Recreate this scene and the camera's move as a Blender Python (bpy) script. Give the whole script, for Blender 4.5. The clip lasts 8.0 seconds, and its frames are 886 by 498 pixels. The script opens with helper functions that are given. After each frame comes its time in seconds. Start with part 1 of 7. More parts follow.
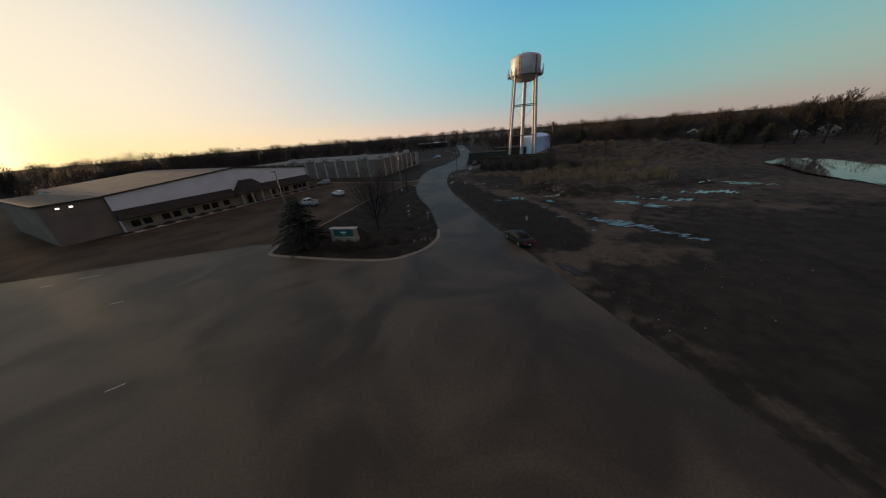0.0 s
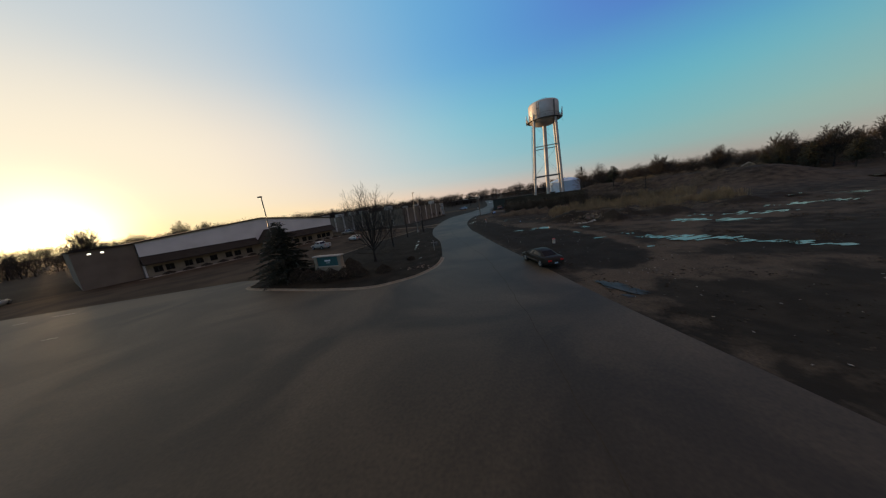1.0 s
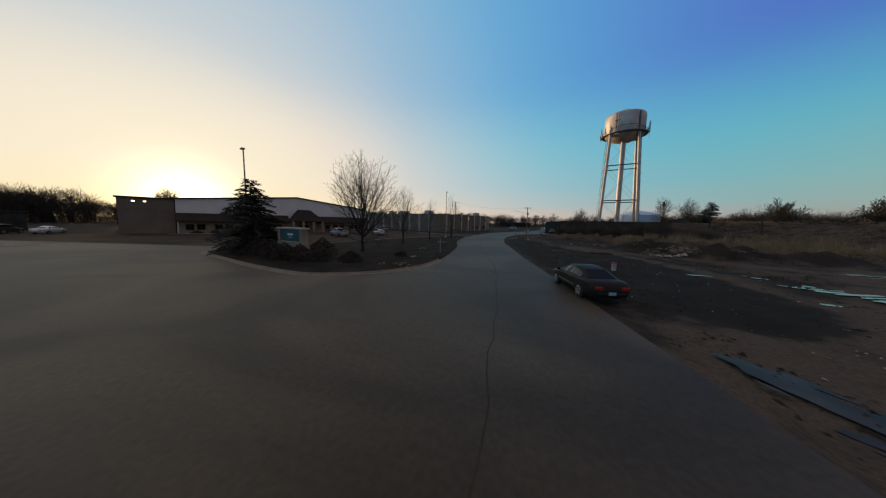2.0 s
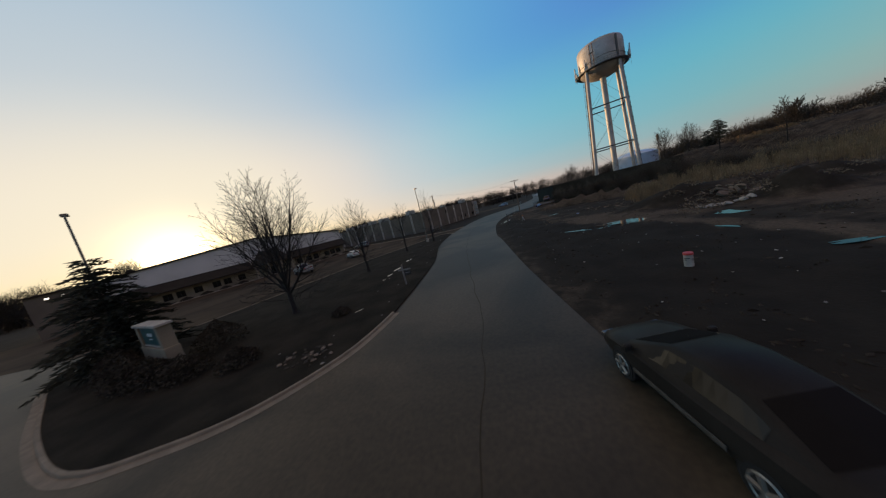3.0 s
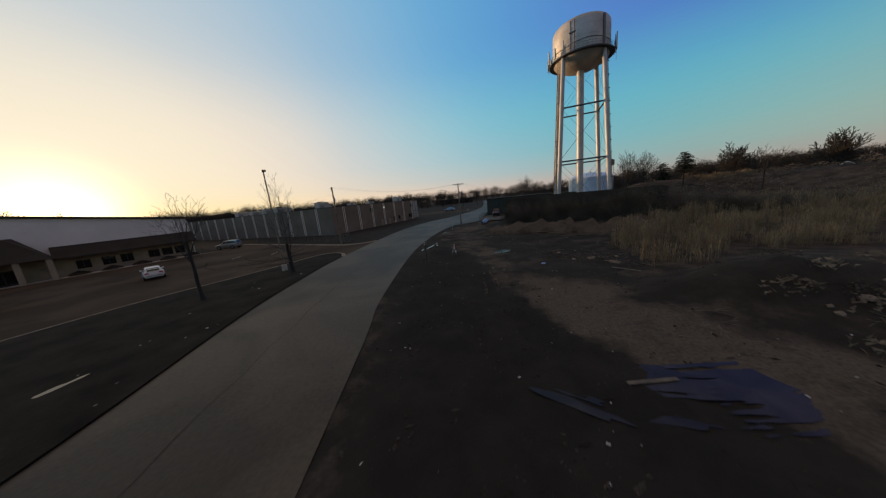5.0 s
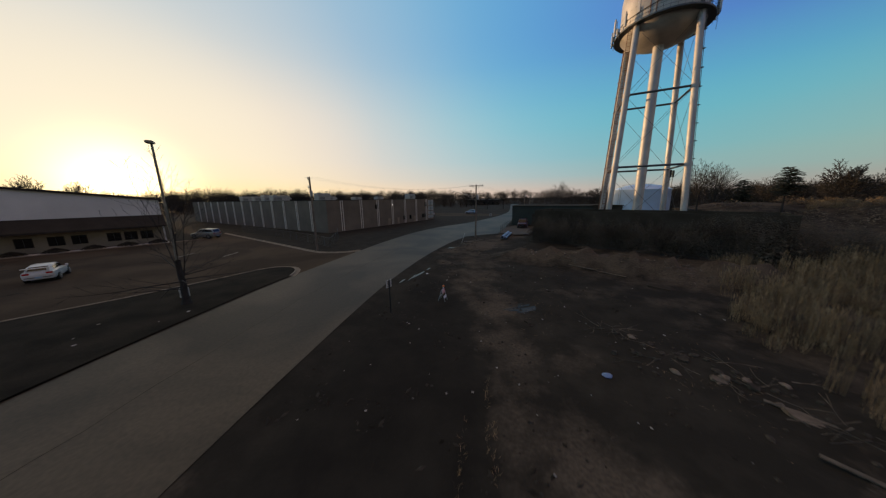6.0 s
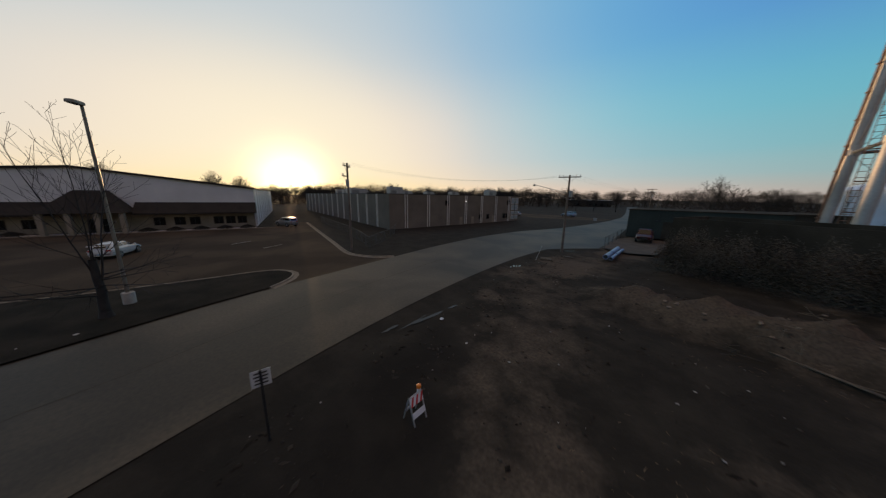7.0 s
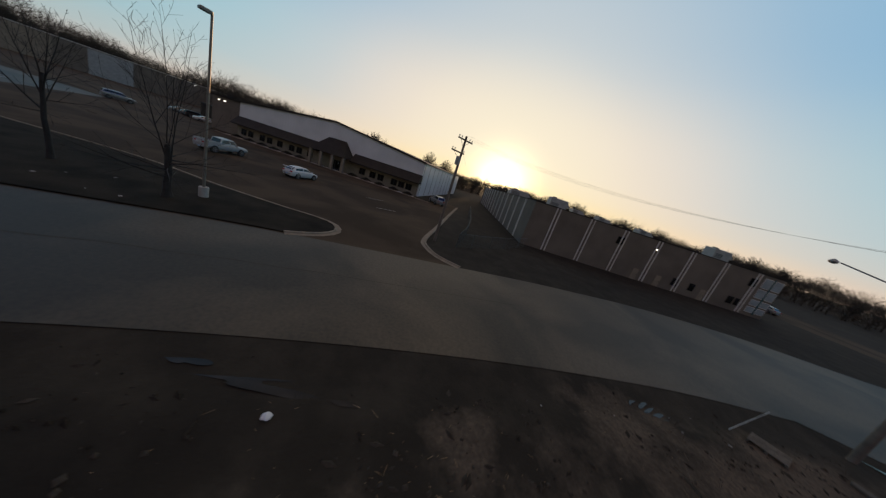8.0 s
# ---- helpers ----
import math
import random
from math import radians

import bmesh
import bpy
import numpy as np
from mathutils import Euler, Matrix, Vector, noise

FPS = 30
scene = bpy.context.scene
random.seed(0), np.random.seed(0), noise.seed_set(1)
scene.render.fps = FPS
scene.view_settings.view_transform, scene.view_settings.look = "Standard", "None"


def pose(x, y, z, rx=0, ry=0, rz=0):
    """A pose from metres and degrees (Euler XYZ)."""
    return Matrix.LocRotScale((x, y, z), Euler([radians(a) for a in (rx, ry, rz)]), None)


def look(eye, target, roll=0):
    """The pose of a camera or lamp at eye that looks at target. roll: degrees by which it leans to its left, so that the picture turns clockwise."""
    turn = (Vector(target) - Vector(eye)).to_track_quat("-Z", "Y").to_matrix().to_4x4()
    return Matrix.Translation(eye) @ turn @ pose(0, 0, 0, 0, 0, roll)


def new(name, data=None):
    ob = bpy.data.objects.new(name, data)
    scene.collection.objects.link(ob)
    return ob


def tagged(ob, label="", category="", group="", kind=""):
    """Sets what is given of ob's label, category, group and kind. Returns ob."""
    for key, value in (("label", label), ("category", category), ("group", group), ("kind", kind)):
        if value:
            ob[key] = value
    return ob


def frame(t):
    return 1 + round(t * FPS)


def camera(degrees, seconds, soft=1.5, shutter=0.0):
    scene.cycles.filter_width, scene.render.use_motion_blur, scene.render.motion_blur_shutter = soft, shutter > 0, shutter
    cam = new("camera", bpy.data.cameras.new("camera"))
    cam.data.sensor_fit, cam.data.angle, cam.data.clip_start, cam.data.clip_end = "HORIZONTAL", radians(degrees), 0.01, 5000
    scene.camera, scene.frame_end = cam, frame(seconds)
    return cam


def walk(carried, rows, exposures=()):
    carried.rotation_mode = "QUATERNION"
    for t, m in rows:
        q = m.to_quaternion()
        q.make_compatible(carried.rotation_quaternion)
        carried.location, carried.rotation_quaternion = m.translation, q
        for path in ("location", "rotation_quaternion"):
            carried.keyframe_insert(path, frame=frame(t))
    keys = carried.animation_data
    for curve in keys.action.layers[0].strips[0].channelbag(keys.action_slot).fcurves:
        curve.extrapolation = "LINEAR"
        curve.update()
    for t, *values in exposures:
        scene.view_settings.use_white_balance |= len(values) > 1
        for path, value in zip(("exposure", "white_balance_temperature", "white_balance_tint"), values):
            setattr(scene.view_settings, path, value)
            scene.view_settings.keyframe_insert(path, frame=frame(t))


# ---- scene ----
cam = camera(120.0, 8.0, soft=1.2, shutter=0.14)
PLAN = 0.77  # metres in one unit of the plan below
PATH = [
    (0, (1.097, 1.985, 17.869), (0.993, 3.806, 17.049), -4.7),
    (0.5, (3.136, 4.787, 13.712), (2.927, 6.65, 13.017), -7.9),
    (1, (5.226, 9.831, 9.397), (4.888, 11.768, 9.03), -8.1),
    (1.5, (7.238, 16.056, 5.935), (6.722, 17.978, 5.734), 0.0),
    (1.7, (8.114, 18.805, 5.007), (7.52, 20.704, 4.808), 1.6),
    (1.95, (8.712, 22.136, 4.573), (8.033, 24.006, 4.368), 1.63),
    (2.2, (8.724, 25.34, 4.835), (7.987, 27.185, 4.613), -1.28),
    (2.45, (8.475, 28.538, 5.438), (7.711, 30.37, 5.194), -5.65),
    (2.65, (8.307, 31.177, 5.928), (7.547, 33.009, 5.668), -9.2),
    (2.8, (8.309, 33.244, 6.182), (7.569, 35.082, 5.912), -11.4),
    (3, (8.421, 36.064, 6.415), (7.718, 37.915, 6.135), -13.9),
    (3.5, (8.396, 42.595, 7.078), (7.803, 44.481, 6.773), -14.6),
    (4, (8.629, 49.774, 6.99), (8.254, 51.705, 6.628), -11.7),
    (4.2, (8.834, 52.665, 6.981), (8.494, 54.6, 6.608), -10.3),
    (5.3, (10.855, 68.405, 7.952), (10.493, 70.334, 7.571), -4.4),
    (5.5, (11.027, 71.189, 8.119), (10.642, 73.115, 7.742), -3.6),
    (6, (11.377, 79.184, 8.609), (10.87, 81.078, 8.22), -0.8),
    (6.5, (11.549, 86.526, 8.467), (10.79, 88.334, 8.075), 0.2),
    (7, (11.376, 93.54, 8.063), (10.238, 95.135, 7.66), 0.9),
    (7.5, (10.737, 101.299, 7.527), (9.104, 102.358, 7.066), 6.7),
    (8, (8.235, 108.047, 7.754), (6.396, 108.624, 7.222), 17.9),
]
walk(cam, [(t, look(Vector(eye) * PLAN, Vector(target) * PLAN, roll)) for t, eye, target, roll in PATH],
     ((0.0, 0.12, 6720, 10), (1.0, 0.12, 6720, 10), (1.7, 0.05, 6650, 10), (3.0, 0.05, 6500, 10), (4.2, 0.05, 6550, 10), (5.3, 0.08, 6700, 10), (6.5, 0.10, 6750, 10), (7.5, 0.05, 6650, 10), (8.0, 0.05, 6600, 10)))

# ---- world, sun and exposure ----
SUN_AZ, SUN_EL = radians(-65.5), radians(1.5)
SUN_DIR = Vector((math.sin(SUN_AZ) * math.cos(SUN_EL), math.cos(SUN_AZ) * math.cos(SUN_EL), math.sin(SUN_EL)))
scene.view_settings.exposure = 0.0
world = bpy.data.worlds.new("dusk_sky")
scene.world = world
world.use_nodes = True
wn, wl = world.node_tree.nodes, world.node_tree.links
wn.clear()
sky = wn.new("ShaderNodeTexSky")
sky.sky_type = "NISHITA"
sky.sun_disc = False
sky.sun_elevation, sky.sun_rotation = SUN_EL, SUN_AZ
sky.altitude, sky.air_density, sky.dust_density, sky.ozone_density = 200, 1.0, 0.8, 2.0


def sky_ramp(src, stops):
    r = wn.new("ShaderNodeValToRGB")
    e = r.color_ramp.elements
    r.color_ramp.interpolation = "B_SPLINE" if len(stops) > 5 else "EASE" if len(stops) == 2 else "LINEAR"
    while len(e) < len(stops):
        e.new(0.5)
    for k, (p, c) in enumerate(stops):
        e[k].position, e[k].color = p, (*c, 1)
    wl.new(src, r.inputs["Fac"])
    return r.outputs["Color"]


# haze: the whole sky pales and warms towards the sun and towards the horizon
w_co = wn.new("ShaderNodeTexCoord")
w_dot = wn.new("ShaderNodeVectorMath")
w_dot.operation = "DOT_PRODUCT"
w_dot.inputs[1].default_value = SUN_DIR
wl.new(w_co.outputs["Generated"], w_dot.inputs[0])
w_half = wn.new("ShaderNodeMath")
w_half.operation = "MULTIPLY_ADD"
w_half.inputs[1].default_value, w_half.inputs[2].default_value = 0.5, 0.5
wl.new(w_dot.outputs["Value"], w_half.inputs[0])
w_sep = wn.new("ShaderNodeSeparateXYZ")
wl.new(w_co.outputs["Generated"], w_sep.inputs[0])
high = sky_ramp(w_half.outputs[0], ((0.0, (0.30, 0.24, 0.26)), (0.30, (0.065, 0.125, 0.50)), (0.42, (0.082, 0.150, 0.56)), (0.58, (0.090, 0.27, 0.64)), (0.74, (0.125, 0.42, 0.71)), (0.87, (0.33, 0.52, 0.69)), (0.95, (0.58, 0.64, 0.68)), (1.0, (0.9, 0.86, 0.74))))
mid = sky_ramp(w_half.outputs[0], ((0.0, (0.34, 0.27, 0.26)), (0.13, (0.19, 0.29, 0.36)), (0.26, (0.055, 0.37, 0.58)), (0.42, (0.070, 0.43, 0.62)), (0.58, (0.115, 0.46, 0.64)), (0.70, (0.165, 0.52, 0.68)), (0.80, (0.31, 0.58, 0.69)), (0.89, (0.54, 0.63, 0.68)), (0.955, (0.90, 0.79, 0.67)), (1.0, (1.0, 0.92, 0.70))))
low = sky_ramp(w_half.outputs[0], ((0.0, (0.42, 0.30, 0.26)), (0.42, (0.36, 0.33, 0.31)), (0.60, (0.56, 0.45, 0.40)), (0.78, (0.76, 0.58, 0.48)), (0.92, (1.0, 0.76, 0.50)), (1.0, (1.0, 0.85, 0.45))))
up = sky_ramp(w_sep.outputs["Z"], ((0.20, (0, 0, 0)), (0.48, (1, 1, 1))))
rim = sky_ramp(w_half.outputs[0], ((0.0, (0.36, 0.33, 0.28)), (0.15, (0.33, 0.43, 0.36)), (0.30, (0.27, 0.48, 0.43)), (0.45, (0.19, 0.47, 0.50)), (0.58, (0.20, 0.49, 0.56)), (0.70, (0.30, 0.54, 0.62)), (0.80, (0.44, 0.60, 0.65)), (0.89, (0.62, 0.65, 0.66)), (0.955, (0.92, 0.79, 0.66)), (1.0, (1.0, 0.92, 0.70))))
veil = sky_ramp(w_sep.outputs["Z"], ((0.0, (1, 1, 1)), (0.10, (0.95, 0.95, 0.95)), (0.20, (0.6, 0.6, 0.6)), (0.30, (0.2, 0.2, 0.2)), (0.40, (0, 0, 0))))
band = sky_ramp(w_sep.outputs["Z"], ((0.0, (1, 1, 1)), (0.03, (0.8, 0.8, 0.8)), (0.07, (0.36, 0.36, 0.36)), (0.13, (0.10, 0.10, 0.10)), (0.22, (0, 0, 0))))
w_up = wn.new("ShaderNodeMix")
w_up.data_type = "RGBA"
wl.new(up, w_up.inputs["Factor"])
wl.new(mid, w_up.inputs[6])
wl.new(high, w_up.inputs[7])
w_rim = wn.new("ShaderNodeMix")
w_rim.data_type = "RGBA"
wl.new(veil, w_rim.inputs["Factor"])
wl.new(w_up.outputs[2], w_rim.inputs[6])
wl.new(rim, w_rim.inputs[7])
# unseen warm colour overhead, added to warm the light on the ground
CAP = (0.42, 0.30, 0.21)
cap = sky_ramp(w_sep.outputs["Z"], ((0.66, (0, 0, 0)), (0.82, (1, 1, 1))))
w_cap = wn.new("ShaderNodeMix")
w_cap.data_type = "RGBA"
wl.new(cap, w_cap.inputs["Factor"])
wl.new(w_rim.outputs[2], w_cap.inputs[6])
w_cap.inputs[7].default_value = (*CAP, 1)
w_mix = wn.new("ShaderNodeMix")
w_mix.data_type = "RGBA"
wl.new(band, w_mix.inputs["Factor"])
wl.new(w_cap.outputs[2], w_mix.inputs[6])
wl.new(low, w_mix.inputs[7])
# the blaze round the sun itself
w_pow = wn.new("ShaderNodeMath")
w_pow.operation = "POWER"
w_pow.inputs[1].default_value = 260.0
w_max = wn.new("ShaderNodeMath")
w_max.operation, w_max.inputs[1].default_value = "MAXIMUM", 0.0
wl.new(w_dot.outputs["Value"], w_max.inputs[0])
wl.new(w_max.outputs[0], w_pow.inputs[0])
w_blaze = wn.new("ShaderNodeMix")
w_blaze.data_type, w_blaze.blend_type = "RGBA", "ADD"
wl.new(w_pow.outputs[0], w_blaze.inputs["Factor"])
wl.new(w_mix.outputs[2], w_blaze.inputs[6])
w_blaze.inputs[7].default_value = (2.6, 2.1, 1.1, 1)
w_low = wn.new("ShaderNodeVectorMath")
w_low.operation = "SCALE"
w_low.inputs["Scale"].default_value = 0.12
wl.new(sky.outputs["Color"], w_low.inputs[0])
w_sum = wn.new("ShaderNodeMix")
w_sum.data_type, w_sum.clamp_result = "RGBA", False
w_sum.inputs["Factor"].default_value = 0.9
wl.new(w_low.outputs[0], w_sum.inputs[6])
wl.new(w_blaze.outputs[2], w_sum.inputs[7])
w_bg = wn.new("ShaderNodeBackground")
w_bg.inputs["Strength"].default_value = 1.0
w_out = wn.new("ShaderNodeOutputWorld")
wl.new(w_sum.outputs[2], w_bg.inputs["Color"])
wl.new(w_bg.outputs["Background"], w_out.inputs["Surface"])

sun_data = bpy.data.lights.new("sun", "SUN")
sun_data.energy, sun_data.angle, sun_data.color = 4.4, radians(0.6), (1.0, 0.62, 0.32)
sun = new("sun", sun_data)
sun.matrix_world = look(SUN_DIR * 300, (0, 0, 0))


# ---- materials ----
def mat(name, base, rough=0.8, metal=0.0, vary=0.25, scale=3.0, fine=40.0, bump=0.15, dist=0.02, second=None, spec=0.5, island=0.0, soft=0.18, warp=0.0):
    """A surface with colour variation at two scales and a fine relief."""
    m = bpy.data.materials.new(name)
    m.use_nodes = True
    n, l = m.node_tree.nodes, m.node_tree.links
    b = n["Principled BSDF"]
    b.inputs["Roughness"].default_value, b.inputs["Metallic"].default_value = rough, metal
    b.inputs["Specular IOR Level"].default_value = spec
    co = n.new("ShaderNodeTexCoord")
    big, small = n.new("ShaderNodeTexNoise"), n.new("ShaderNodeTexNoise")
    big.inputs["Scale"].default_value, small.inputs["Scale"].default_value = scale, fine
    big.inputs["Detail"].default_value, small.inputs["Detail"].default_value = 6, 3
    big.inputs["Distortion"].default_value = warp
    for t in (big, small):
        l.new(co.outputs["Object"], t.inputs["Vector"])
    dark = [c * (1 - vary) for c in base]
    light = list(second) if second else [min(1, c * (1 + vary)) for c in base]
    ramp = n.new("ShaderNodeValToRGB")
    ramp.color_ramp.elements[0].position, ramp.color_ramp.elements[1].position = 0.5 - soft, 0.5 + soft
    ramp.color_ramp.elements[0].color, ramp.color_ramp.elements[1].color = (*dark, 1), (*light, 1)
    l.new(big.outputs["Fac"], ramp.inputs["Fac"])
    mix = n.new("ShaderNodeMix")
    mix.data_type, mix.blend_type = "RGBA", "OVERLAY"
    mix.inputs["Factor"].default_value = min(1, vary * 1.2)
    l.new(ramp.outputs["Color"], mix.inputs[6])
    l.new(small.outputs["Fac"], mix.inputs[7])
    colour = mix.outputs[2]
    if island:
        geo, hsv, rng = n.new("ShaderNodeNewGeometry"), n.new("ShaderNodeHueSaturation"), n.new("ShaderNodeMapRange")
        rng.inputs["To Min"].default_value, rng.inputs["To Max"].default_value = 1 - island, 1 + island
        l.new(geo.outputs["Random Per Island"], rng.inputs["Value"])
        l.new(rng.outputs["Result"], hsv.inputs["Value"])
        l.new(colour, hsv.inputs["Color"])
        colour = hsv.outputs["Color"]
    l.new(colour, b.inputs["Base Color"])
    if bump:
        bp = n.new("ShaderNodeBump")
        bp.inputs["Strength"].default_value, bp.inputs["Distance"].default_value = bump, dist
        l.new(small.outputs["Fac"], bp.inputs["Height"])
        l.new(bp.outputs["Normal"], b.inputs["Normal"])
    return m


def glow(name, colour, strength):
    m = bpy.data.materials.new(name)
    m.use_nodes = True
    b = m.node_tree.nodes["Principled BSDF"]
    b.inputs["Base Color"].default_value = (*colour, 1)
    b.inputs["Emission Color"].default_value, b.inputs["Emission Strength"].default_value = (*colour, 1), strength
    return m


def water(name, base=(0.012, 0.014, 0.013), rough=0.04, ripple=0.05):
    m = mat(name, base, rough, 0, 0.4, 0.4, 1.2, ripple, 0.01, spec=0.24)
    b = m.node_tree.nodes["Principled BSDF"]
    b.inputs["IOR"].default_value = 1.33
    return m


M_ROAD = mat("worn_road", (0.0605, 0.0440, 0.0265), 0.62, 0, 0.38, 0.085, 6.0, 0.2, 0.008, spec=0.27, soft=0.10, warp=0.8)
M_LOT = mat("lot_asphalt", (0.060, 0.043, 0.028), 0.9, 0, 0.24, 0.12, 8.0, 0.2, 0.008, spec=0.06, soft=0.1, warp=0.5)
M_KERB = mat("kerb_concrete", (0.225, 0.182, 0.132), 0.85, 0, 0.2, 1.2, 20.0, 0.2, 0.008, spec=0.2)
M_SEAL = mat("crack_sealer", (0.046, 0.035, 0.021), 0.8, 0, 0.2, 2, 20, 0.1, spec=0.2)
M_PAINT = mat("worn_line_paint", (0.42, 0.40, 0.36), 0.8, 0, 0.35, 3, 30, 0.1)
M_GRASS = mat("dormant_turf", (0.0225, 0.0185, 0.013), 0.95, 0, 0.45, 0.4, 14.0, 0.6, 0.05, spec=0.08)
M_STEEL = mat("silver_tower_paint", (0.42, 0.40, 0.375), 0.5, 0.22, 0.18, 0.35, 6.0, 0.06, 0.01)
# tower paint darkened to put the unlit look of the roof into its colour
M_ROOFSTEEL = mat("shaded_roof_paint", (0.24, 0.225, 0.225), 0.5, 0.2, 0.2, 0.5, 8, 0.05)
M_STRUT = mat("strut_steel", (0.10, 0.11, 0.11), 0.5, 0.5, 0.2, 2, 20, 0.05)
M_RUST = mat("rusty_ladder", (0.20, 0.11, 0.07), 0.8, 0.2, 0.4, 2, 20, 0.1)
M_ANT = mat("antenna_plastic", (0.50, 0.49, 0.46), 0.5, 0, 0.1, 3, 20, 0.02)
M_TANK = mat("pale_tank_paint", (0.52, 0.62, 0.74), 0.32, 0, 0.1, 0.3, 5, 0.04)
M_WHITE = mat("white_siding", (0.62, 0.60, 0.56), 0.5, 0.0, 0.08, 0.2, 6, 0.05)
M_BROWN = mat("brown_standing_seam", (0.036, 0.029, 0.022), 0.75, 0.0, 0.2, 0.5, 10, 0.1, spec=0.2)
M_BEIGE = mat("beige_masonry", (0.24, 0.19, 0.13), 0.9, 0, 0.15, 0.6, 12, 0.2)
M_PANEL = mat("precast_panel", (0.160, 0.130, 0.098), 0.9, 0, 0.15, 0.25, 25, 0.3, 0.01, island=0.06, spec=0.2)
M_STRIPE = mat("pale_precast_rib", (0.58, 0.52, 0.44), 0.85, 0, 0.12, 0.6, 20, 0.1)
M_ROOF = mat("flat_roof_membrane", (0.085, 0.074, 0.060), 0.85, 0, 0.2, 0.2, 5, 0.1)
M_HVAC = mat("galvanised_unit", (0.30, 0.29, 0.27), 0.5, 0.3, 0.15, 1.0, 12, 0.05)
M_TEAL = mat("teal_metal_siding", (0.048, 0.054, 0.045), 0.8, 0.0, 0.15, 0.3, 10, 0.1, spec=0.1)
M_DARKWALL = mat("dark_siding", (0.050, 0.041, 0.030), 0.95, 0, 0.3, 0.3, 10, 0.2, spec=0.05)
M_WOODPOLE = mat("weathered_pole_wood", (0.14, 0.105, 0.078), 0.9, 0, 0.3, 1.2, 25, 0.3)
M_BARK = mat("grey_bark", (0.026, 0.022, 0.018), 0.95, 0, 0.3, 3, 40, 0.3)
M_TWIG = mat("far_twigs", (0.046, 0.039, 0.031), 0.95, 0, 0.3, 0.05, 2, 0.0, island=0.3, spec=0.05)
M_NEEDLE = mat("conifer_needles", (0.027, 0.030, 0.018), 0.9, 0, 0.35, 2, 20, 0.1, island=0.4)
M_SHRUB = mat("dark_shrub", (0.054, 0.045, 0.034), 0.95, 0, 0.4, 2, 20, 0.1, island=0.4, spec=0.1)
M_HEDGE = mat("grey_brown_brush", (0.098, 0.083, 0.064), 0.95, 0, 0.4, 0.3, 10, 0.0, island=0.3, spec=0.05)
M_REED = mat("dry_reed", (0.255, 0.178, 0.102), 0.9, 0, 0.3, 0.4, 8, 0.0, island=0.3, spec=0.05)
M_ROCK = mat("limestone_rubble", (0.17, 0.13, 0.096), 0.9, 0, 0.25, 2, 20, 0.4, island=0.3, spec=0.2)
M_DULLROCK = mat("muddy_stone", (0.066, 0.055, 0.043), 0.95, 0, 0.3, 2, 20, 0.4, spec=0.1)
M_PALEROCK = mat("bleached_limestone", (0.34, 0.30, 0.26), 0.9, 0, 0.2, 2, 20, 0.4, spec=0.2)
M_LITTER = mat("pale_litter", (0.26, 0.23, 0.20), 0.8, 0, 0.2, 4, 20, 0.1, island=0.6)
M_TRASHWOOD = mat("broken_branches", (0.105, 0.082, 0.058), 0.95, 0, 0.3, 3, 20, 0.1, island=0.4)
M_GLASS = mat("dark_window_glass", (0.007, 0.008, 0.008), 0.06, 0, 0.1, 1, 5, 0, spec=0.6)
M_TINTGLASS = mat("tinted_rear_glass", (0.012, 0.0105, 0.009), 0.25, 0, 0.1, 1, 5, 0, spec=0.05)
M_SIDEGLASS = mat("smoked_side_glass", (0.012, 0.011, 0.010), 0.12, 0, 0.2, 1, 5, 0, spec=0.22)
# pale base colour stands in for bright sky mirrored in the corner panes
M_SKYGLASS = mat("sky_painted_glass", (0.42, 0.47, 0.46), 0.12, 0.3, 0.15, 0.5, 5, 0)
M_BLACK = mat("black_car_paint", (0.029, 0.0252, 0.0215), 0.36, 0.0, 0.2, 1, 30, 0, spec=0.04)
M_CARWHITE = mat("white_car_paint", (0.56, 0.54, 0.50), 0.22, 0, 0.05, 3, 60, 0)
M_PICKUP = mat("pale_grey_truck_paint", (0.36, 0.35, 0.33), 0.3, 0.1, 0.08, 3, 60, 0)
M_SILVER = mat("silver_car_paint", (0.27, 0.25, 0.22), 0.28, 0.4, 0.08, 3, 60, 0)
M_RED = mat("red_car_paint", (0.05, 0.009, 0.008), 0.3, 0, 0.1, 3, 60, 0, spec=0.3)
M_BLUECAR = mat("blue_car_paint", (0.26, 0.30, 0.38), 0.25, 0.2, 0.1, 3, 60, 0)
M_TYRE = mat("tyre_rubber", (0.012, 0.012, 0.012), 0.9, 0, 0.2, 8, 60, 0.1)
M_ALLOY = mat("alloy_wheel", (0.24, 0.23, 0.21), 0.4, 0.6, 0.1, 8, 60, 0)
M_TRIM = mat("black_plastic_trim", (0.014, 0.014, 0.014), 0.6, 0, 0.2, 5, 40, 0.05)
# lighter grey that paints the highlight along the black sedan's lower doors
M_SIDESHINE = mat("door_highlight_grey", (0.085, 0.076, 0.066), 0.6, 0, 0.2, 5, 40, 0.05, spec=0.2)
M_TAIL = mat("red_tail_lens", (0.36, 0.02, 0.02), 0.15, 0, 0.1, 8, 40, 0)
M_LAMPLENS = mat("clear_headlamp", (0.10, 0.095, 0.085), 0.15, 0, 0.1, 8, 40, 0)
M_PLATE = mat("pale_blue_plate", (0.26, 0.38, 0.48), 0.5, 0, 0.1, 8, 40, 0)
M_CONC = mat("weathered_concrete", (0.38, 0.34, 0.29), 0.9, 0, 0.2, 1.5, 20, 0.2, spec=0.3)
M_REDPLASTIC = mat("red_plastic_cap", (0.42, 0.035, 0.03), 0.5, 0, 0.2, 4, 30, 0.05)
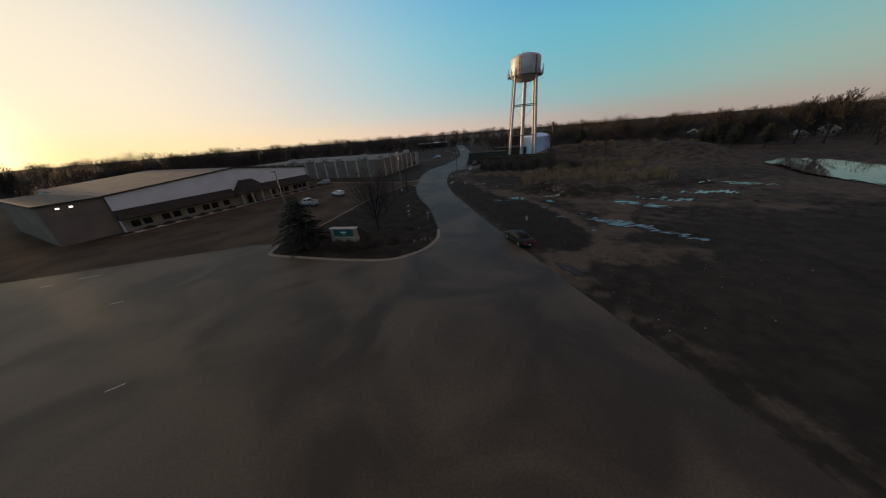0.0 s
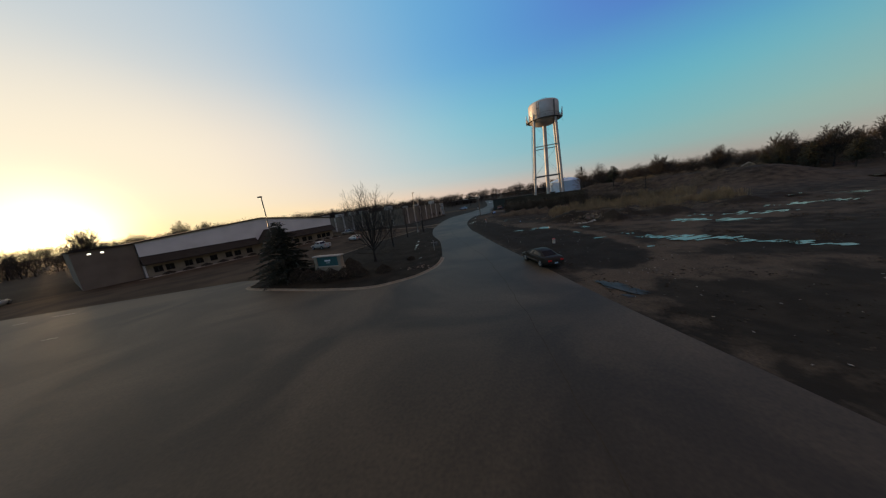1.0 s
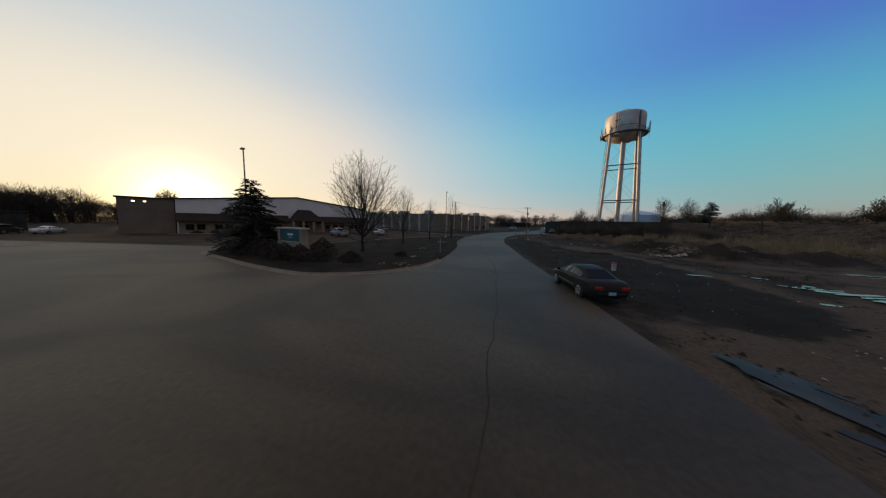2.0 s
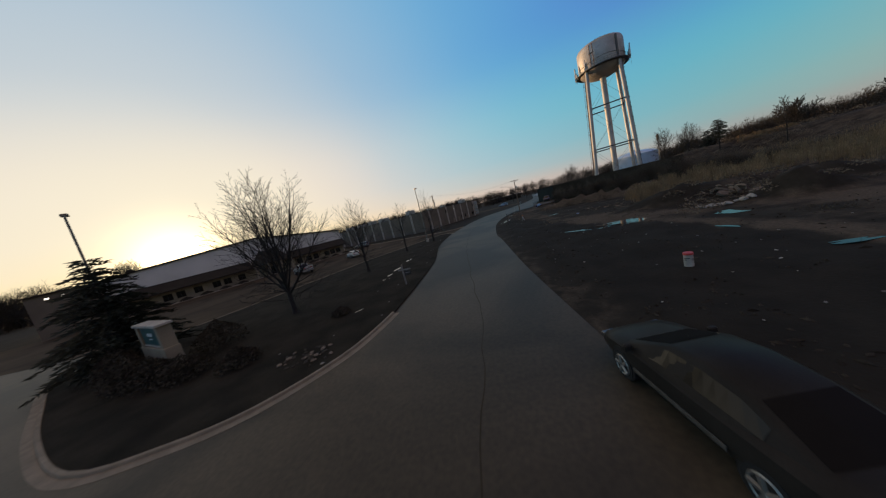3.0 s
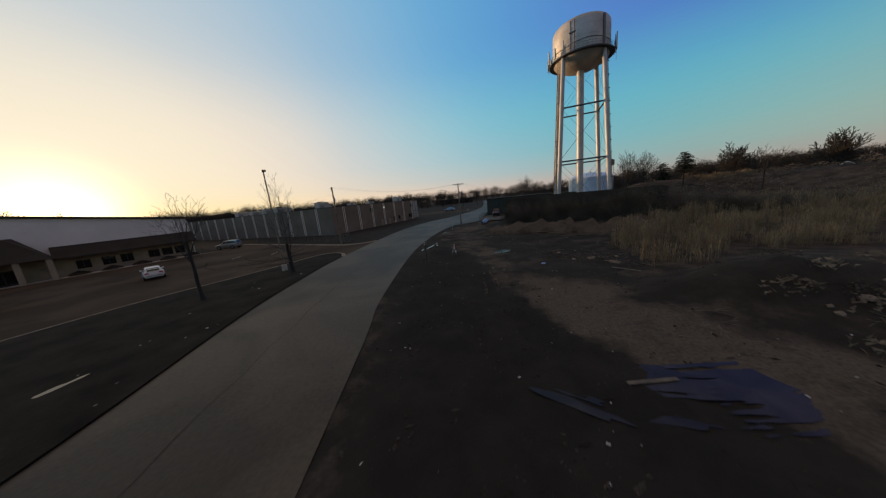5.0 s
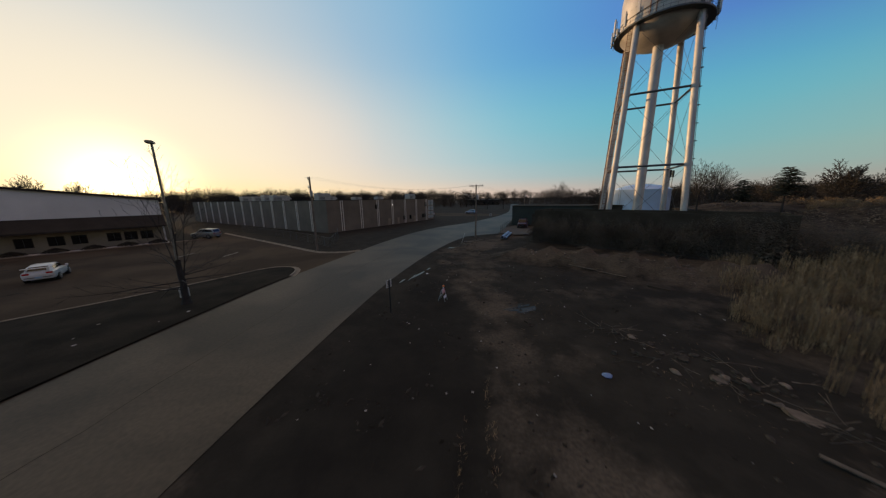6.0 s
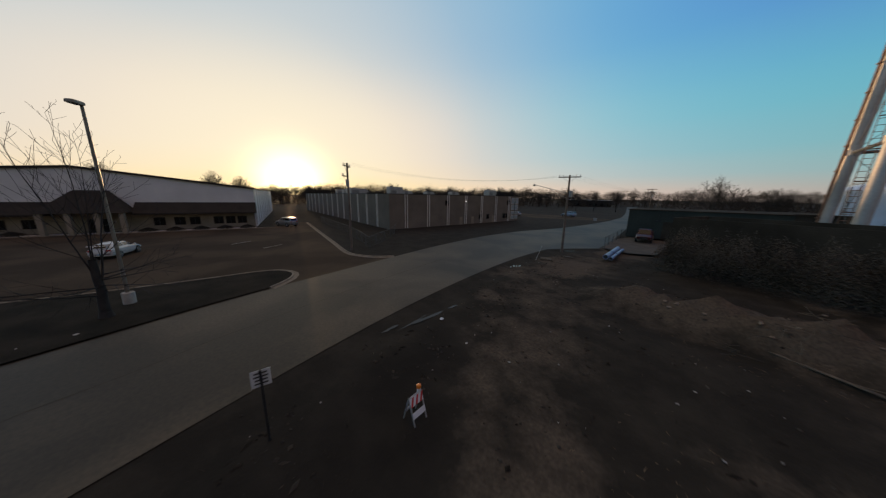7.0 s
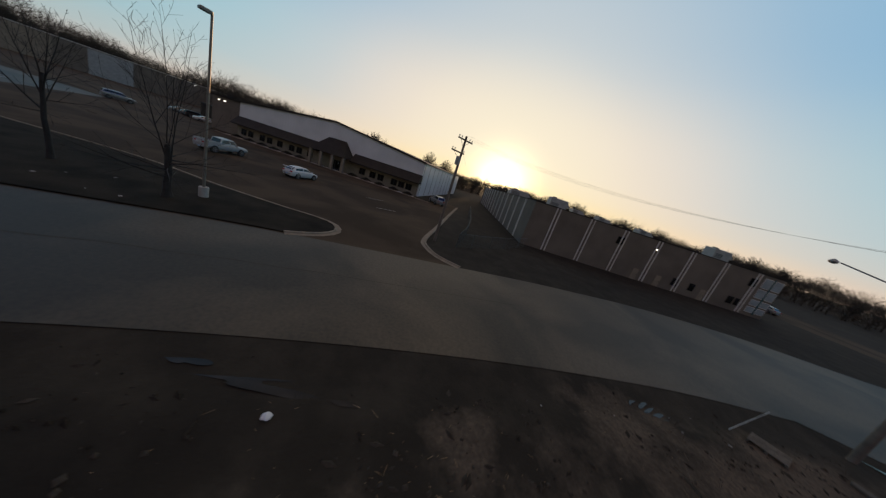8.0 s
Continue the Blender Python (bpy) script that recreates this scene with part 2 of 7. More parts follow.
M_ORANGE = mat("amber_lens", (0.75, 0.20, 0.02), 0.3, 0, 0.1, 4, 30, 0)
M_SIGNWHITE = mat("white_sign_sheet", (0.62, 0.62, 0.62), 0.45, 0, 0.08, 4, 30, 0)
M_SIGNRED = mat("red_sign_sheet", (0.45, 0.03, 0.03), 0.45, 0, 0.1, 4, 30, 0)
M_SIGNDARK = mat("dark_sign_ink", (0.035, 0.028, 0.022), 0.6, 0, 0.1, 4, 30, 0)
M_SIGNTEAL = mat("teal_sign_face", (0.012, 0.070, 0.070), 0.5, 0, 0.15, 2, 20, 0)
M_BLUEPIPE = mat("pale_blue_pipe", (0.19, 0.27, 0.45), 0.45, 0, 0.1, 2, 20, 0.03)
M_LAMPPOST = mat("bronze_lamp_post", (0.22, 0.19, 0.15), 0.5, 0.4, 0.15, 2, 20, 0.03)
M_POSTPAINT = mat("weathered_post_paint", (0.22, 0.20, 0.18), 0.8, 0, 0.2, 2, 20, 0.05)
M_WIRE = mat("black_cable", (0.02, 0.02, 0.02), 0.6, 0, 0.1, 2, 10, 0)
M_WATER = water("puddle_water", (0.034, 0.028, 0.023), 0.05, 0.03)
# warm pale base put in to imitate a greyer sky reflection
M_MELT = mat("pale_meltwater", (0.110, 0.092, 0.080), 0.1, 0, 0.3, 0.6, 2.0, 0.05, 0.01, spec=0.31)
M_POOL = water("deep_puddle_water", (0.050, 0.044, 0.037), 0.16, 0.05)
M_POOL.node_tree.nodes["Principled BSDF"].inputs["Specular IOR Level"].default_value = 0.06
M_POND = water("pond_water", (0.075, 0.060, 0.052), 0.03, 0.02)
M_CLOD = mat("soil_clods", (0.044, 0.037, 0.029), 0.95, 0, 0.3, 1, 10, 0.0, island=0.5, spec=0.05)
M_BRUSH = mat("dense_dark_brush", (0.125, 0.102, 0.074), 0.95, 0, 0.4, 0.25, 10, 0.0, island=0.3, spec=0.05)
M_SLAB = mat("driveway_concrete", (0.088, 0.075, 0.060), 0.9, 0, 0.2, 0.5, 20, 0.2, spec=0.2)
M_WEED = mat("dead_weeds", (0.044, 0.037, 0.028), 0.95, 0, 0.3, 3, 20, 0.0, island=0.4, spec=0.05)
M_WALLPACK = glow("wall_pack_light", (1.0, 0.9, 0.74), 3)


# ---- mesh helpers ----
class Shape:
    """Collects faces for one mesh."""

    def __init__(self):
        self.v, self.f, self.s = [], [], False

    def add(self, pts, faces):
        k = len(self.v)
        self.v.extend([tuple(p) for p in pts])
        self.f.extend([tuple(i + k for i in q) for q in faces])
        return self

    def box(self, x0, y0, z0, x1, y1, z1, m=None, c=0.0):
        """A box with its upright and top edges cut off by c."""
        if c <= 0:
            p = [(x0, y0, z0), (x1, y0, z0), (x1, y1, z0), (x0, y1, z0), (x0, y0, z1), (x1, y0, z1), (x1, y1, z1), (x0, y1, z1)]
            q = [(3, 2, 1, 0), (4, 5, 6, 7), (0, 1, 5, 4), (1, 2, 6, 5), (2, 3, 7, 6), (3, 0, 4, 7)]
        else:
            def ring(z, e):
                a, b, g, h = x0 + e, y0 + e, x1 - e, y1 - e
                return [(a + c, b, z), (g - c, b, z), (g, b + c, z), (g, h - c, z), (g - c, h, z), (a + c, h, z), (a, h - c, z), (a, b + c, z)]
            p = ring(z0, 0) + ring(z1 - c, 0) + ring(z1, c * 0.8)
            q = [tuple(range(7, -1, -1)), tuple(range(16, 24))]
            q += [(r * 8 + i, r * 8 + (i + 1) % 8, r * 8 + 8 + (i + 1) % 8, r * 8 + 8 + i) for r in (0, 1) for i in range(8)]
        if m is not None:
            p = [m @ Vector(a) for a in p]
        return self.add(p, q)

    def tube(self, a, b, ra, rb=None, n=8, caps=True):
        a, b = Vector(a), Vector(b)
        rb = ra if rb is None else rb
        d = (b - a)
        if d.length < 1e-6:
            return self
        d.normalize()
        u = d.cross(Vector((0, 0, 1)))
        if u.length < 1e-3:
            u = Vector((1, 0, 0))
        u.normalize()
        w = d.cross(u)
        ring = [(math.cos(2 * math.pi * i / n), math.sin(2 * math.pi * i / n)) for i in range(n)]
        p = [a + (u * c + w * s) * ra for c, s in ring] + [b + (u * c + w * s) * rb for c, s in ring]
        q = [(i, (i + 1) % n, n + (i + 1) % n, n + i) for i in range(n)]
        if caps:
            q += [tuple(range(n - 1, -1, -1)), tuple(range(n, 2 * n))]
        return self.add(p, q)

    def lathe(self, prof, n=24, c=(0, 0, 0)):
        """Turns a profile of (radius, height) about the upright axis through c."""
        p, q = [], []
        for r, z in prof:
            p += [(c[0] + r * math.cos(2 * math.pi * i / n), c[1] + r * math.sin(2 * math.pi * i / n), c[2] + z) for i in range(n)]
        for k in range(len(prof) - 1):
            q += [(k * n + i, k * n + (i + 1) % n, k * n + n + (i + 1) % n, k * n + n + i) for i in range(n)]
        q += [tuple(range(n - 1, -1, -1)), tuple(range((len(prof) - 1) * n, len(prof) * n))]
        return self.add(p, q)

    def loft(self, rings):
        n, p, q = len(rings[0]), [], []
        for r in rings:
            p += r
        for k in range(len(rings) - 1):
            q += [(k * n + i, k * n + (i + 1) % n, k * n + n + (i + 1) % n, k * n + n + i) for i in range(n)]
        q += [tuple(range(n - 1, -1, -1)), tuple(range((len(rings) - 1) * n, len(rings) * n))]
        return self.add(p, q)

    def prism(self, poly, z0, z1):
        """An upright prism on a plan outline."""
        n = len(poly)
        p = [(x, y, z0) for x, y in poly] + [(x, y, z1) for x, y in poly]
        q = [(i, (i + 1) % n, n + (i + 1) % n, n + i) for i in range(n)] + [tuple(range(n - 1, -1, -1)), tuple(range(n, 2 * n))]
        return self.add(p, q)

    def slab(self, prof, y0, y1):
        """A front outline of (x, z) pushed back from y0 to y1."""
        n = len(prof)
        p = [(x, y0, z) for x, z in prof] + [(x, y1, z) for x, z in prof]
        q = [(i, (i + 1) % n, n + (i + 1) % n, n + i) for i in range(n)] + [tuple(range(n - 1, -1, -1)), tuple(range(n, 2 * n))]
        return self.add(p, q)


def mesh(name, shape, material, smooth=False, fix=True):
    me = bpy.data.meshes.new(name)
    me.from_pydata(shape.v, [], shape.f)
    if fix:
        bm = bmesh.new()
        bm.from_mesh(me)
        bmesh.ops.recalc_face_normals(bm, faces=bm.faces)
        bm.to_mesh(me)
        bm.free()
    me.materials.append(material)
    if smooth:
        me.polygons.foreach_set("use_smooth", [True] * len(me.polygons))
        me.set_sharp_from_angle(angle=radians(38))
    me.update()
    return me


def part(name, shape, material, parent=None, label="", smooth=False, fix=True):
    ob = new(name, mesh(name, shape, material, smooth, fix))
    if parent is not None:
        ob.parent = parent
    if label:
        ob["label"] = label
    return ob


def thing(name, label, category, m=None, group="", kind=""):
    ob = new(name)
    ob.empty_display_size = 0.3
    if m is not None:
        ob.matrix_basis = m
    return tagged(ob, label, category, group, kind)


def single(name, shape, material, label, category, kind="", group="", smooth=False, m=None, fix=True):
    ob = part(name, shape, material, None, label, smooth, fix)
    if m is not None:
        ob.matrix_basis = m
    return tagged(ob, label, category, group, kind)


def smooth01(a, b, x):
    t = min(1.0, max(0.0, (x - a) / (b - a)))
    return t * t * (3 - 2 * t)


def spline(pts, step=1.0):
    """A smooth line through points of a plan."""
    pts = [Vector((*p, 0)) if len(p) == 2 else Vector(p) for p in pts]
    out = []
    for i in range(len(pts) - 1):
        p0, p1, p2, p3 = pts[max(0, i - 1)], pts[i], pts[i + 1], pts[min(len(pts) - 1, i + 2)]
        n = max(1, int((p2 - p1).length / step))
        for k in range(n):
            t = k / n
            out.append(0.5 * (2 * p1 + (p2 - p0) * t + (2 * p0 - 5 * p1 + 4 * p2 - p3) * t * t + (3 * p1 - p0 - 3 * p2 + p3) * t ** 3))
    out.append(pts[-1])
    return out


def near_line(x, y, line):
    best = 1e9
    for (ax, ay), (bx, by) in zip(line, line[1:]):
        dx, dy = bx - ax, by - ay
        t = max(0.0, min(1.0, ((x - ax) * dx + (y - ay) * dy) / (dx * dx + dy * dy)))
        best = min(best, math.hypot(x - ax - t * dx, y - ay - t * dy))
    return best


def inside(x, y, poly):
    ok = False
    for (ax, ay), (bx, by) in zip(poly, poly[1:] + poly[:1]):
        if (ay > y) != (by > y) and x < (bx - ax) * (y - ay) / (by - ay) + ax:
            ok = not ok
    return ok


# ---- the plan: road edges and the ground ----
RIGHT = [(24.0, -60), (22.5, -20), (20.6, 5), (19.6, 11), (18.2, 17), (14.5, 29.5), (12.6, 37), (10.6, 45), (8.0, 55), (6.3, 62), (3.0, 77), (1.7, 82), (0.35, 91), (-0.7, 100), (-1.1, 108), (-1.0, 116), (-0.5, 123.3), (0.2, 129), (1.6, 136)]
LEFT = [(-2.4, 51.5), (-3.6, 59), (-5.6, 69), (-8.2, 77), (-9.7, 82), (-11.0, 88), (-12.6, 98), (-12.9, 102)]
FAR_LEFT = [(-13.4, 117), (-13.6, 124), (-13.4, 131), (-12.6, 141), (-9.6, 154), (-4.0, 167), (0.0, 180), (3.2, 194), (7, 215), (10, 260), (10, 420)]
FAR_RIGHT = [(8.2, 142.2), (9.2, 150), (10.4, 164), (11.6, 180), (13.6, 200), (17, 220), (20, 262), (20, 420)]


def lane_x(y, line):
    for (ax, ay), (bx, by) in zip(line, line[1:]):
        if ay <= y <= by:
            return ax + (bx - ax) * (y - ay) / (by - ay)
    return line[0][0] if y < line[0][1] else line[-1][0]


EAST_EDGE = RIGHT + FAR_RIGHT
TRACKS = [[(14.5, 30), (18, 35.5), (23, 40), (30, 46), (36, 56), (44, 67)], [(23, 40), (28, 37.5), (34, 37)],
          [(8.5, 116), (8, 106), (9.5, 96), (11.5, 88), (14.5, 83.5), (18.5, 79.5), (24, 74), (36, 66), (52, 60), (70, 52)],
          [(6, 125), (7.5, 131), (10.5, 137), (13, 148), (14.5, 156)]]
# bare dirt; the last two also pale the hillside in place of haze
PATCHES = [(16.6, 82.0, 4.4, 6.2, 1.0), (20.5, 78.0, 4.0, 3.0, 0.8), (10.8, 99.6, 1.9, 3.4, 0.8), (12.0, 92.7, 1.3, 2.3, 0.7), (14.9, 93.4, 1.5, 1.4, 0.6), (14.4, 88.9, 1.3, 2.0, 0.75), (14.8, 86.6, 3.2, 1.5, 0.85), (1.6, 121.0, 2.4, 3.6, 0.75), (2.6, 112.4, 1.3, 1.9, 0.7), (17.5, 104.2, 4.5, 1.6, 0.4), (4.6, 118.0, 3.0, 6.5, 0.45), (3.6, 128.6, 1.0, 2.2, 0.5), (8.0, 128.0, 5.0, 5.0, 0.35), (20.0, 119.5, 8.0, 3.0, 0.6), (95, 148, 48, 36, 0.34), (62, 106, 26, 20, 0.5)]
SPOIL = [(15.0, 40.0), (16.8, 38.4), (20.4, 38.5), (23.2, 41), (24.6, 45), (24.8, 51), (23, 62.5), (18.6, 73.5), (15.2, 78), (13.0, 82), (11.5, 86.5), (10.3, 91.7), (7.4, 101.5), (0.4, 109), (1.6, 91), (4.4, 77), (7.7, 62), (9.4, 55), (12.2, 45), (15.0, 40.0)]
RIDGE = [(70, 172), (89, 165), (102, 145), (109, 126)]
BERM = [(12.5, 119), (16, 117.5), (21, 115.2), (26, 113), (31, 111), (36, 110.5)]


HEAPS = [(33.8, 72.8, 3.0, 2.7), (27.5, 82.5, 4.6, 1.9), (38.5, 77.0, 3.0, 1.6), (45.5, 74.5, 4.2, 1.8), (62, 76, 5.0, 1.5), (70, 78, 4.0, 1.3)]


def height(x, y):
    """The lie of the land: flat on the paved side, rough and banked on the waste ground."""
    z = 0.0
    off = x - lane_x(y, EAST_EDGE)
    if off > 0.6 and -60 < y < 300:
        k = smooth01(0.6, 6, off)
        z += k * (0.16 * noise.noise(Vector((x * 0.25, y * 0.25, 3))) + 0.08 * noise.noise(Vector((x * 0.9, y * 0.9, 7))))
        z -= 0.22 * math.exp(-((off - 1.6) / 0.8) ** 2)
        d = near_line(x, y, BERM)
        z += 2.3 * math.exp(-(d / 1.7) ** 2) * (0.7 + 0.8 * noise.noise(Vector((x * 0.35, y * 0.35, 1))) + 0.45 * noise.noise(Vector((x * 1.0, y * 1.0, 4))))
        z += 6.5 * math.exp(-(near_line(x, y, RIDGE) / 15) ** 2)
        z += 1.6 * math.exp(-(((x - 36) / 8) ** 2 + ((y - 84) / 5) ** 2))
        z -= 1.5 * math.exp(-(((x - 121) / 20) ** 2 + ((y - 78) / 34) ** 2))
        for hx, hy, hr, hz in HEAPS:
            z += hz * math.exp(-(((x - hx) / hr) ** 2 + ((y - hy) / (hr * 0.6)) ** 2)) * (0.9 + 0.5 * noise.noise(Vector((x * 0.6, y * 0.6, 8))))
        z -= 0.24 * smooth01(2.0, 7.0, off)
    return z


def axis(lo, hi, step, far):
    a = list(np.arange(lo, hi + 0.01, step))
    out, d = [], step
    while d < far:
        d *= 1.5
        out.append(d)
    return [lo - d for d in reversed(out)] + a + [hi + d for d in out]


def build_ground():
    xs, ys = axis(-40, 110, 0.85, 3500), axis(0, 190, 0.85, 3500)
    nx, ny = len(xs), len(ys)
    v = [(x, y, height(x, y)) for y in ys for x in xs]
    f = [(j * nx + i, j * nx + i + 1, (j + 1) * nx + i + 1, (j + 1) * nx + i) for j in range(ny - 1) for i in range(nx - 1)]
    me = bpy.data.meshes.new("ground")
    me.from_pydata(v, [], f)
    at, at2 = me.attributes.new("dirt", "FLOAT", "POINT"), me.attributes.new("spoil", "FLOAT", "POINT")
    vals, dark = [], []
    for x, y, z in v:
        d = min(near_line(x, y, t) for t in TRACKS) if 0 < x < 90 and 10 < y < 175 else 99
        wob = 1.6 * noise.noise(Vector((x * 0.3, y * 0.3, 0)))
        wob += 2.2 * noise.noise(Vector((x * 0.11, y * 0.11, 5)))
        a = (0.85 if y < 84 or y > 118 else 0.6) * (1 - smooth01(0.8, 4.6, d + wob)) * (0.55 + 0.75 * max(0.0, min(1.0, 0.5 + noise.noise(Vector((x * 0.16, y * 0.16, 2))))))
        a = max(a, 0.7 * (1 - smooth01(0.55, 1.0, math.hypot((x - 26) / 10, (y - 37) / 6) + wob * 0.12)))
        for cx, cy, rx, ry, k in PATCHES:
            a = max(a, k * (1 - smooth01(0.4, 1.15, math.hypot((x - cx) / rx, (y - cy) / ry) + wob * 0.10)))
        off = x - lane_x(y, EAST_EDGE)
        field = smooth01(19, 28, off + 2.5 * wob) * smooth01(43, 55, y + 2 * wob) * (0.55 + 0.8 * max(0.0, 0.5 + noise.noise(Vector((x * 0.05, y * 0.05, 13)))))
        a = max(a, 0.5 * field)
        if 0 < x < 60:
            a = max(a, 0.8 * (1 - smooth01(1.2, 5.0, near_line(x, y, BERM) + wob * 0.8)))
            if -0.5 < off < 5.0 and y < 84:
                a = max(a, 0.45 * (1 - smooth01(0.3, 1.2, abs(off - 2.4 - 0.5 * wob))), 0.5 * (1 - smooth01(0.1, 0.8, abs(off - 0.3))))
        fresh = 0.0
        if -4 < x < 34 and 30 < y < 112:
            d = near_line(x, y, SPOIL) * (1 if inside(x, y, SPOIL) else -1) + 0.35 * wob
            if x > lane_x(y, EAST_EDGE) + 4 and y < 84:
                a = max(a, 0.8 * (1 - smooth01(1.2, 4.2, -d)))
            a *= 1 - smooth01(-0.5, 0.5, d)
            fresh = smooth01(-0.6, 1.2, d)
        for hx, hy, hr, hz in HEAPS:
            a *= smooth01(0.8, 1.4, math.hypot((x - hx) / hr, (y - hy) / (hr * 0.7)))
        vals.append(a)
        dark.append(fresh)
    at.data.foreach_set("value", vals)
    at2.data.foreach_set("value", dark)
    me.polygons.foreach_set("use_smooth", [True] * len(me.polygons))
    m = bpy.data.materials.new("waste_ground")
    m.use_nodes = True
    n, l = m.node_tree.nodes, m.node_tree.links
    b = n["Principled BSDF"]
    b.inputs["Roughness"].default_value = 0.95
    b.inputs["Specular IOR Level"].default_value = 0.08
    co, att = n.new("ShaderNodeTexCoord"), n.new("ShaderNodeAttribute")
    att.attribute_name = "dirt"

    def nz(scale, detail=6.0):
        t = n.new("ShaderNodeTexNoise")
        t.inputs["Scale"].default_value, t.inputs["Detail"].default_value = scale, detail
        l.new(co.outputs["Object"], t.inputs["Vector"])
        return t

    def ramp(src, a, b2, c0, c1):
        r = n.new("ShaderNodeValToRGB")
        r.color_ramp.elements[0].position, r.color_ramp.elements[1].position = a, b2
        r.color_ramp.elements[0].color, r.color_ramp.elements[1].color = (*c0, 1), (*c1, 1)
        l.new(src, r.inputs["Fac"])
        return r

    wide, mid, fine = nz(0.06), nz(0.42, 8), nz(7.0, 4)
    mid.inputs["Roughness"].default_value = 0.66
    soil = ramp(wide.outputs["Fac"], 0.35, 0.65, (0.0255, 0.0216, 0.0163), (0.0430, 0.0362, 0.0268))
    tuft = ramp(mid.outputs["Fac"], 0.42, 0.66, (0.0222, 0.0189, 0.0144), (0.0520, 0.0435, 0.0320))
    sand = ramp(fine.outputs["Fac"], 0.3, 0.7, (0.066, 0.0515, 0.0375), (0.118, 0.091, 0.065))
    mx = n.new("ShaderNodeMix")
    mx.data_type = "RGBA"
    mx.inputs["Factor"].default_value = 0.55
    l.new(soil.outputs["Color"], mx.inputs[6])
    l.new(tuft.outputs["Color"], mx.inputs[7])
    edge = n.new("ShaderNodeMath")
    edge.operation = "ADD"
    l.new(att.outputs["Fac"], edge.inputs[0])
    sub = n.new("ShaderNodeMath")
    sub.operation = "MULTIPLY_ADD"
    sub.inputs[1].default_value, sub.inputs[2].default_value = 2.0, -1.02
    l.new(mid.outputs["Fac"], sub.inputs[0])
    l.new(sub.outputs[0], edge.inputs[1])
    er = ramp(edge.outputs[0], 0.2, 0.82, (0, 0, 0), (1, 1, 1))
    mul = n.new("ShaderNodeMath")
    mul.operation = "MULTIPLY"
    l.new(er.outputs["Color"], mul.inputs[0])
    cut = n.new("ShaderNodeMath")
    cut.operation, cut.inputs[1].default_value = "MULTIPLY", 5.0
    cut.use_clamp = True
    l.new(att.outputs["Fac"], cut.inputs[0])
    l.new(cut.outputs[0], mul.inputs[1])
    fin = n.new("ShaderNodeMix")
    fin.data_type = "RGBA"
    l.new(mul.outputs[0], fin.inputs["Factor"])
    att2, topsoil = n.new("ShaderNodeAttribute"), n.new("ShaderNodeMix")
    att2.attribute_name, topsoil.data_type = "spoil", "RGBA"
    peat = ramp(mid.outputs["Fac"], 0.40, 0.72, (0.0205, 0.0175, 0.0138), (0.0330, 0.0278, 0.0212))
    l.new(att2.outputs["Fac"], topsoil.inputs["Factor"])
    l.new(mx.outputs[2], topsoil.inputs[6])
    l.new(peat.outputs["Color"], topsoil.inputs[7])
    l.new(topsoil.outputs[2], fin.inputs[6])
    l.new(sand.outputs["Color"], fin.inputs[7])
    l.new(fin.outputs[2], b.inputs["Base Color"])
    bp = n.new("ShaderNodeBump")
    bp.inputs["Strength"].default_value, bp.inputs["Distance"].default_value = 0.45, 0.05
    l.new(fine.outputs["Fac"], bp.inputs["Height"])
    l.new(bp.outputs["Normal"], b.inputs["Normal"])
    me.materials.append(m)
    tagged(new("ground", me), "dark winter soil and dormant grass with pale dirt tracks", "ground", "", "structure")


build_ground()


def fill_outline(pts):
    bm = bmesh.new()
    vs = [bm.verts.new(p) for p in pts]
    es = [bm.edges.new((vs[i], vs[(i + 1) % len(vs)])) for i in range(len(vs))]
    bm.verts.index_update()
    bmesh.ops.triangle_fill(bm, edges=es, use_beauty=True)
    out = [tuple(v.index for v in fc.verts) for fc in bm.faces]
    bm.free()
    return out


def sheet(name, outline, z, material, label, category):
    """A flat sheet on a plan outline."""
    from_pts = [Vector((x, y, z)) for x, y in outline]
    tris = fill_outline(from_pts)
    me = bpy.data.meshes.new(name)
    me.from_pydata([tuple(p) for p in from_pts], [], tris)
    bm = bmesh.new()
    bm.from_mesh(me)
    for fc in bm.faces:
        if fc.normal.z < 0:
            fc.normal_flip()
    bm.to_mesh(me)
    bm.free()
    me.materials.append(material)
    return tagged(new(name, me), label, category, "", "structure")


def xy(line):
    return [(p.x, p.y) for p in spline(line, 1.5)]


ISLAND_SOUTH = [(-33.4, 48.5), (-33.6, 45.5), (-32.2, 43.3), (-24, 41.1), (-16.4, 39.4), (-10.0, 38.7), (-6.6, 40.2), (-4.2, 42.4), (-2.6, 46.0), (-2.3, 49.0), (-2.4, 51.5)]
ISLAND_WEST = [(-33.4, 48.5), (-30.6, 60), (-28.4, 72), (-26.2, 84), (-22.4, 93), (-20.0, 100)]
ISLAND_TIP = [(-20.0, 100), (-19.2, 103.0), (-18.0, 104.8), (-16.0, 105.3), (-14.4, 104.4), (-13.4, 103.0), (-12.9, 102.0)]
MOUTH_NORTH = [(-64, 131.0), (-45, 123.8), (-29, 117.8), (-20.5, 114.6), (-17.6, 114.4), (-15.2, 115.2), (-13.4, 117)]

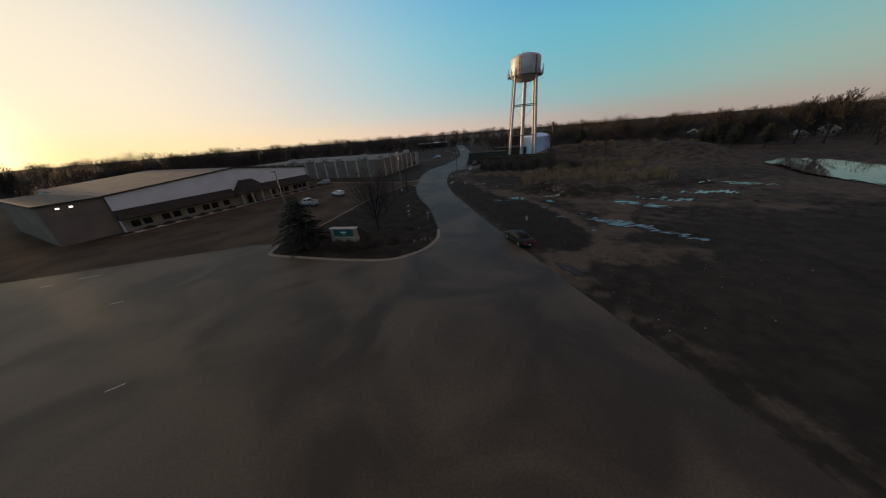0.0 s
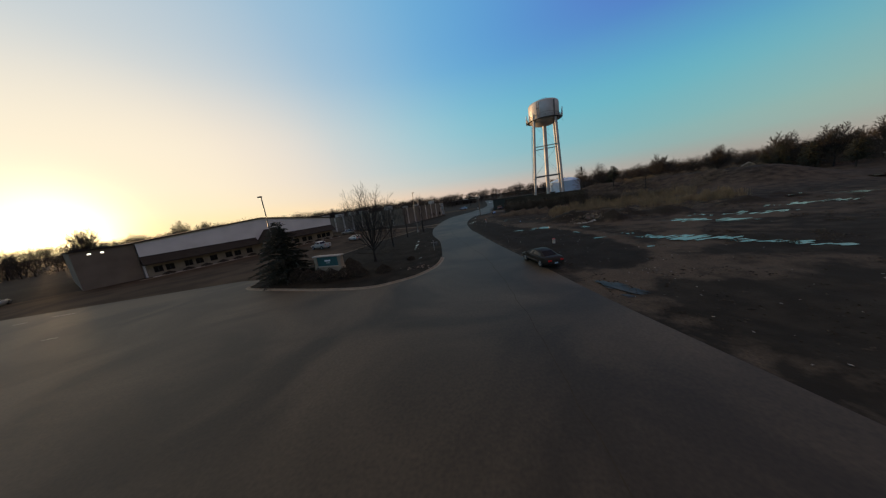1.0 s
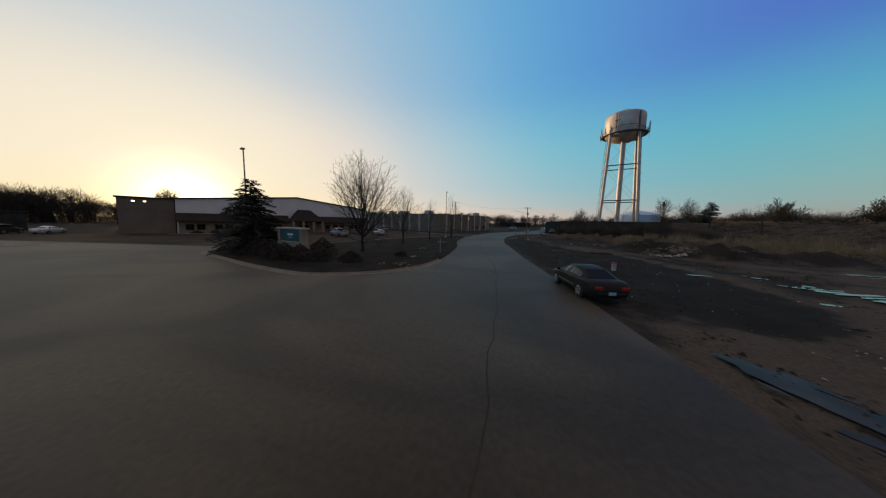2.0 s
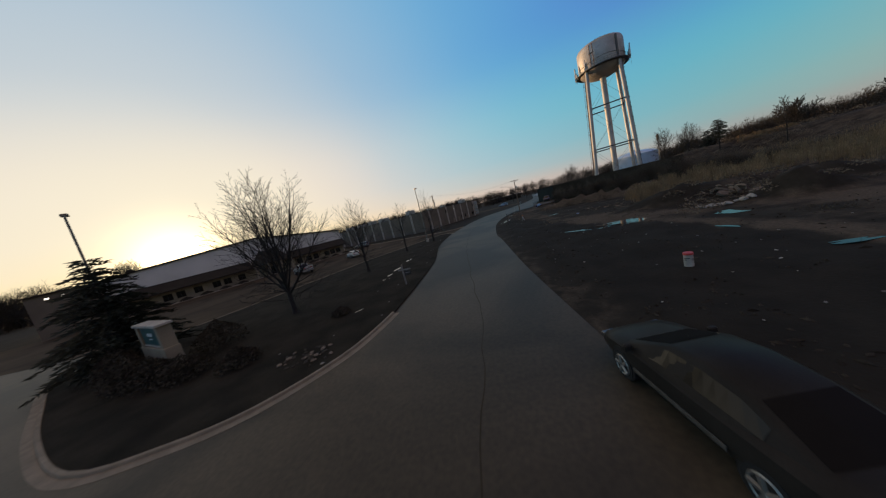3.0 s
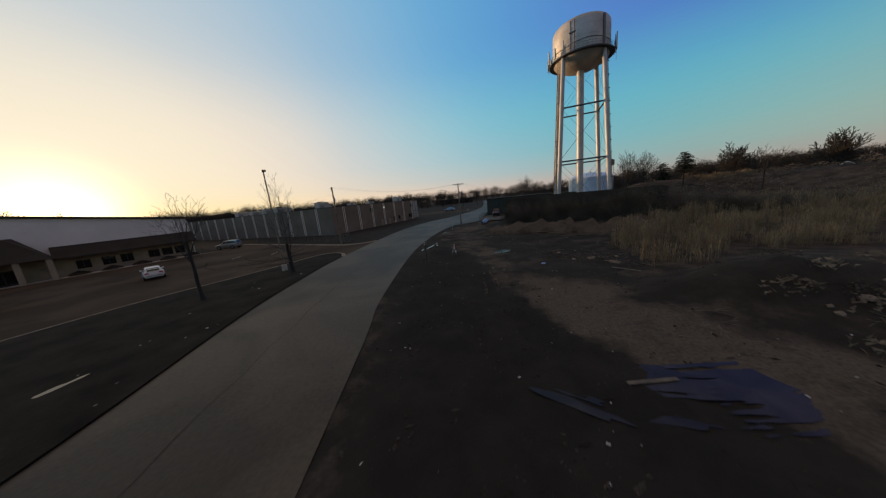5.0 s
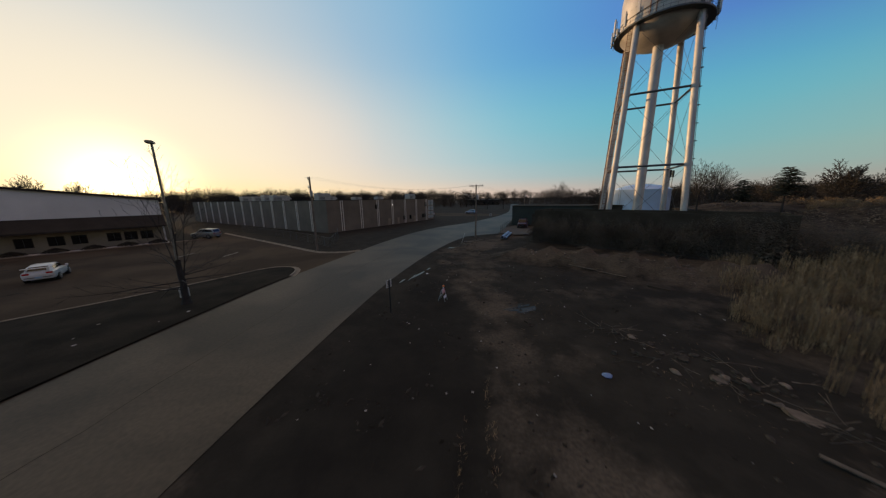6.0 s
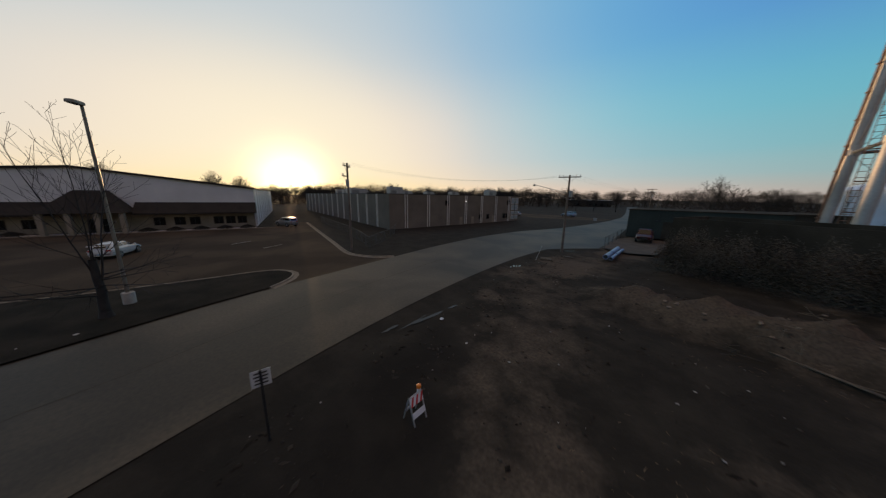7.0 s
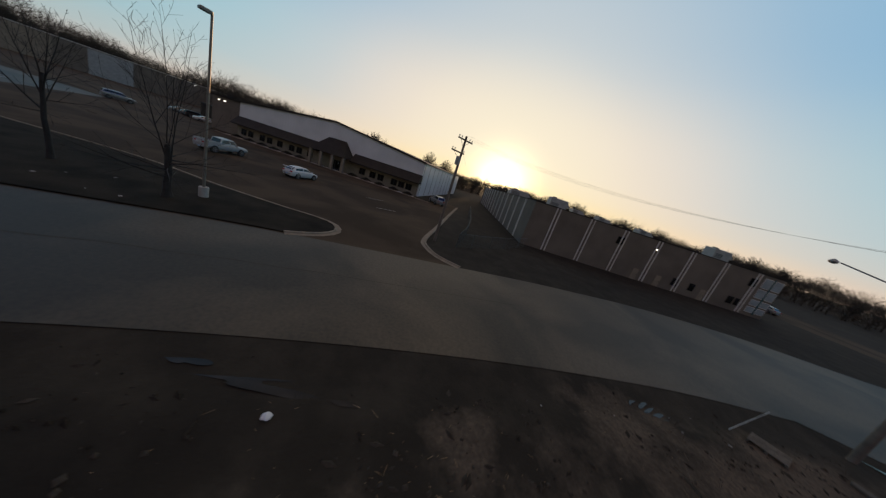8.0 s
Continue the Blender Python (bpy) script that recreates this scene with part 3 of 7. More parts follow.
# the road, with the wide junction in the south
east = xy(RIGHT)
west = xy(LEFT)
sheet("road", east + [(4.4, 139.0), (8.2, 142.2)] + xy(FAR_RIGHT)[1:] + list(reversed(xy(FAR_LEFT))) + [(-13.2, 110)] + list(reversed(west))
      + [(-2.3, 49), (-2.6, 46), (-4.2, 42.4), (-4.6, 20), (-4.6, -60)], 0.03, M_ROAD, "worn grey two-lane road curving past the water tower", "road")
sheet("pavement", [(-4.6, -60), (-4.6, 20), (-4.2, 42.4)] + list(reversed(xy(ISLAND_SOUTH[:8])))[1:] + [(-40, 49), (-88, 35), (-96, -60)], 0.026, M_ROAD, "patched dark asphalt of the wide junction", "pavement")
sheet("yard", [(-88, 35), (-140, 20), (-260, -20), (-200, -140), (-96, -60)], 0.024, M_LOT, "dark asphalt yard before the long warehouse", "parking lot")
lot = xy(ISLAND_WEST) + xy(ISLAND_TIP)[1:] + [(-13.2, 110)] + list(reversed(xy(MOUTH_NORTH))) + [(-69, 129), (-57.5, 121.5), (-80, 70), (-140, 20), (-40, 49)]
sheet("parking_lot", lot, 0.028, M_LOT, "dark asphalt car park before the white warehouse", "parking lot")
turf = xy(ISLAND_SOUTH) + west[1:] + list(reversed(xy(ISLAND_TIP)))[1:] + list(reversed(xy(ISLAND_WEST)))[1:-1]
sheet("verge", turf, 0.12, M_GRASS, "dark dormant turf between road and car park", "grass")
sheet("driveway", [(8.6, 143), (9.6, 155), (12.5, 161), (18, 159.5), (17.5, 150), (15.5, 141.5), (12, 140.5)], 0.09, M_SLAB, "pale concrete driveway beside the teal building", "driveway")
sheet("side_lot", [(-46, 207), (-24, 203), (-10, 203), (4, 207), (6, 216), (-10, 224), (-60, 232), (-90, 215), (-62, 200)], 0.02, M_LOT, "asphalt car park beyond the brown warehouse", "parking lot")


def kerb(name, line, inner, label):
    """A concrete kerb with its gutter; inner: the side on which the raised edge stands (1 left, -1 right)."""
    pts = spline(line, 0.8)
    prof = [(0.0, 0.0), (0.0, 0.15), (-0.04, 0.17), (-0.17, 0.17), (-0.2, 0.14), (-0.22, 0.05), (-0.62, 0.04), (-0.62, 0.0)]
    rings = []
    for i, p in enumerate(pts):
        d = (pts[min(i + 1, len(pts) - 1)] - pts[max(i - 1, 0)]).normalized()
        nrm = Vector((-d.y, d.x, 0)) * inner
        rings.append([(p.x + nrm.x * (a + 0.2), p.y + nrm.y * (a + 0.2), h) for a, h in prof])
    single(name, Shape().loft(rings), M_KERB, label, "kerb", "structure")


kerb("kerb", ISLAND_SOUTH, 1, "pale concrete kerb round the planted corner")
kerb("kerb", ISLAND_WEST, -1, "concrete kerb along the car park")
kerb("kerb", ISLAND_TIP, -1, "rounded concrete kerb at the driveway mouth")
kerb("kerb", MOUTH_NORTH, 1, "curved concrete kerb by the chain-link fence")
kerb("kerb", [(-57.5, 121.5), (-66, 102), (-80, 70), (-84, 61)], 1, "kerb before the white warehouse")

# patches, seams and lines on the asphalt
for line, w in (([(9.5, -5), (8.5, 20), (5.5, 45), (1.0, 62), (-3.5, 80), (-6.8, 100), (-7.6, 120)], 0.024),):
    pts, sh = spline(line, 1.2), Shape()
    for a, b in zip(pts, pts[1:]):
        d = (b - a).normalized() * w
        j = 0.25 * (noise.noise(a * 0.4)), 0.25 * (noise.noise(b * 0.4))
        sh.add([(a.x - d.y + j[0], a.y + d.x, 0.036), (a.x + d.y + j[0], a.y - d.x, 0.036), (b.x + d.y + j[1], b.y - d.x, 0.036), (b.x - d.y + j[1], b.y + d.x, 0.036)], [(0, 1, 2, 3)])
    single("crack_seal", sh, M_SEAL, "dark sealed crack along the road", "road seam", "structure")
for cx, cy, ang, ln in ((-62, 38.5, 20, 3.0), (-66, 36, 20, 1.6), (-29, 16.5, 40, 1.2), (-46, 30, 25, 1.4), (-40, 108, 110, 3.2), (-33, 110, 110, 3.2)):
    single("lane_marking", Shape().box(-ln / 2, -0.06, 0, ln / 2, 0.06, 0.004), M_PAINT, "short worn white paint line on asphalt", "road marking", "structure", m=pose(cx, cy, 0.034, 0, 0, ang))


# ---- water tower ----
def water_tower():
    t = thing("water_tower", "silver-painted legged water tower with antennas round its catwalk", "water tower", pose(37.6, 144.07, 0))
    prof = [(0.9, 36.75), (2.0, 36.9), (3.2, 37.1), (4.2, 37.45), (5.2, 37.95), (6.0, 38.55), (6.45, 39.1), (6.6, 39.6), (6.6, 45.6), (6.52, 46.1), (6.25, 46.55), (5.8, 46.85)]
    tank = part("tank", Shape().lathe(prof, 56), M_STEEL, t, smooth=True)
    part("roof", Shape().lathe([(5.85, 46.83), (5.0, 47.15), (3.6, 47.5), (2.0, 47.75), (0.3, 47.85)], 56), M_ROOFSTEEL, tank, "shallow domed roof, its colour darkened for shade", smooth=True)
    part("wall_ladder", Shape().box(6.6, -0.3, 39.5, 6.8, 0.3, 46.0, pose(0, 0, 0, 0, 0, -62)), M_STRUT, tank, "narrow dark ladder strip")
    for z in (39.95, 42.3, 44.5):
        part("weld_seam", Shape().lathe([(6.6, z - 0.04), (6.635, z - 0.03), (6.635, z + 0.03), (6.6, z + 0.04)], 48), M_STEEL, tank)
    part("roof_vent", Shape().tube((0, 0, 47.7), (0, 0, 48.3), 0.35, 0.3, 12), M_STEEL, tank)
    sh = Shape()
    for a in range(0, 360, 30):
        c, s = math.cos(radians(a)), math.sin(radians(a))
        sh.tube((1.7 * c, 1.7 * s, 47.6), (1.7 * c, 1.7 * s, 48.5), 0.03, n=5)
    for i in range(24):
        a, b = radians(i * 15), radians(i * 15 + 15)
        sh.tube((1.7 * math.cos(a), 1.7 * math.sin(a), 48.5), (1.7 * math.cos(b), 1.7 * math.sin(b), 48.5), 0.03, n=5)
    part("roof_rail", sh, M_STRUT, tank)
    deck = part("catwalk", Shape().lathe([(6.42, 39.05), (7.5, 39.05), (7.55, 39.1), (7.55, 39.32), (7.45, 39.32), (6.55, 39.2)], 48), M_STRUT, t, "dark steel walkway round the tank")
    rail = Shape()
    for i in range(48):
        a, b = radians(i * 7.5), radians(i * 7.5 + 7.5)
        rail.tube((7.45 * math.cos(a), 7.45 * math.sin(a), 39.3), (7.45 * math.cos(a), 7.45 * math.sin(a), 40.4), 0.025, n=4, caps=False)
        for z in (39.85, 40.4):
            rail.tube((7.45 * math.cos(a), 7.45 * math.sin(a), z), (7.45 * math.cos(b), 7.45 * math.sin(b), z), 0.025, n=4, caps=False)
    part("handrail", rail, M_STRUT, deck)
    part("column", Shape().tube((0, 0, 0), (0, 0, 37.0), 0.85, 0.85, 28), M_STEEL, t, smooth=True)
    corner = []
    for k in range(4):
        a = radians(34.2 + 90 * k)
        foot, top = Vector((8.77 * math.cos(a), 8.77 * math.sin(a), 0)), Vector((6.11 * math.cos(a), 6.11 * math.sin(a), 42.2))
        corner.append((foot, top))
        leg = part("leg", Shape().tube(foot, foot.lerp(top, 40.4 / 42.2), 0.52, 0.52, 20), M_STEEL, t, smooth=True)
        part("base_plate", Shape().lathe([(0.95, 0), (0.95, 0.35), (0.6, 0.5)], 16, foot), M_CONC, leg, "concrete footing")
    at = lambda k, z: corner[k % 4][0].lerp(corner[k % 4][1], z / 42.2)
    for k in range(4):
        for z in (14.15, 27.4):
            part("strut", Shape().tube(at(k, z), at(k + 1, z), 0.2, n=8), M_STRUT, t)
        for z0, z1 in ((0.5, 13.9), (14.4, 27.2), (27.6, 38.8)):
            for a, b in ((k, k + 1), (k + 1, k)):
                part("tie_rod", Shape().tube(at(a, z0), at(b, z1), 0.03, n=5), M_STRUT, t)
        for z in (14.15, 27.4):
            p = at(k, z)
            part("gusset", Shape().lathe([(0.56, -0.35), (0.60, -0.33), (0.60, 0.33), (0.56, 0.35)], 16, p), M_STEEL, t)
    # ladder on the near western leg, on the side towards its neighbour
    sh, k, side = Shape(), 2, Vector((math.cos(radians(163)), math.sin(radians(163)), 0))
    for z in np.arange(2.5, 38.6, 0.62):
        p = at(k, z)
        sh.tube(p + side * 0.66, p + side * 1.26, 0.028, n=4, caps=False)
    for d in (0.66, 1.26):
        sh.tube(at(k, 2.2) + side * d, at(k, 39.0) + side * d, 0.04, n=5)
    for z in np.arange(4, 38, 3.1):
        p = at(k, z)
        sh.tube(p + side * 0.45, p + side * 1.3, 0.06, n=4)
    part("ladder", sh, M_RUST, t, "rust-brown climbing ladder")
    for k, ang, width, label in ((1, 175, 0.26, "dark bundle of antenna cables"), (3, 330, 0.12, "thin dark conduit")):
        cab, out = Shape(), Vector((math.cos(radians(ang)), math.sin(radians(ang)), 0))
        for off in (0.0, 0.5, 1.0):
            lean = Vector((-out.y, out.x, 0)) * width * (off - 0.5) * 2
            cab.tube(at(k, 0.5) + out * 0.62 + lean, at(k, 39.2) + out * 0.62 + lean, 0.07 if k == 1 else 0.04, n=5)
        for z in np.arange(3, 39, 3.0):
            p = at(k, z) + out * 0.62
            cab.box(p.x - 0.2, p.y - 0.2, z - 0.06, p.x + 0.2, p.y + 0.2, z + 0.06)
        part("cable_run", cab, M_RUST if k == 1 else M_STRUT, t, label)
    for a, h, w, lift in ((160, 1.5, 0.16, -0.5), (166, 1.9, 0.16, 0.0), (172, 1.4, 0.14, -0.4), (181, 2.9, 0.2, 0.2), (190, 1.2, 0.14, -0.3), (204, 2.3, 0.2, 0.2), (222, 1.9, 0.22, 1.0),
                          (326, 1.3, 0.14, 0.0), (332, 2.0, 0.2, 0.0), (338, 3.5, 0.42, 0.2), (344, 3.0, 0.3, 0.2), (352, 1.4, 0.14, 0.0), (15, 2.2, 0.2, 0.2), (75, 2.6, 0.2, 0.2), (96, 1.5, 0.14, 0.0), (128, 2.4, 0.2, 0.1)):
        r, c, s = 7.8, math.cos(radians(a)), math.sin(radians(a))
        m = pose(r * c, r * s, 39.3 + lift, 0, 0, a)
        ant = part("antenna", Shape().box(-0.1, -w, 0, 0.16, w, h, m, 0.03), M_ANT, t, "pale flat panel antenna")
        part("bracket", Shape().tube(m @ Vector((-0.3, 0, -0.5)), m @ Vector((-0.3, 0, h * 0.9)), 0.05, n=6).tube(m @ Vector((-0.3, 0, h * 0.7)), m @ Vector((0, 0, h * 0.7)), 0.04, n=5)
             .box(-0.34, -0.16, h * 0.2, -0.1, 0.16, h * 0.45, m), M_STRUT, ant)
    # cable hoop that sags round the tank, and the two upright strips on its wall
    hoop = Shape()
    ring = [Vector((6.72 * math.cos(radians(a)), 6.72 * math.sin(radians(a)), 41.2 + 0.25 * math.sin(radians(a * 3)))) for a in range(0, 361, 6)]
    for u, w in zip(ring, ring[1:]):
        hoop.tube(u, w, 0.055, n=5, caps=False)
    part("cable_hoop", hoop, M_STRUT, tank, "dark cable round the tank wall")
    for a in (232, 240):
        part("wall_strip", Shape().box(6.58, -0.06, 39.6, 6.68, 0.06, 46.1, pose(0, 0, 0, 0, 0, a)), M_RUST, tank, "rust-brown ladder rail")
    part("strip_bracket", Shape().box(6.6, -0.7, 43.4, 6.9, 0.7, 43.6, pose(0, 0, 0, 0, 0, 236)), M_STRUT, tank)
    for a in (318, 342):
        m = pose(7.8 * math.cos(radians(a)), 7.8 * math.sin(radians(a)), 38.4)
        part("whip_aerial", Shape().tube(m @ Vector((0, 0, -1.2)), m @ Vector((0, 0, 1.5)), 0.03, n=5), M_STRUT, t)


water_tower()


def storage_tank():
    t = thing("storage_tank", "pale blue round water storage tank with a low dome", "storage tank", pose(64.4, 208.4, 0) @ Matrix.Diagonal((1.14, 1.14, 1.0, 1)))
    part("shell", Shape().lathe([(8.6, 0), (8.6, 10.8), (8.65, 10.9), (8.65, 11.05), (8.5, 11.1)], 48), M_TANK, t, smooth=True)
    part("roof", Shape().lathe([(8.62, 11.05), (7.4, 11.9), (5.2, 12.7), (2.5, 13.2), (0.3, 13.3)], 48), M_TANK, t, smooth=True)
    sh = Shape()
    for i in range(14):
        a = radians(190 + i * 6)
        p = Vector((7.0 * math.cos(a), 7.0 * math.sin(a), 12.0))
        sh.tube(p, p + Vector((0, 0, 1.1)), 0.03, n=4)
        if i:
            sh.tube(q + Vector((0, 0, 1.1)), p + Vector((0, 0, 1.1)), 0.03, n=4)
        q = p
    part("roof_rail", sh, M_STRUT, t)
    part("vent", Shape().tube((0, 0, 13.2), (0, 0, 13.9), 0.3, n=10), M_STEEL, t)
    sh = Shape()
    for sg in (-0.22, 0.22):
        sh.tube((-8.2 + sg, -3.4 - sg, 1), (-8.2 + sg, -3.4 - sg, 12), 0.04, n=5)
    part("ladder", sh, M_STRUT, t)


storage_tank()


# ---- buildings ----
def white_warehouse():
    b = thing("warehouse", "long white metal warehouse with brown canopy and beige office front", "warehouse", pose(-64.0, 118.6, 0, 0, 0, -113.8))
    prof = [(0, 0), (0, 9.3), (27.6, 12.5), (58.8, 9.9), (58.8, 0)]
    part("wall", Shape().slab(prof, 0, -70), M_WHITE, b)
    part("roof", Shape().slab([(-0.4, 9.3), (27.6, 12.62), (59.2, 9.9), (59.2, 9.72), (27.6, 12.44), (-0.4, 9.12)], 0.35, -70.3), M_ROOF, b)
    part("eave_trim", Shape().slab([(-0.4, 9.42), (27.6, 12.74), (59.2, 10.02), (59.2, 9.62), (27.6, 12.34), (-0.4, 9.02)], 0.42, 0.32), M_BROWN, b)
    ribs = Shape()
    for x in np.arange(0.6, 58.6, 0.9):
        top = 9.0 + (x / 27.6) * 3.2 if x < 27.6 else 12.2 - (x - 27.6) / 31.2 * 2.6
        ribs.box(x - 0.03, 0, 5.4, x + 0.03, 0.02, top)
    part("siding_ribs", ribs, M_WHITE, b)
    for y in np.arange(1.0, 60, 6.0):
        part("joint_strip", Shape().box(-0.06, -y - 0.1, 0.2, 0, -y + 0.1, 9.0), M_BEIGE, b)
    part("office_wall", Shape().box(0.3, 0.0, 0, 58.4, 0.5, 3.9), M_BEIGE, b)
    can = [(0.2, 5.9), (2.6, 3.75), (2.6, 3.45), (0.0, 3.45), (0.0, 5.9)]
    for x0, x1 in ((-0.2, 20.2), (30.8, 58.9)):
        n = len(can)
        p = [(x0, y, z) for y, z in can] + [(x1, y, z) for y, z in can]
        part("canopy", Shape().add(p, [(i, (i + 1) % n, n + (i + 1) % n, n + i) for i in range(n)] + [tuple(range(n)), tuple(range(2 * n - 1, n - 1, -1))]), M_BROWN, b)
    for x0 in (2.0, 4.2, 6.4, 10.5, 13.0, 16.2, 33.0, 36.5, 39.0, 43.0, 46.5, 49.0, 53.0, 55.4):
        w = part("window", Shape().box(x0 - 0.1, 0.5, 1.0, x0 + 1.7, 0.58, 2.7), M_BROWN, b)
        part("pane", Shape().box(x0, 0.56, 1.1, x0 + 1.6, 0.60, 2.6), M_GLASS, w)
        part("mullion", Shape().box(x0 + 0.76, 0.6, 1.1, x0 + 0.84, 0.63, 2.6), M_TRIM, w)
    porch = Shape()
    base = [(20.0, 0.2, 4.0), (31.0, 0.2, 4.0), (31.0, 5.4, 4.0), (20.0, 5.4, 4.0), (23.4, 0.2, 8.2), (27.6, 0.2, 8.2), (27.0, 3.0, 8.0), (24.0, 3.0, 8.0)]
    porch.add(base, [(3, 2, 1, 0), (4, 5, 6, 7), (0, 1, 5, 4), (1, 2, 6, 5), (2, 3, 7, 6), (3, 0, 4, 7)])
    part("porch_roof", porch, M_BROWN, b, "steep dark brown hipped entrance roof")
    for x in (20.6, 23.8, 27.2, 30.4):
        part("porch_post", Shape().box(x - 0.35, 4.5, 0, x + 0.35, 5.2, 4.0, None, 0.05), M_BEIGE, b)
    d = part("door", Shape().box(24.0, 0.5, 0, 27.0, 0.62, 2.6), M_TRIM, b)
    part("pane", Shape().box(24.2, 0.6, 0.3, 25.4, 0.65, 2.4), M_GLASS, d)
    part("pane", Shape().box(25.6, 0.6, 0.3, 26.8, 0.65, 2.4), M_GLASS, d)
    for x in (21.4, 29.4):
        part("wall_lamp", Shape().box(x, 5.2, 2.1, x + 0.25, 5.4, 2.5, None, 0.04), M_LAMPLENS, b)
    part("foundation_walk", Shape().box(0, 2.6, 0, 58, 4.6, 0.14), M_CONC, b)
    return b


white_warehouse()


def brown_warehouse():
    b = thing("warehouse", "brown precast warehouse with paired pale ribs and flat roof", "warehouse", pose(-34.8, 136.0, 0, 0, 0, 73.86))
    X, Y, H = 50.4, 95.0, 8.4
    rec = [4.6 + 6.75 * k for k in range(7)]
    xs = [0.0] + rec + [X]
    for a, c in zip(xs, xs[1:]):
        part("wall_panel", Shape().box(a + 0.015, 0, 0, c - 0.015, 0.3, H), M_PANEL, b)
    ys = [0.3] + [6.75 * k for k in range(1, 15)]
    for a, c in zip(ys, ys[1:]):
        part("wall_panel", Shape().box(0, a + 0.015, 0, 0.3, c - 0.015, H), M_PANEL, b)
    part("wall_panel", Shape().box(X - 0.3, 0.3, 0, X, Y, H), M_PANEL, b)
    part("wall_panel", Shape().box(0, Y - 0.3, 0, X, Y, H), M_PANEL, b)
    part("roof", Shape().box(0.2, 0.2, H - 0.5, X - 0.2, Y - 0.2, H - 0.25), M_ROOF, b)
    cop = Shape()
    for q in ((-0.06, -0.06, X + 0.06, 0.36), (-0.06, 0.36, 0.36, Y), (X - 0.36, 0.36, X + 0.06, Y)):
        cop.box(q[0], q[1], H, q[2], q[3], H + 0.14)
    part("coping", cop, M_BROWN, b)
    for x in rec:
        for d in (-0.42, 0.22):
            part("rib", Shape().box(x + d, -0.14, 0.1, x + d + 0.22, 0, H - 0.02, None, 0.02), M_STRIPE, b)
    for y in ys[1:-1]:
        for d in (-0.42, 0.22):
            part("rib", Shape().box(-0.14, y + d, 0.1, 0, y + d + 0.22, H - 0.02), M_STRIPE, b)
    # glazed corner
    for x in (46.4, 48.5):
        for z0, z1 in ((0.7, 1.9), (2.2, 3.4), (3.8, 5.6), (5.9, 7.9)):
            w = part("window", Shape().box(x, -0.06, z0, x + 1.75, 0, z1), M_STRIPE, b)
            part("pane", Shape().box(x + 0.08, -0.085, z0 + 0.08, x + 1.67, -0.06, z1 - 0.08), M_SKYGLASS, w)
    part("corner_frame", Shape().box(48.2, -0.1, 0.4, 48.44, 0, 8.1), M_SIGNTEAL, b)
    for x, z0, w_, h_ in ((17.0, 5.6, 1.5, 1.4), (30.5, 1.2, 1.2, 1.5), (34.0, 1.2, 1.2, 1.5), (44.0, 5.6, 1.4, 1.6), (42.0, 1.2, 1.3, 1.5), (43.6, 1.2, 0.9, 1.5)):
        w = part("window", Shape().box(x, -0.05, z0, x + w_, 0, z0 + h_), M_BROWN, b)
        part("pane", Shape().box(x + 0.08, -0.075, z0 + 0.08, x + w_ - 0.08, -0.05, z0 + h_ - 0.08), M_GLASS, w)
    for x, w_ in ((22.6, 1.1), (27.3, 1.1), (36.6, 1.1)):
        d = part("door", Shape().box(x, -0.05, 0, x + w_, 0, 2.2), M_BEIGE, b)
        part("door_handle", Shape().box(x + w_ - 0.2, -0.1, 1.0, x + w_ - 0.1, -0.05, 1.15), M_TRIM, d)
    wp = part("wall_lamp", Shape().box(24.4, -0.3, 6.6, 24.8, 0, 6.95, None, 0.04), M_TRIM, b)
    part("lens", Shape().box(24.45, -0.33, 6.62, 24.75, -0.3, 6.85), M_WALLPACK, wp, "lit wall-pack lamp")
    return b


brown_warehouse()


def roof_unit(x, y, w, d, h, ang=73.86):
    u = thing("rooftop_unit", "pale galvanised rooftop air unit on a flat roof", "air unit", pose(x, y, 8.15, 0, 0, ang), "rooftop units")
    part("curb", Shape().box(-w / 2 + 0.1, -d / 2 + 0.1, 0, w / 2 - 0.1, d / 2 - 0.1, 0.35), M_ROOF, u)
    part("cabinet", Shape().box(-w / 2, -d / 2, 0.35, w / 2, d / 2, h, None, 0.08), M_HVAC, u)
    part("hood", Shape().slab([(w / 2, h * 0.9), (w / 2 + 0.7, h * 0.5), (w / 2 + 0.7, h * 0.42), (w / 2, h * 0.42)], -d * 0.4, d * 0.4), M_HVAC, u)
    part("fan_cowl", Shape().lathe([(0.5, h), (0.5, h + 0.22), (0.42, h + 0.22), (0.4, h + 0.05)], 16, (-w / 4, 0, 0)), M_STRUT, u)
    for k in range(4):
        part("louvre", Shape().box(-w / 2 + 0.3, -d / 2 - 0.03, 0.6 + k * 0.22, 0, -d / 2, 0.72 + k * 0.22), M_STRUT, u)


for q in ((-46.6, 149.2, 4.2, 2.4, 2.5), (-39.0, 156.0, 2.6, 2.0, 1.2), (-34.6, 163.0, 2.6, 2.0, 1.3), (-26.6, 173.0, 3.4, 2.4, 2.2), (-60, 146, 5.0, 2.4, 2.0), (-70, 151, 4.0, 2.4, 2.2), (-82, 158, 5, 2.4, 2.0), (-52, 160, 3, 2, 1.6), (-94, 162, 4, 2.4, 2.2)):
    roof_unit(*q)


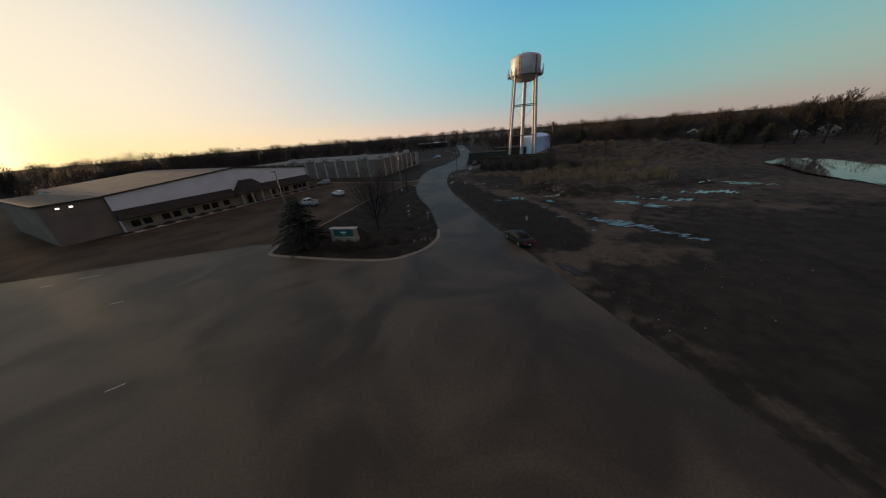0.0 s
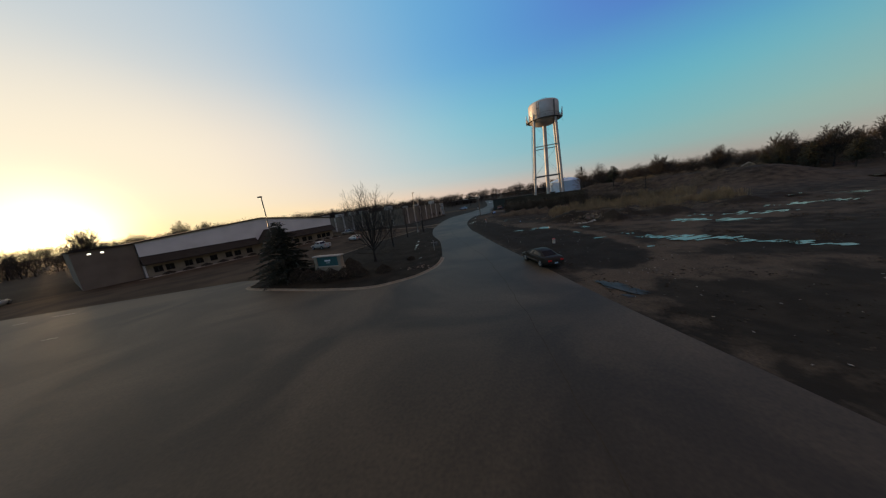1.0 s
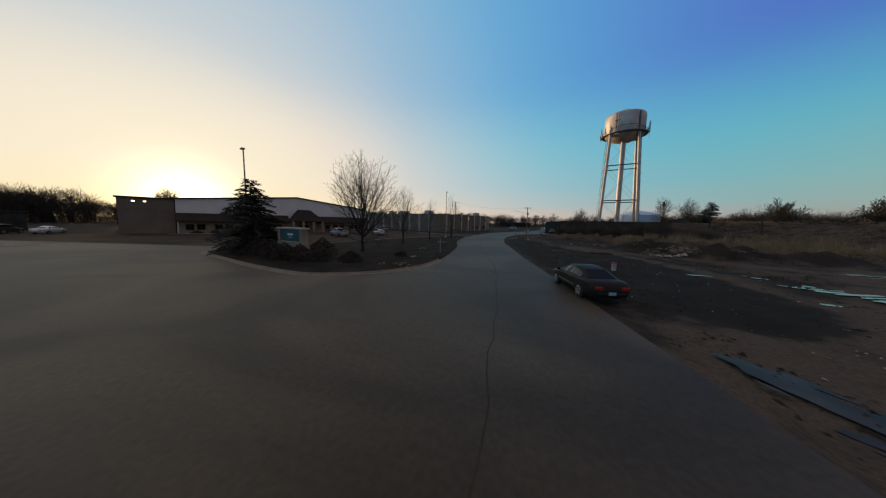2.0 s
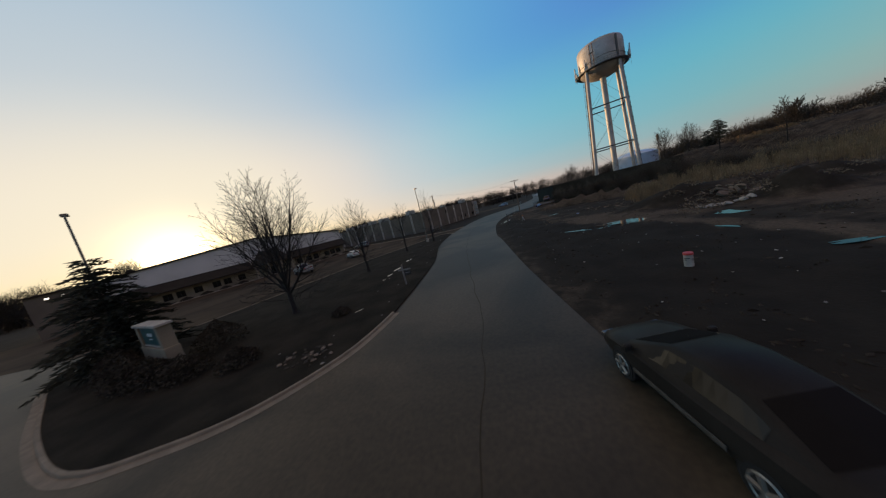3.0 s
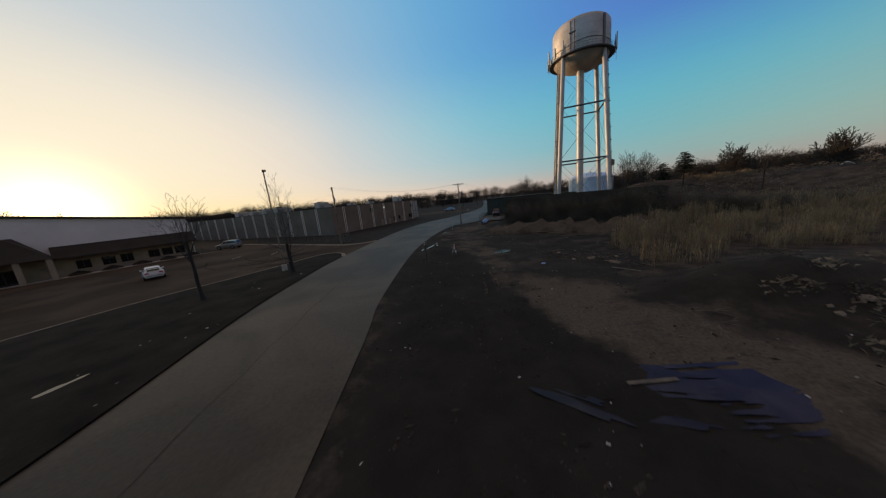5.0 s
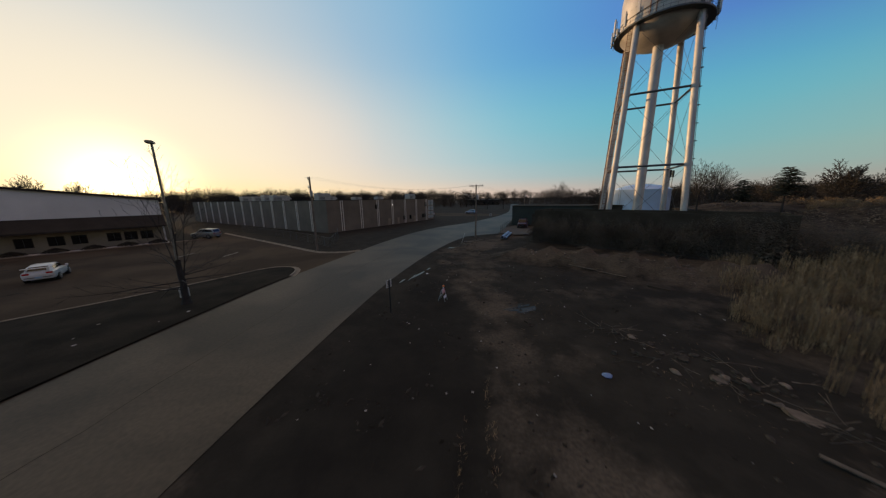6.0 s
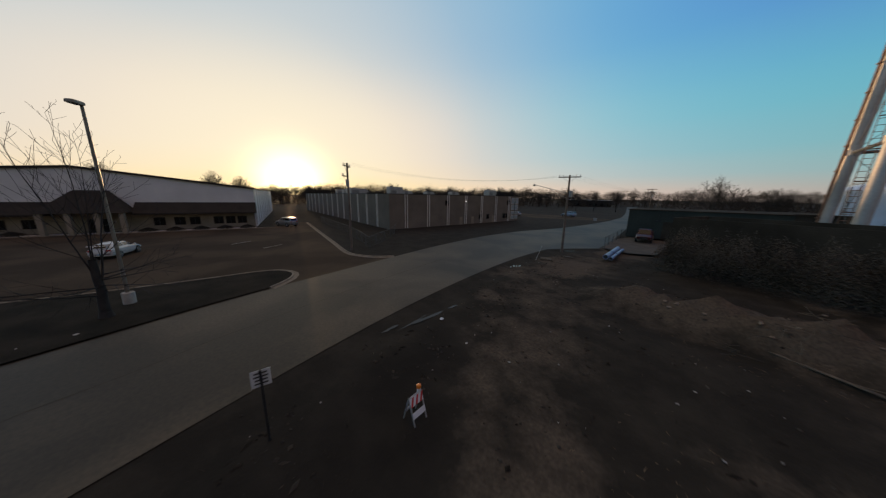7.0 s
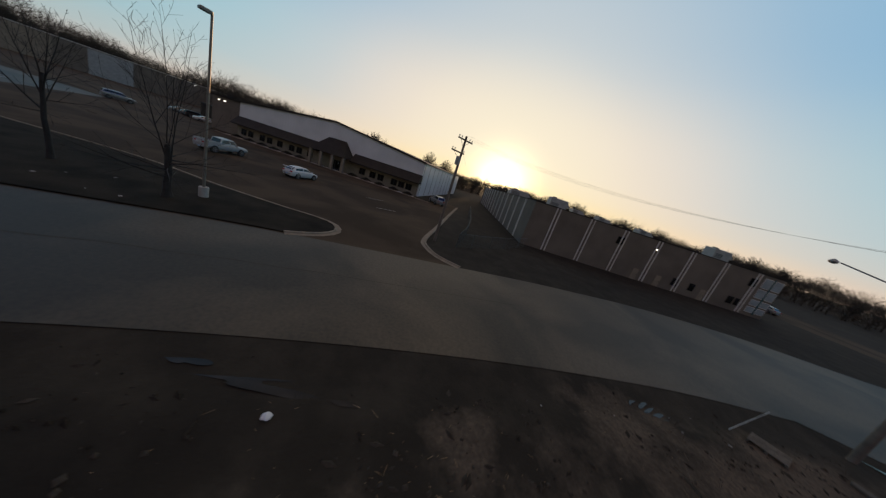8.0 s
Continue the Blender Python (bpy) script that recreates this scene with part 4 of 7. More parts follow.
def dark_shed():
    b = thing("shed", "long dark flat-roofed shed before the water tower", "shed", pose(16.0, 135.6, 0, 0, 0, -28.5))
    L, D, H = 33.0, 9.0, 5.95
    for k in range(12):
        part("wall_panel", Shape().box(k * L / 12 + 0.01, 0, -0.5, (k + 1) * L / 12 - 0.01, 0.25, H), M_DARKWALL, b)
    part("wall_panel", Shape().box(0, 0.25, -0.3, 0.25, D, H), M_DARKWALL, b)
    part("wall_panel", Shape().box(L - 0.25, 0.25, -0.3, L, D, H), M_DARKWALL, b)
    part("wall_panel", Shape().box(0.25, D - 0.25, -0.3, L - 0.25, D, H), M_DARKWALL, b)
    part("roof", Shape().box(0.25, 0.25, H - 0.75, L - 0.25, D - 0.25, H - 0.6), M_DARKWALL, b)


dark_shed()


def teal_building():
    b = thing("workshop", "low teal metal workshop with a flat roof", "building", pose(11.6, 163.6, 0, 0, 0, -9))
    L, D, H = 22.0, 14.0, 5.85
    sh = Shape().box(0, 0, 0, L, D, H)
    part("wall", sh, M_TEAL, b)
    part("roof", Shape().box(-0.2, -0.2, H, L + 0.2, D + 0.2, H + 0.15), M_DARKWALL, b)
    ribs = Shape()
    for x in np.arange(0.3, L, 0.6):
        ribs.box(x - 0.04, -0.04, 0.1, x + 0.04, 0, H - 0.05)
    part("siding_ribs", ribs, M_TEAL, b)
    d = part("roller_door", Shape().box(6, -0.06, 0, 9.6, 0, 3.6), M_DARKWALL, b)
    part("vent", Shape().box(4.6, -0.08, 3.6, 5.6, 0, 3.9), M_TRIM, b)


teal_building()


def plain_block(name, label, m, L, D, H, wall, roof=M_ROOF, doors=0, lights=()):
    b = thing(name, label, "building", m)
    part("wall", Shape().box(0, 0, 0, L, D, H), wall, b)
    part("roof", Shape().box(-0.4, -0.4, H, L + 0.4, D + 0.4, H + 0.35), roof, b)
    for k in range(doors):
        x = L * (k + 0.5) / doors
        part("window", Shape().box(x - 1.4, -0.08, 0.8, x + 1.4, 0, 3.2), M_GLASS, b)
    for x in lights:
        w = part("wall_lamp", Shape().box(x - 0.3, -0.4, H - 1.0, x + 0.3, 0, H - 0.6), M_TRIM, b)
        part("lens", Shape().box(x - 0.28, -0.44, H - 1.0, x + 0.28, -0.4, H - 0.7), M_WALLPACK, w, "lit wall-pack lamp")
    return b


annex = plain_block("warehouse", "dark flat-roofed annex with lit wall lamps", pose(-87.72, 64.8, 0, 0, 0, 66.2) @ Matrix.Translation((-10.4, 0.6, 0)), 10.2, 46, 9.5, M_PANEL, M_BROWN, 0, (2.8, 4.8))
far = plain_block("warehouse", "long dark warehouse with a pale roof edge and lit lamps", pose(-185, -140, 0, 0, 0, 122.7), 190, 60, 15.0, M_PANEL, M_STRIPE, 0, (134.5, 120.9, 106.3, 80.7))
for x0, x1, skin, label in ((40.0, 60.5, M_BEIGE, "pale beige wall section"), (73.0, 91.0, M_HVAC, "pale blue-white wall section")):
    sec = part("wall_section", Shape().box(x0, -0.5, 0, x1, 0, 14.6), skin, far, label)
    for x in np.arange(x0 + 2, x1 - 1, 4.0):
        part("seam", Shape().box(x - 0.06, -0.56, 0.2, x + 0.06, -0.5, 14.4), skin, sec)
plain_block("shed", "low dark shed behind parked cars", pose(-152, 20, 0, 0, 0, 40), 34, 12, 5.2, M_DARKWALL, M_BROWN)
plain_block("warehouse", "distant low building with a white roof", pose(-45, 396, 0, 0, 0, 5), 42, 24, 6.5, M_BROWN, M_WHITE, 8)
plain_block("shed", "low grey shed behind the tower legs", pose(60, 168, 0, 0, 0, -12), 22, 12, 4.2, M_BEIGE, M_DARKWALL)
plain_block("warehouse", "dark low industrial building north of the workshop", pose(34, 205, 0, 0, 0, -5), 26, 18, 4.5, M_DARKWALL, M_DARKWALL)


def house(x, y, ang, w, d, h):
    b = thing("house", "distant pale gabled house among bare trees", "house", pose(x, y, height(x, y), 0, 0, ang), "distant houses")
    part("wall", Shape().slab([(-w / 2, 0), (-w / 2, h), (0, h + w * 0.36), (w / 2, h), (w / 2, 0)], 0, d), M_BEIGE, b)
    # pale roof colour stands in for the low sun on it
    for s in (-1, 1):
        part("roof", Shape().slab([(s * (w / 2 + 0.5), h - 0.3), (0, h + w * 0.36 + 0.05), (0, h + w * 0.36 + 0.3), (s * (w / 2 + 0.5), h)], -0.4, d + 0.4), M_STRIPE, b)
    for k in (-1, 1):
        wd = part("window", Shape().box(k * w / 4 - 0.6, -0.06, 1.2, k * w / 4 + 0.6, 0, 2.7), M_STRIPE, b)
        part("pane", Shape().box(k * w / 4 - 0.5, -0.09, 1.3, k * w / 4 + 0.5, -0.06, 2.6), M_GLASS, wd)


house(223, 172.6, -50, 7, 8, 3.8)
house(202, 167.2, -30, 4.6, 6, 2.6)
house(195, 231, -40, 6, 8, 4.0)


# ---- trees and plants ----
def limb(sh, p, d, ln, r, depth, rng, n, spread=32.0, droop=0.05, thin=0.012):
    for k in range(2):
        q = p + d * (ln / 2)
        r2 = max(thin, r * 0.84)
        sh.tube(p, q, r, r2, n if r > 0.04 else 3, caps=False)
        p, r = q, r2
        d = (d + Vector((rng.uniform(-1, 1), rng.uniform(-1, 1), rng.uniform(-1, 1))) * 0.13 + Vector((0, 0, droop))).normalized()
    if depth == 0:
        return
    kids = 2 + (rng.random() < 0.6)
    a0 = rng.uniform(0, 2 * math.pi)
    u = d.orthogonal().normalized()
    w = d.cross(u)
    for i in range(kids):
        a = a0 + 2 * math.pi * i / kids + rng.uniform(-0.4, 0.4)
        s = radians(rng.uniform(0.5, 1.15) * spread)
        c = (d * math.cos(s) + (u * math.cos(a) + w * math.sin(a)) * math.sin(s)).normalized()
        limb(sh, p, c, ln * rng.uniform(0.68, 0.9), r * rng.uniform(0.6, 0.78), depth - 1, rng, n, spread, droop, thin)


def shoot(sh, p, d, ln, r, level, rng, lift, thin, dense=1.0):
    """One branch that bends upwards, tapers and carries finer ones along its length."""
    n = max(3, int(ln / (0.5, 0.42, 0.34)[2 - level]))
    turn, r0 = rng.uniform(0, 6.28), r
    for k in range(n):
        f = (k + 1) / n
        q, r2 = p + d * (ln / n), max(thin, r0 * (1 - 0.88 * f))
        sh.tube(p, q, r, r2, 6 if r > 0.05 else 3, caps=False)
        p, r = q, r2
        d = (d + Vector((rng.uniform(-1, 1), rng.uniform(-1, 1), rng.uniform(-1, 1))) * (0.045 if level else 0.09) + Vector((0, 0, lift))).normalized()
        if not level or f < 0.16:
            continue
        for j in range(int(dense + rng.random() * 0.9)):
            turn += 2.4 + rng.uniform(-0.5, 0.5)
            u = d.orthogonal().normalized()
            c, s = d.cross(u), radians(rng.uniform(24, 46))
            c = (d * math.cos(s) + (u * math.cos(turn) + c * math.sin(turn)) * math.sin(s)).normalized()
            shoot(sh, p, c, (ln * (1 - f) * 0.5 + ln * 0.12) * rng.uniform(0.7, 1.2), max(thin, r * 0.55), level - 1, rng, lift, thin, dense)


def bare_tree(x, y, h, seed, z=0.0, leaders=9, spread=34.0, low=0.2, label="bare deciduous tree with a fan of ascending branches", thin=0.010, skirt=6, dense=1.2, girth=1.0, reach=0.34, slim=1.0):
    """Leafless tree: a short trunk, leaders that fan out and up, and low branches held out level."""
    t = thing("tree", label, "tree", pose(x, y, z), "bare trees")
    rng, tr = random.Random(seed), h * 0.0165 * girth
    trunk, crown = Shape(), Shape()
    p, line = Vector((0, 0, -0.2)), []
    for k in range(7):
        f = k / 6
        line.append(Vector((rng.uniform(-1, 1) * 0.05, rng.uniform(-1, 1) * 0.05, -0.2 + f * (h * low * 1.9 + 0.2))))
    for k, (a, b) in enumerate(zip(line, line[1:])):
        trunk.tube(a, b, tr * (1.75 if k == 0 else 1.12 - 0.07 * k), tr * (1.05 - 0.07 * k), 10, False)
    part("trunk", trunk, M_BARK, t, smooth=True, fix=False)
    top = line[-1]
    for i in range(leaders):
        f = (i + 0.3) / leaders
        a, tilt = i * 2.4 + rng.uniform(-0.4, 0.4), radians(spread * (0.15 + 0.85 * f) + rng.uniform(-4, 4))
        at = line[3].lerp(top, max(0.0, 1 - f + rng.uniform(-0.15, 0.1)))
        d = Vector((math.cos(a) * math.sin(tilt), math.sin(a) * math.sin(tilt), math.cos(tilt)))
        shoot(crown, at, d, (h - at.z) * (1.0 - 0.30 * f * f) * rng.uniform(0.9, 1.04), tr * rng.uniform(0.28, 0.42) * slim, 2, rng, 0.02, thin, dense)
    for i in range(skirt):
        a, tilt = i * 2.4 + 1.1, radians(rng.uniform(68, 92))
        at = line[2].lerp(line[5], rng.random())
        d = Vector((math.cos(a) * math.sin(tilt), math.sin(a) * math.sin(tilt), math.cos(tilt)))
        shoot(crown, at, d, h * reach * rng.uniform(0.7, 1.1), tr * 0.22, 2, rng, 0.012, thin, dense * 0.85)
    part("crown", crown, M_BARK, t, "leafless crown of fine branches", fix=False)
    return t


bare_tree(-15.5, 54.0, 13.4, 11, 0.1, 14, 50, 0.15, skirt=10, dense=1.15, reach=0.36, slim=1.3, thin=0.012)
bare_tree(-17.3, 69.2, 11.6, 5, 0.1, 9, 40, 0.2, "slender bare tree on the verge", skirt=9, dense=1.1, reach=0.32)
bare_tree(-18.0, 84.4, 10.4, 8, 0.1, 6, 40, 0.3, "small bare tree with an open crown on the verge", skirt=4, dense=0.9, girth=0.9)
bare_tree(-15.1, 93.4, 12.4, 29, 0.1, 4, 22, 0.16, "sparse bare tree with long low branches beside a lamp post", skirt=9, dense=0.85, girth=1.2, reach=0.44, slim=0.6, thin=0.008)


def conifer(x, y, h, r, seed, label, z=0.0, bare=0.0):
    t = thing("conifer", label, "tree", pose(x, y, z))
    part("trunk", Shape().tube((0, 0, -0.2), (0, 0, h * 0.96), h * 0.022, 0.03, 8), M_BARK, t)
    rng, sh = random.Random(seed), Shape()
    zz = 0.25 + bare * h
    while zz < h * 0.985:
        f = 1 - zz / h
        rad = r * (f ** (0.66 if not bare else 0.35)) * rng.uniform(0.86, 1.06) + 0.15
        for i in range(max(5, int(11 * f ** 0.5 + 4))):
            a, ln = rng.uniform(0, 2 * math.pi), rad * rng.uniform(0.6, 1.12)
            d = Vector((math.cos(a), math.sin(a), 0))
            side = Vector((-d.y, d.x, 0))
            base = Vector((0, 0, max(0.15, zz + rng.uniform(-0.09, 0.09) * h * (f + 0.2))))
            n = max(3, int(ln / 0.22))
            for k in range(n):
                u = (k + 0.6) / n
                c = base + d * ln * u + Vector((0, 0, 0.42 * ln * u - 0.45 * ln * u * u))
                for q in range(3):
                    o = side * rng.uniform(-1, 1) * 0.34 + Vector((0, 0, rng.uniform(-0.2, 0.12))) + d * rng.uniform(-0.1, 0.25)
                    tip = c + o * 1.4 + d * 0.22
                    e = side.cross(o).normalized() * 0.07 + side * 0.06
                    sh.add([c - e, c + e, tip], [(0, 1, 2)])
        zz += h * 0.03 * rng.uniform(0.8, 1.3)
    part("foliage", sh, M_NEEDLE, t, "dense dark needles", fix=False)


conifer(-27.6, 46.5, 9.7, 5.0, 3, "dark bushy spruce on the planted corner", 0.1)
conifer(74, 160, 10.8, 3.4, 6, "dark pine beyond the waste ground", height(74, 160), 0.42)
conifer(86, 190, 13, 4.0, 7, "dark pine in the far hedgerow", height(86, 190), 0.35)
bare_tree(60, 165, 14.0, 44, height(60, 165), 7, 30, 0.2, "bare tree beyond the reeds", 0.02)
bare_tree(80, 192, 18.4, 47, height(80, 192), 7, 34, 0.2, "bare tree by the tank", 0.022)
bare_tree(78, 140, 12.2, 45, height(78, 140), 4, 24, 0.34, "bare tree on the grassy mound", 0.02, 2, 0.9, 0.7)
for k, (x, y, h) in enumerate(((-174, 99.5, 20), (-171, 136, 18.6), (-168, 147, 17.4), (-127, 224, 16.6), (-108.6, 243, 14.8), (-95.6, 253, 15.2), (-65, 270, 15.2), (-58, 273, 14.4), (-17, 284, 11.2), (-7, 285.5, 12.8), (5, 286, 13.2))):
    bare_tree(x, y, h, 120 + k, 0, 8, 44, 0.22, "bare winter tree behind the warehouses", 0.05, 2, 1.0, 0.9)
for k, (x, y, h) in enumerate(((178, 149, 20.5), (183.4, 142, 22.0), (157.5, 170.7, 18.6), (140.6, 185, 18.4), (168, 160, 18.8), (120, 200, 18.6))):
    bare_tree(x, y, h, 160 + k, height(x, y), 9, 50, 0.2, "broad bare tree standing over the far woodland", 0.06, 4, 1.0, 1.0)
for k, (x, y, h, r) in enumerate(((142, 155.5, 12.8, 4.6), (148, 150, 12.4, 4.0), (155.7, 141.6, 11.2, 4.4), (139, 158.7, 10.6, 3.6))):
    conifer(x, y, h, r, 140 + k, "dark pine rising over the far woodland", height(x, y), 0.25)
bare_tree(34, 214, 15.0, 46, 0, 9, 44, 0.2, "broad bare tree behind the workshop", 0.022)


def clump(sh, c, rx, rz, n, rng, size):
    for i in range(n):
        a, b = rng.uniform(0, 2 * math.pi), rng.uniform(0, 1) ** 0.5
        s = rng.uniform(0.0, 1.0)
        p = Vector((c[0] + math.cos(a) * rx * b * math.cos(s), c[1] + math.sin(a) * rx * b * math.cos(s), c[2] + rz * math.sin(s * 1.5) * (1.05 - 0.5 * b)))
        d = Vector((rng.uniform(-1, 1), rng.uniform(-1, 1), rng.uniform(-0.2, 1.2))).normalized() * size * rng.uniform(0.6, 1.4)
        w = d.orthogonal().normalized() * size * 0.3
        sh.add([p - w, p + w, p + d], [(0, 1, 2)])


def shrub(x, y, r, h, seed, label="dense dark rounded shrub", z=0.1):
    rng, t = random.Random(seed), thing("shrub", label, "shrub", pose(x, y, z), "shrubs by the sign")
    tw = Shape()
    for i in range(9):
        a = rng.uniform(0, 6.28)
        tw.tube((0, 0, -0.1), (math.cos(a) * r * 0.6, math.sin(a) * r * 0.6, h * 0.7), 0.03, 0.01, 4, False)
    part("stems", tw, M_BARK, t)
    sh = Shape()
    clump(sh, (0, 0, 0.05), r, h, int(900 * r), rng, 0.16)
    part("leaves", sh, M_SHRUB, t, fix=False)


for k, q in enumerate(((-17.4, 48.4, 2.0, 2.2), (-14.0, 44.4, 1.5, 1.5), (-15.9, 43.8, 1.5, 1.8), (-18.0, 43.6, 1.6, 1.9), (-20.2, 44.0, 1.6, 1.9), (-22.4, 44.4, 1.6, 2.0), (-24.6, 45.0, 1.6, 2.1), (-31.0, 47.4, 1.6, 1.5), (-10.6, 45.6, 1.3, 1.1), (-8.0, 52.2, 0.8, 0.6))):
    shrub(*q, 50 + k)
ux, uy = math.cos(radians(-113.8)), math.sin(radians(-113.8))
for k in range(14):
    s = 1.6 + k * 4.1
    if 19 < s < 32:
        continue
    shrub(-64 + ux * s - uy * 3.6, 118.6 + uy * s + ux * 3.6, 1.5, 0.85, 90 + k, "clipped low hedge shrub along the office front", 0.0)


HOUSES = ((223.0, 172.6), (202.0, 167.2), (195.0, 231.0))


def woods():
    """Far bare woods, joined."""
    rng = random.Random(77)
    temps = []

    def twig(sh, p, d, ln, r, depth, g):
        q = p + d * ln
        if depth == 0:
            w = d.orthogonal().normalized() * r
            sh.add([p - w, p + w, q], [(0, 1, 2)])
            return
        sh.tube(p, q, r, r * 0.7, 3, False)
        u = d.orthogonal().normalized()
        w, a0, kids = d.cross(u), g.uniform(0, 6.28), 2 + (g.random() < 0.7)
        for i in range(kids):
            a, s = a0 + 6.28 * i / kids + g.uniform(-0.4, 0.4), radians(g.uniform(16, 44))
            c = (d * math.cos(s) + (u * math.cos(a) + w * math.sin(a)) * math.sin(s) + Vector((0, 0, 0.12))).normalized()
            twig(sh, q, c, ln * g.uniform(0.66, 0.9), max(0.0024, r * 0.62), depth - 1, g)

    for k in range(9):
        sh, r = Shape(), random.Random(200 + k)
        sh.tube((0, 0, 0), (0, 0, 0.2), 0.02, 0.016, 4, False)
        for i in range(4):
            a, s = 2 * math.pi * i / 4 + r.uniform(-0.5, 0.5), radians(r.uniform(8, 42))
            d = Vector((math.cos(a) * math.sin(s), math.sin(a) * math.sin(s), math.cos(s)))
            twig(sh, Vector((0, 0, r.uniform(0.12, 0.2))), d, r.uniform(0.19, 0.25), 0.009, 4, r)
        tris = [t for f in sh.f for t in ([f] if len(f) == 3 else [(f[0], f[1], f[2]), (f[0], f[2], f[3])])]
        temps.append((np.array(sh.v), np.array(tris)))
    dense = []
    for k in range(4):
        sh, r = Shape(), random.Random(300 + k)
        clump(sh, (0, 0, 0.0), 0.5, 1.0, 300, r, 0.055)
        dense.append((np.array(sh.v), np.array([(*f, f[2]) for f in sh.f])))
    vs, fs, us, uf, k0, k1 = [], [], [], [], 0, 0
    bands = ((62, 84, 200, 290, 50, 13, 19), (-112, -84, 250, 330, 150, 18, 25), (-160, -104, 370, 440, 260, 27, 38), (-8, 7, 300, 420, 60, 10, 14), (7, 22, 190, 300, 80, 8, 16), (22, 62, 175, 320, 230, 11, 18.5), (62, 78, 175, 320, 40, 11, 18), (75, 160, 190, 340, 80, 10, 14),
             (-62, -8, 250, 400, 300, 14, 20), (-112, -45, 235, 350, 240, 13, 18), (-200, -150, 330, 430, 90, 16, 24))
    bands += ((-62, -25, 420, 800, 150, 19, 27), (-25, 30, 430, 800, 170, 20, 27), (30, 75, 330, 620, 200, 17, 24), (75, 130, 340, 600, 110, 18, 25), (-125, -62, 420, 760, 150, 19, 25))
    for a0, a1, r0, r1, count, h0, h1 in bands:
        for i in range(count):
            a, r = radians(rng.uniform(a0, a1)), rng.uniform(r0, r1)
            x, y, h = 10 + r * math.sin(a), 80 + r * math.cos(a), rng.uniform(h0, h1)
            if -60 < x < 24 and y > 180 and y < 330:
                continue
            h *= 1 + 0.42 * noise.noise(Vector((x * 0.022, y * 0.022, 31)))
            if any(abs(math.atan2(x - 1, y - 2) - math.atan2(hx - 1, hy - 2)) < 0.035 and math.hypot(x, y) < math.hypot(hx, hy) + 6 for hx, hy in HOUSES):
                h = rng.uniform(4.5, 6.5)
            v, f = temps[rng.randrange(9)]
            c, s, wd = math.cos(6.28 * rng.random()), 0, rng.uniform(0.85, 1.3)
            s = math.sqrt(1 - c * c)
            p = np.stack([x + h * wd * (v[:, 0] * c - v[:, 1] * s), y + h * wd * (v[:, 0] * s + v[:, 1] * c), height(x, y) - 0.3 + h * v[:, 2]], 1)
            vs.append(p), fs.append(f + k0)
            k0 += len(p)
            near = 22 <= a0 < 130 and r0 < 200
            for j in range(3 if near else 1):
                v, f = dense[rng.randrange(4)]
                hh = h * (rng.uniform(0.55, 0.95) if near else rng.uniform(0.5, 0.85) if a0 <= -104 or (22 <= a0 < 130 and i % 3) else rng.uniform(0.22, 0.5))
                x2, y2, rr = x + rng.uniform(-6, 6), y + rng.uniform(-6, 6), rng.uniform(5, 10)
                us.append(np.stack([x2 + rr * v[:, 0], y2 + rr * v[:, 1], height(x, y) + hh * v[:, 2]], 1)), uf.append(f[:, :3] + k1)
                k1 += len(v)
    for name, a, f, label in (("woodland", vs, fs, "distant bare winter woodland"), ("undergrowth", us, uf, "dark thicket under the far woodland")):
        me = bpy.data.meshes.new(name)
        me.from_pydata(np.concatenate(a).tolist(), [], np.concatenate(f).tolist())
        me.materials.append(M_TWIG if name == "woodland" else M_SHRUB)
        tagged(new(name, me), label, "woods", "", "stuff")


woods()


REEDS = [([(24.6, 88.2), (26.0, 87.2), (31, 90), (37, 94), (44, 101), (40, 112), (31, 109), (26.4, 100), (25.6, 93)], 1150, 2.2),
         ([(37, 92), (60, 94), (70, 110), (46, 118), (41, 100)], 1700, 2.1), ([(42, 112), (66, 108), (84, 116), (70, 134), (50, 130)], 1700, 2.8), ([(44, 84), (70, 84), (80, 104), (62, 98)], 1100, 2.0), ([(36, 113), (46, 118), (44, 124), (38, 122)], 200, 1.3), ([(79, 160), (92, 157), (97, 163), (84, 170)], 800, 1.1)]


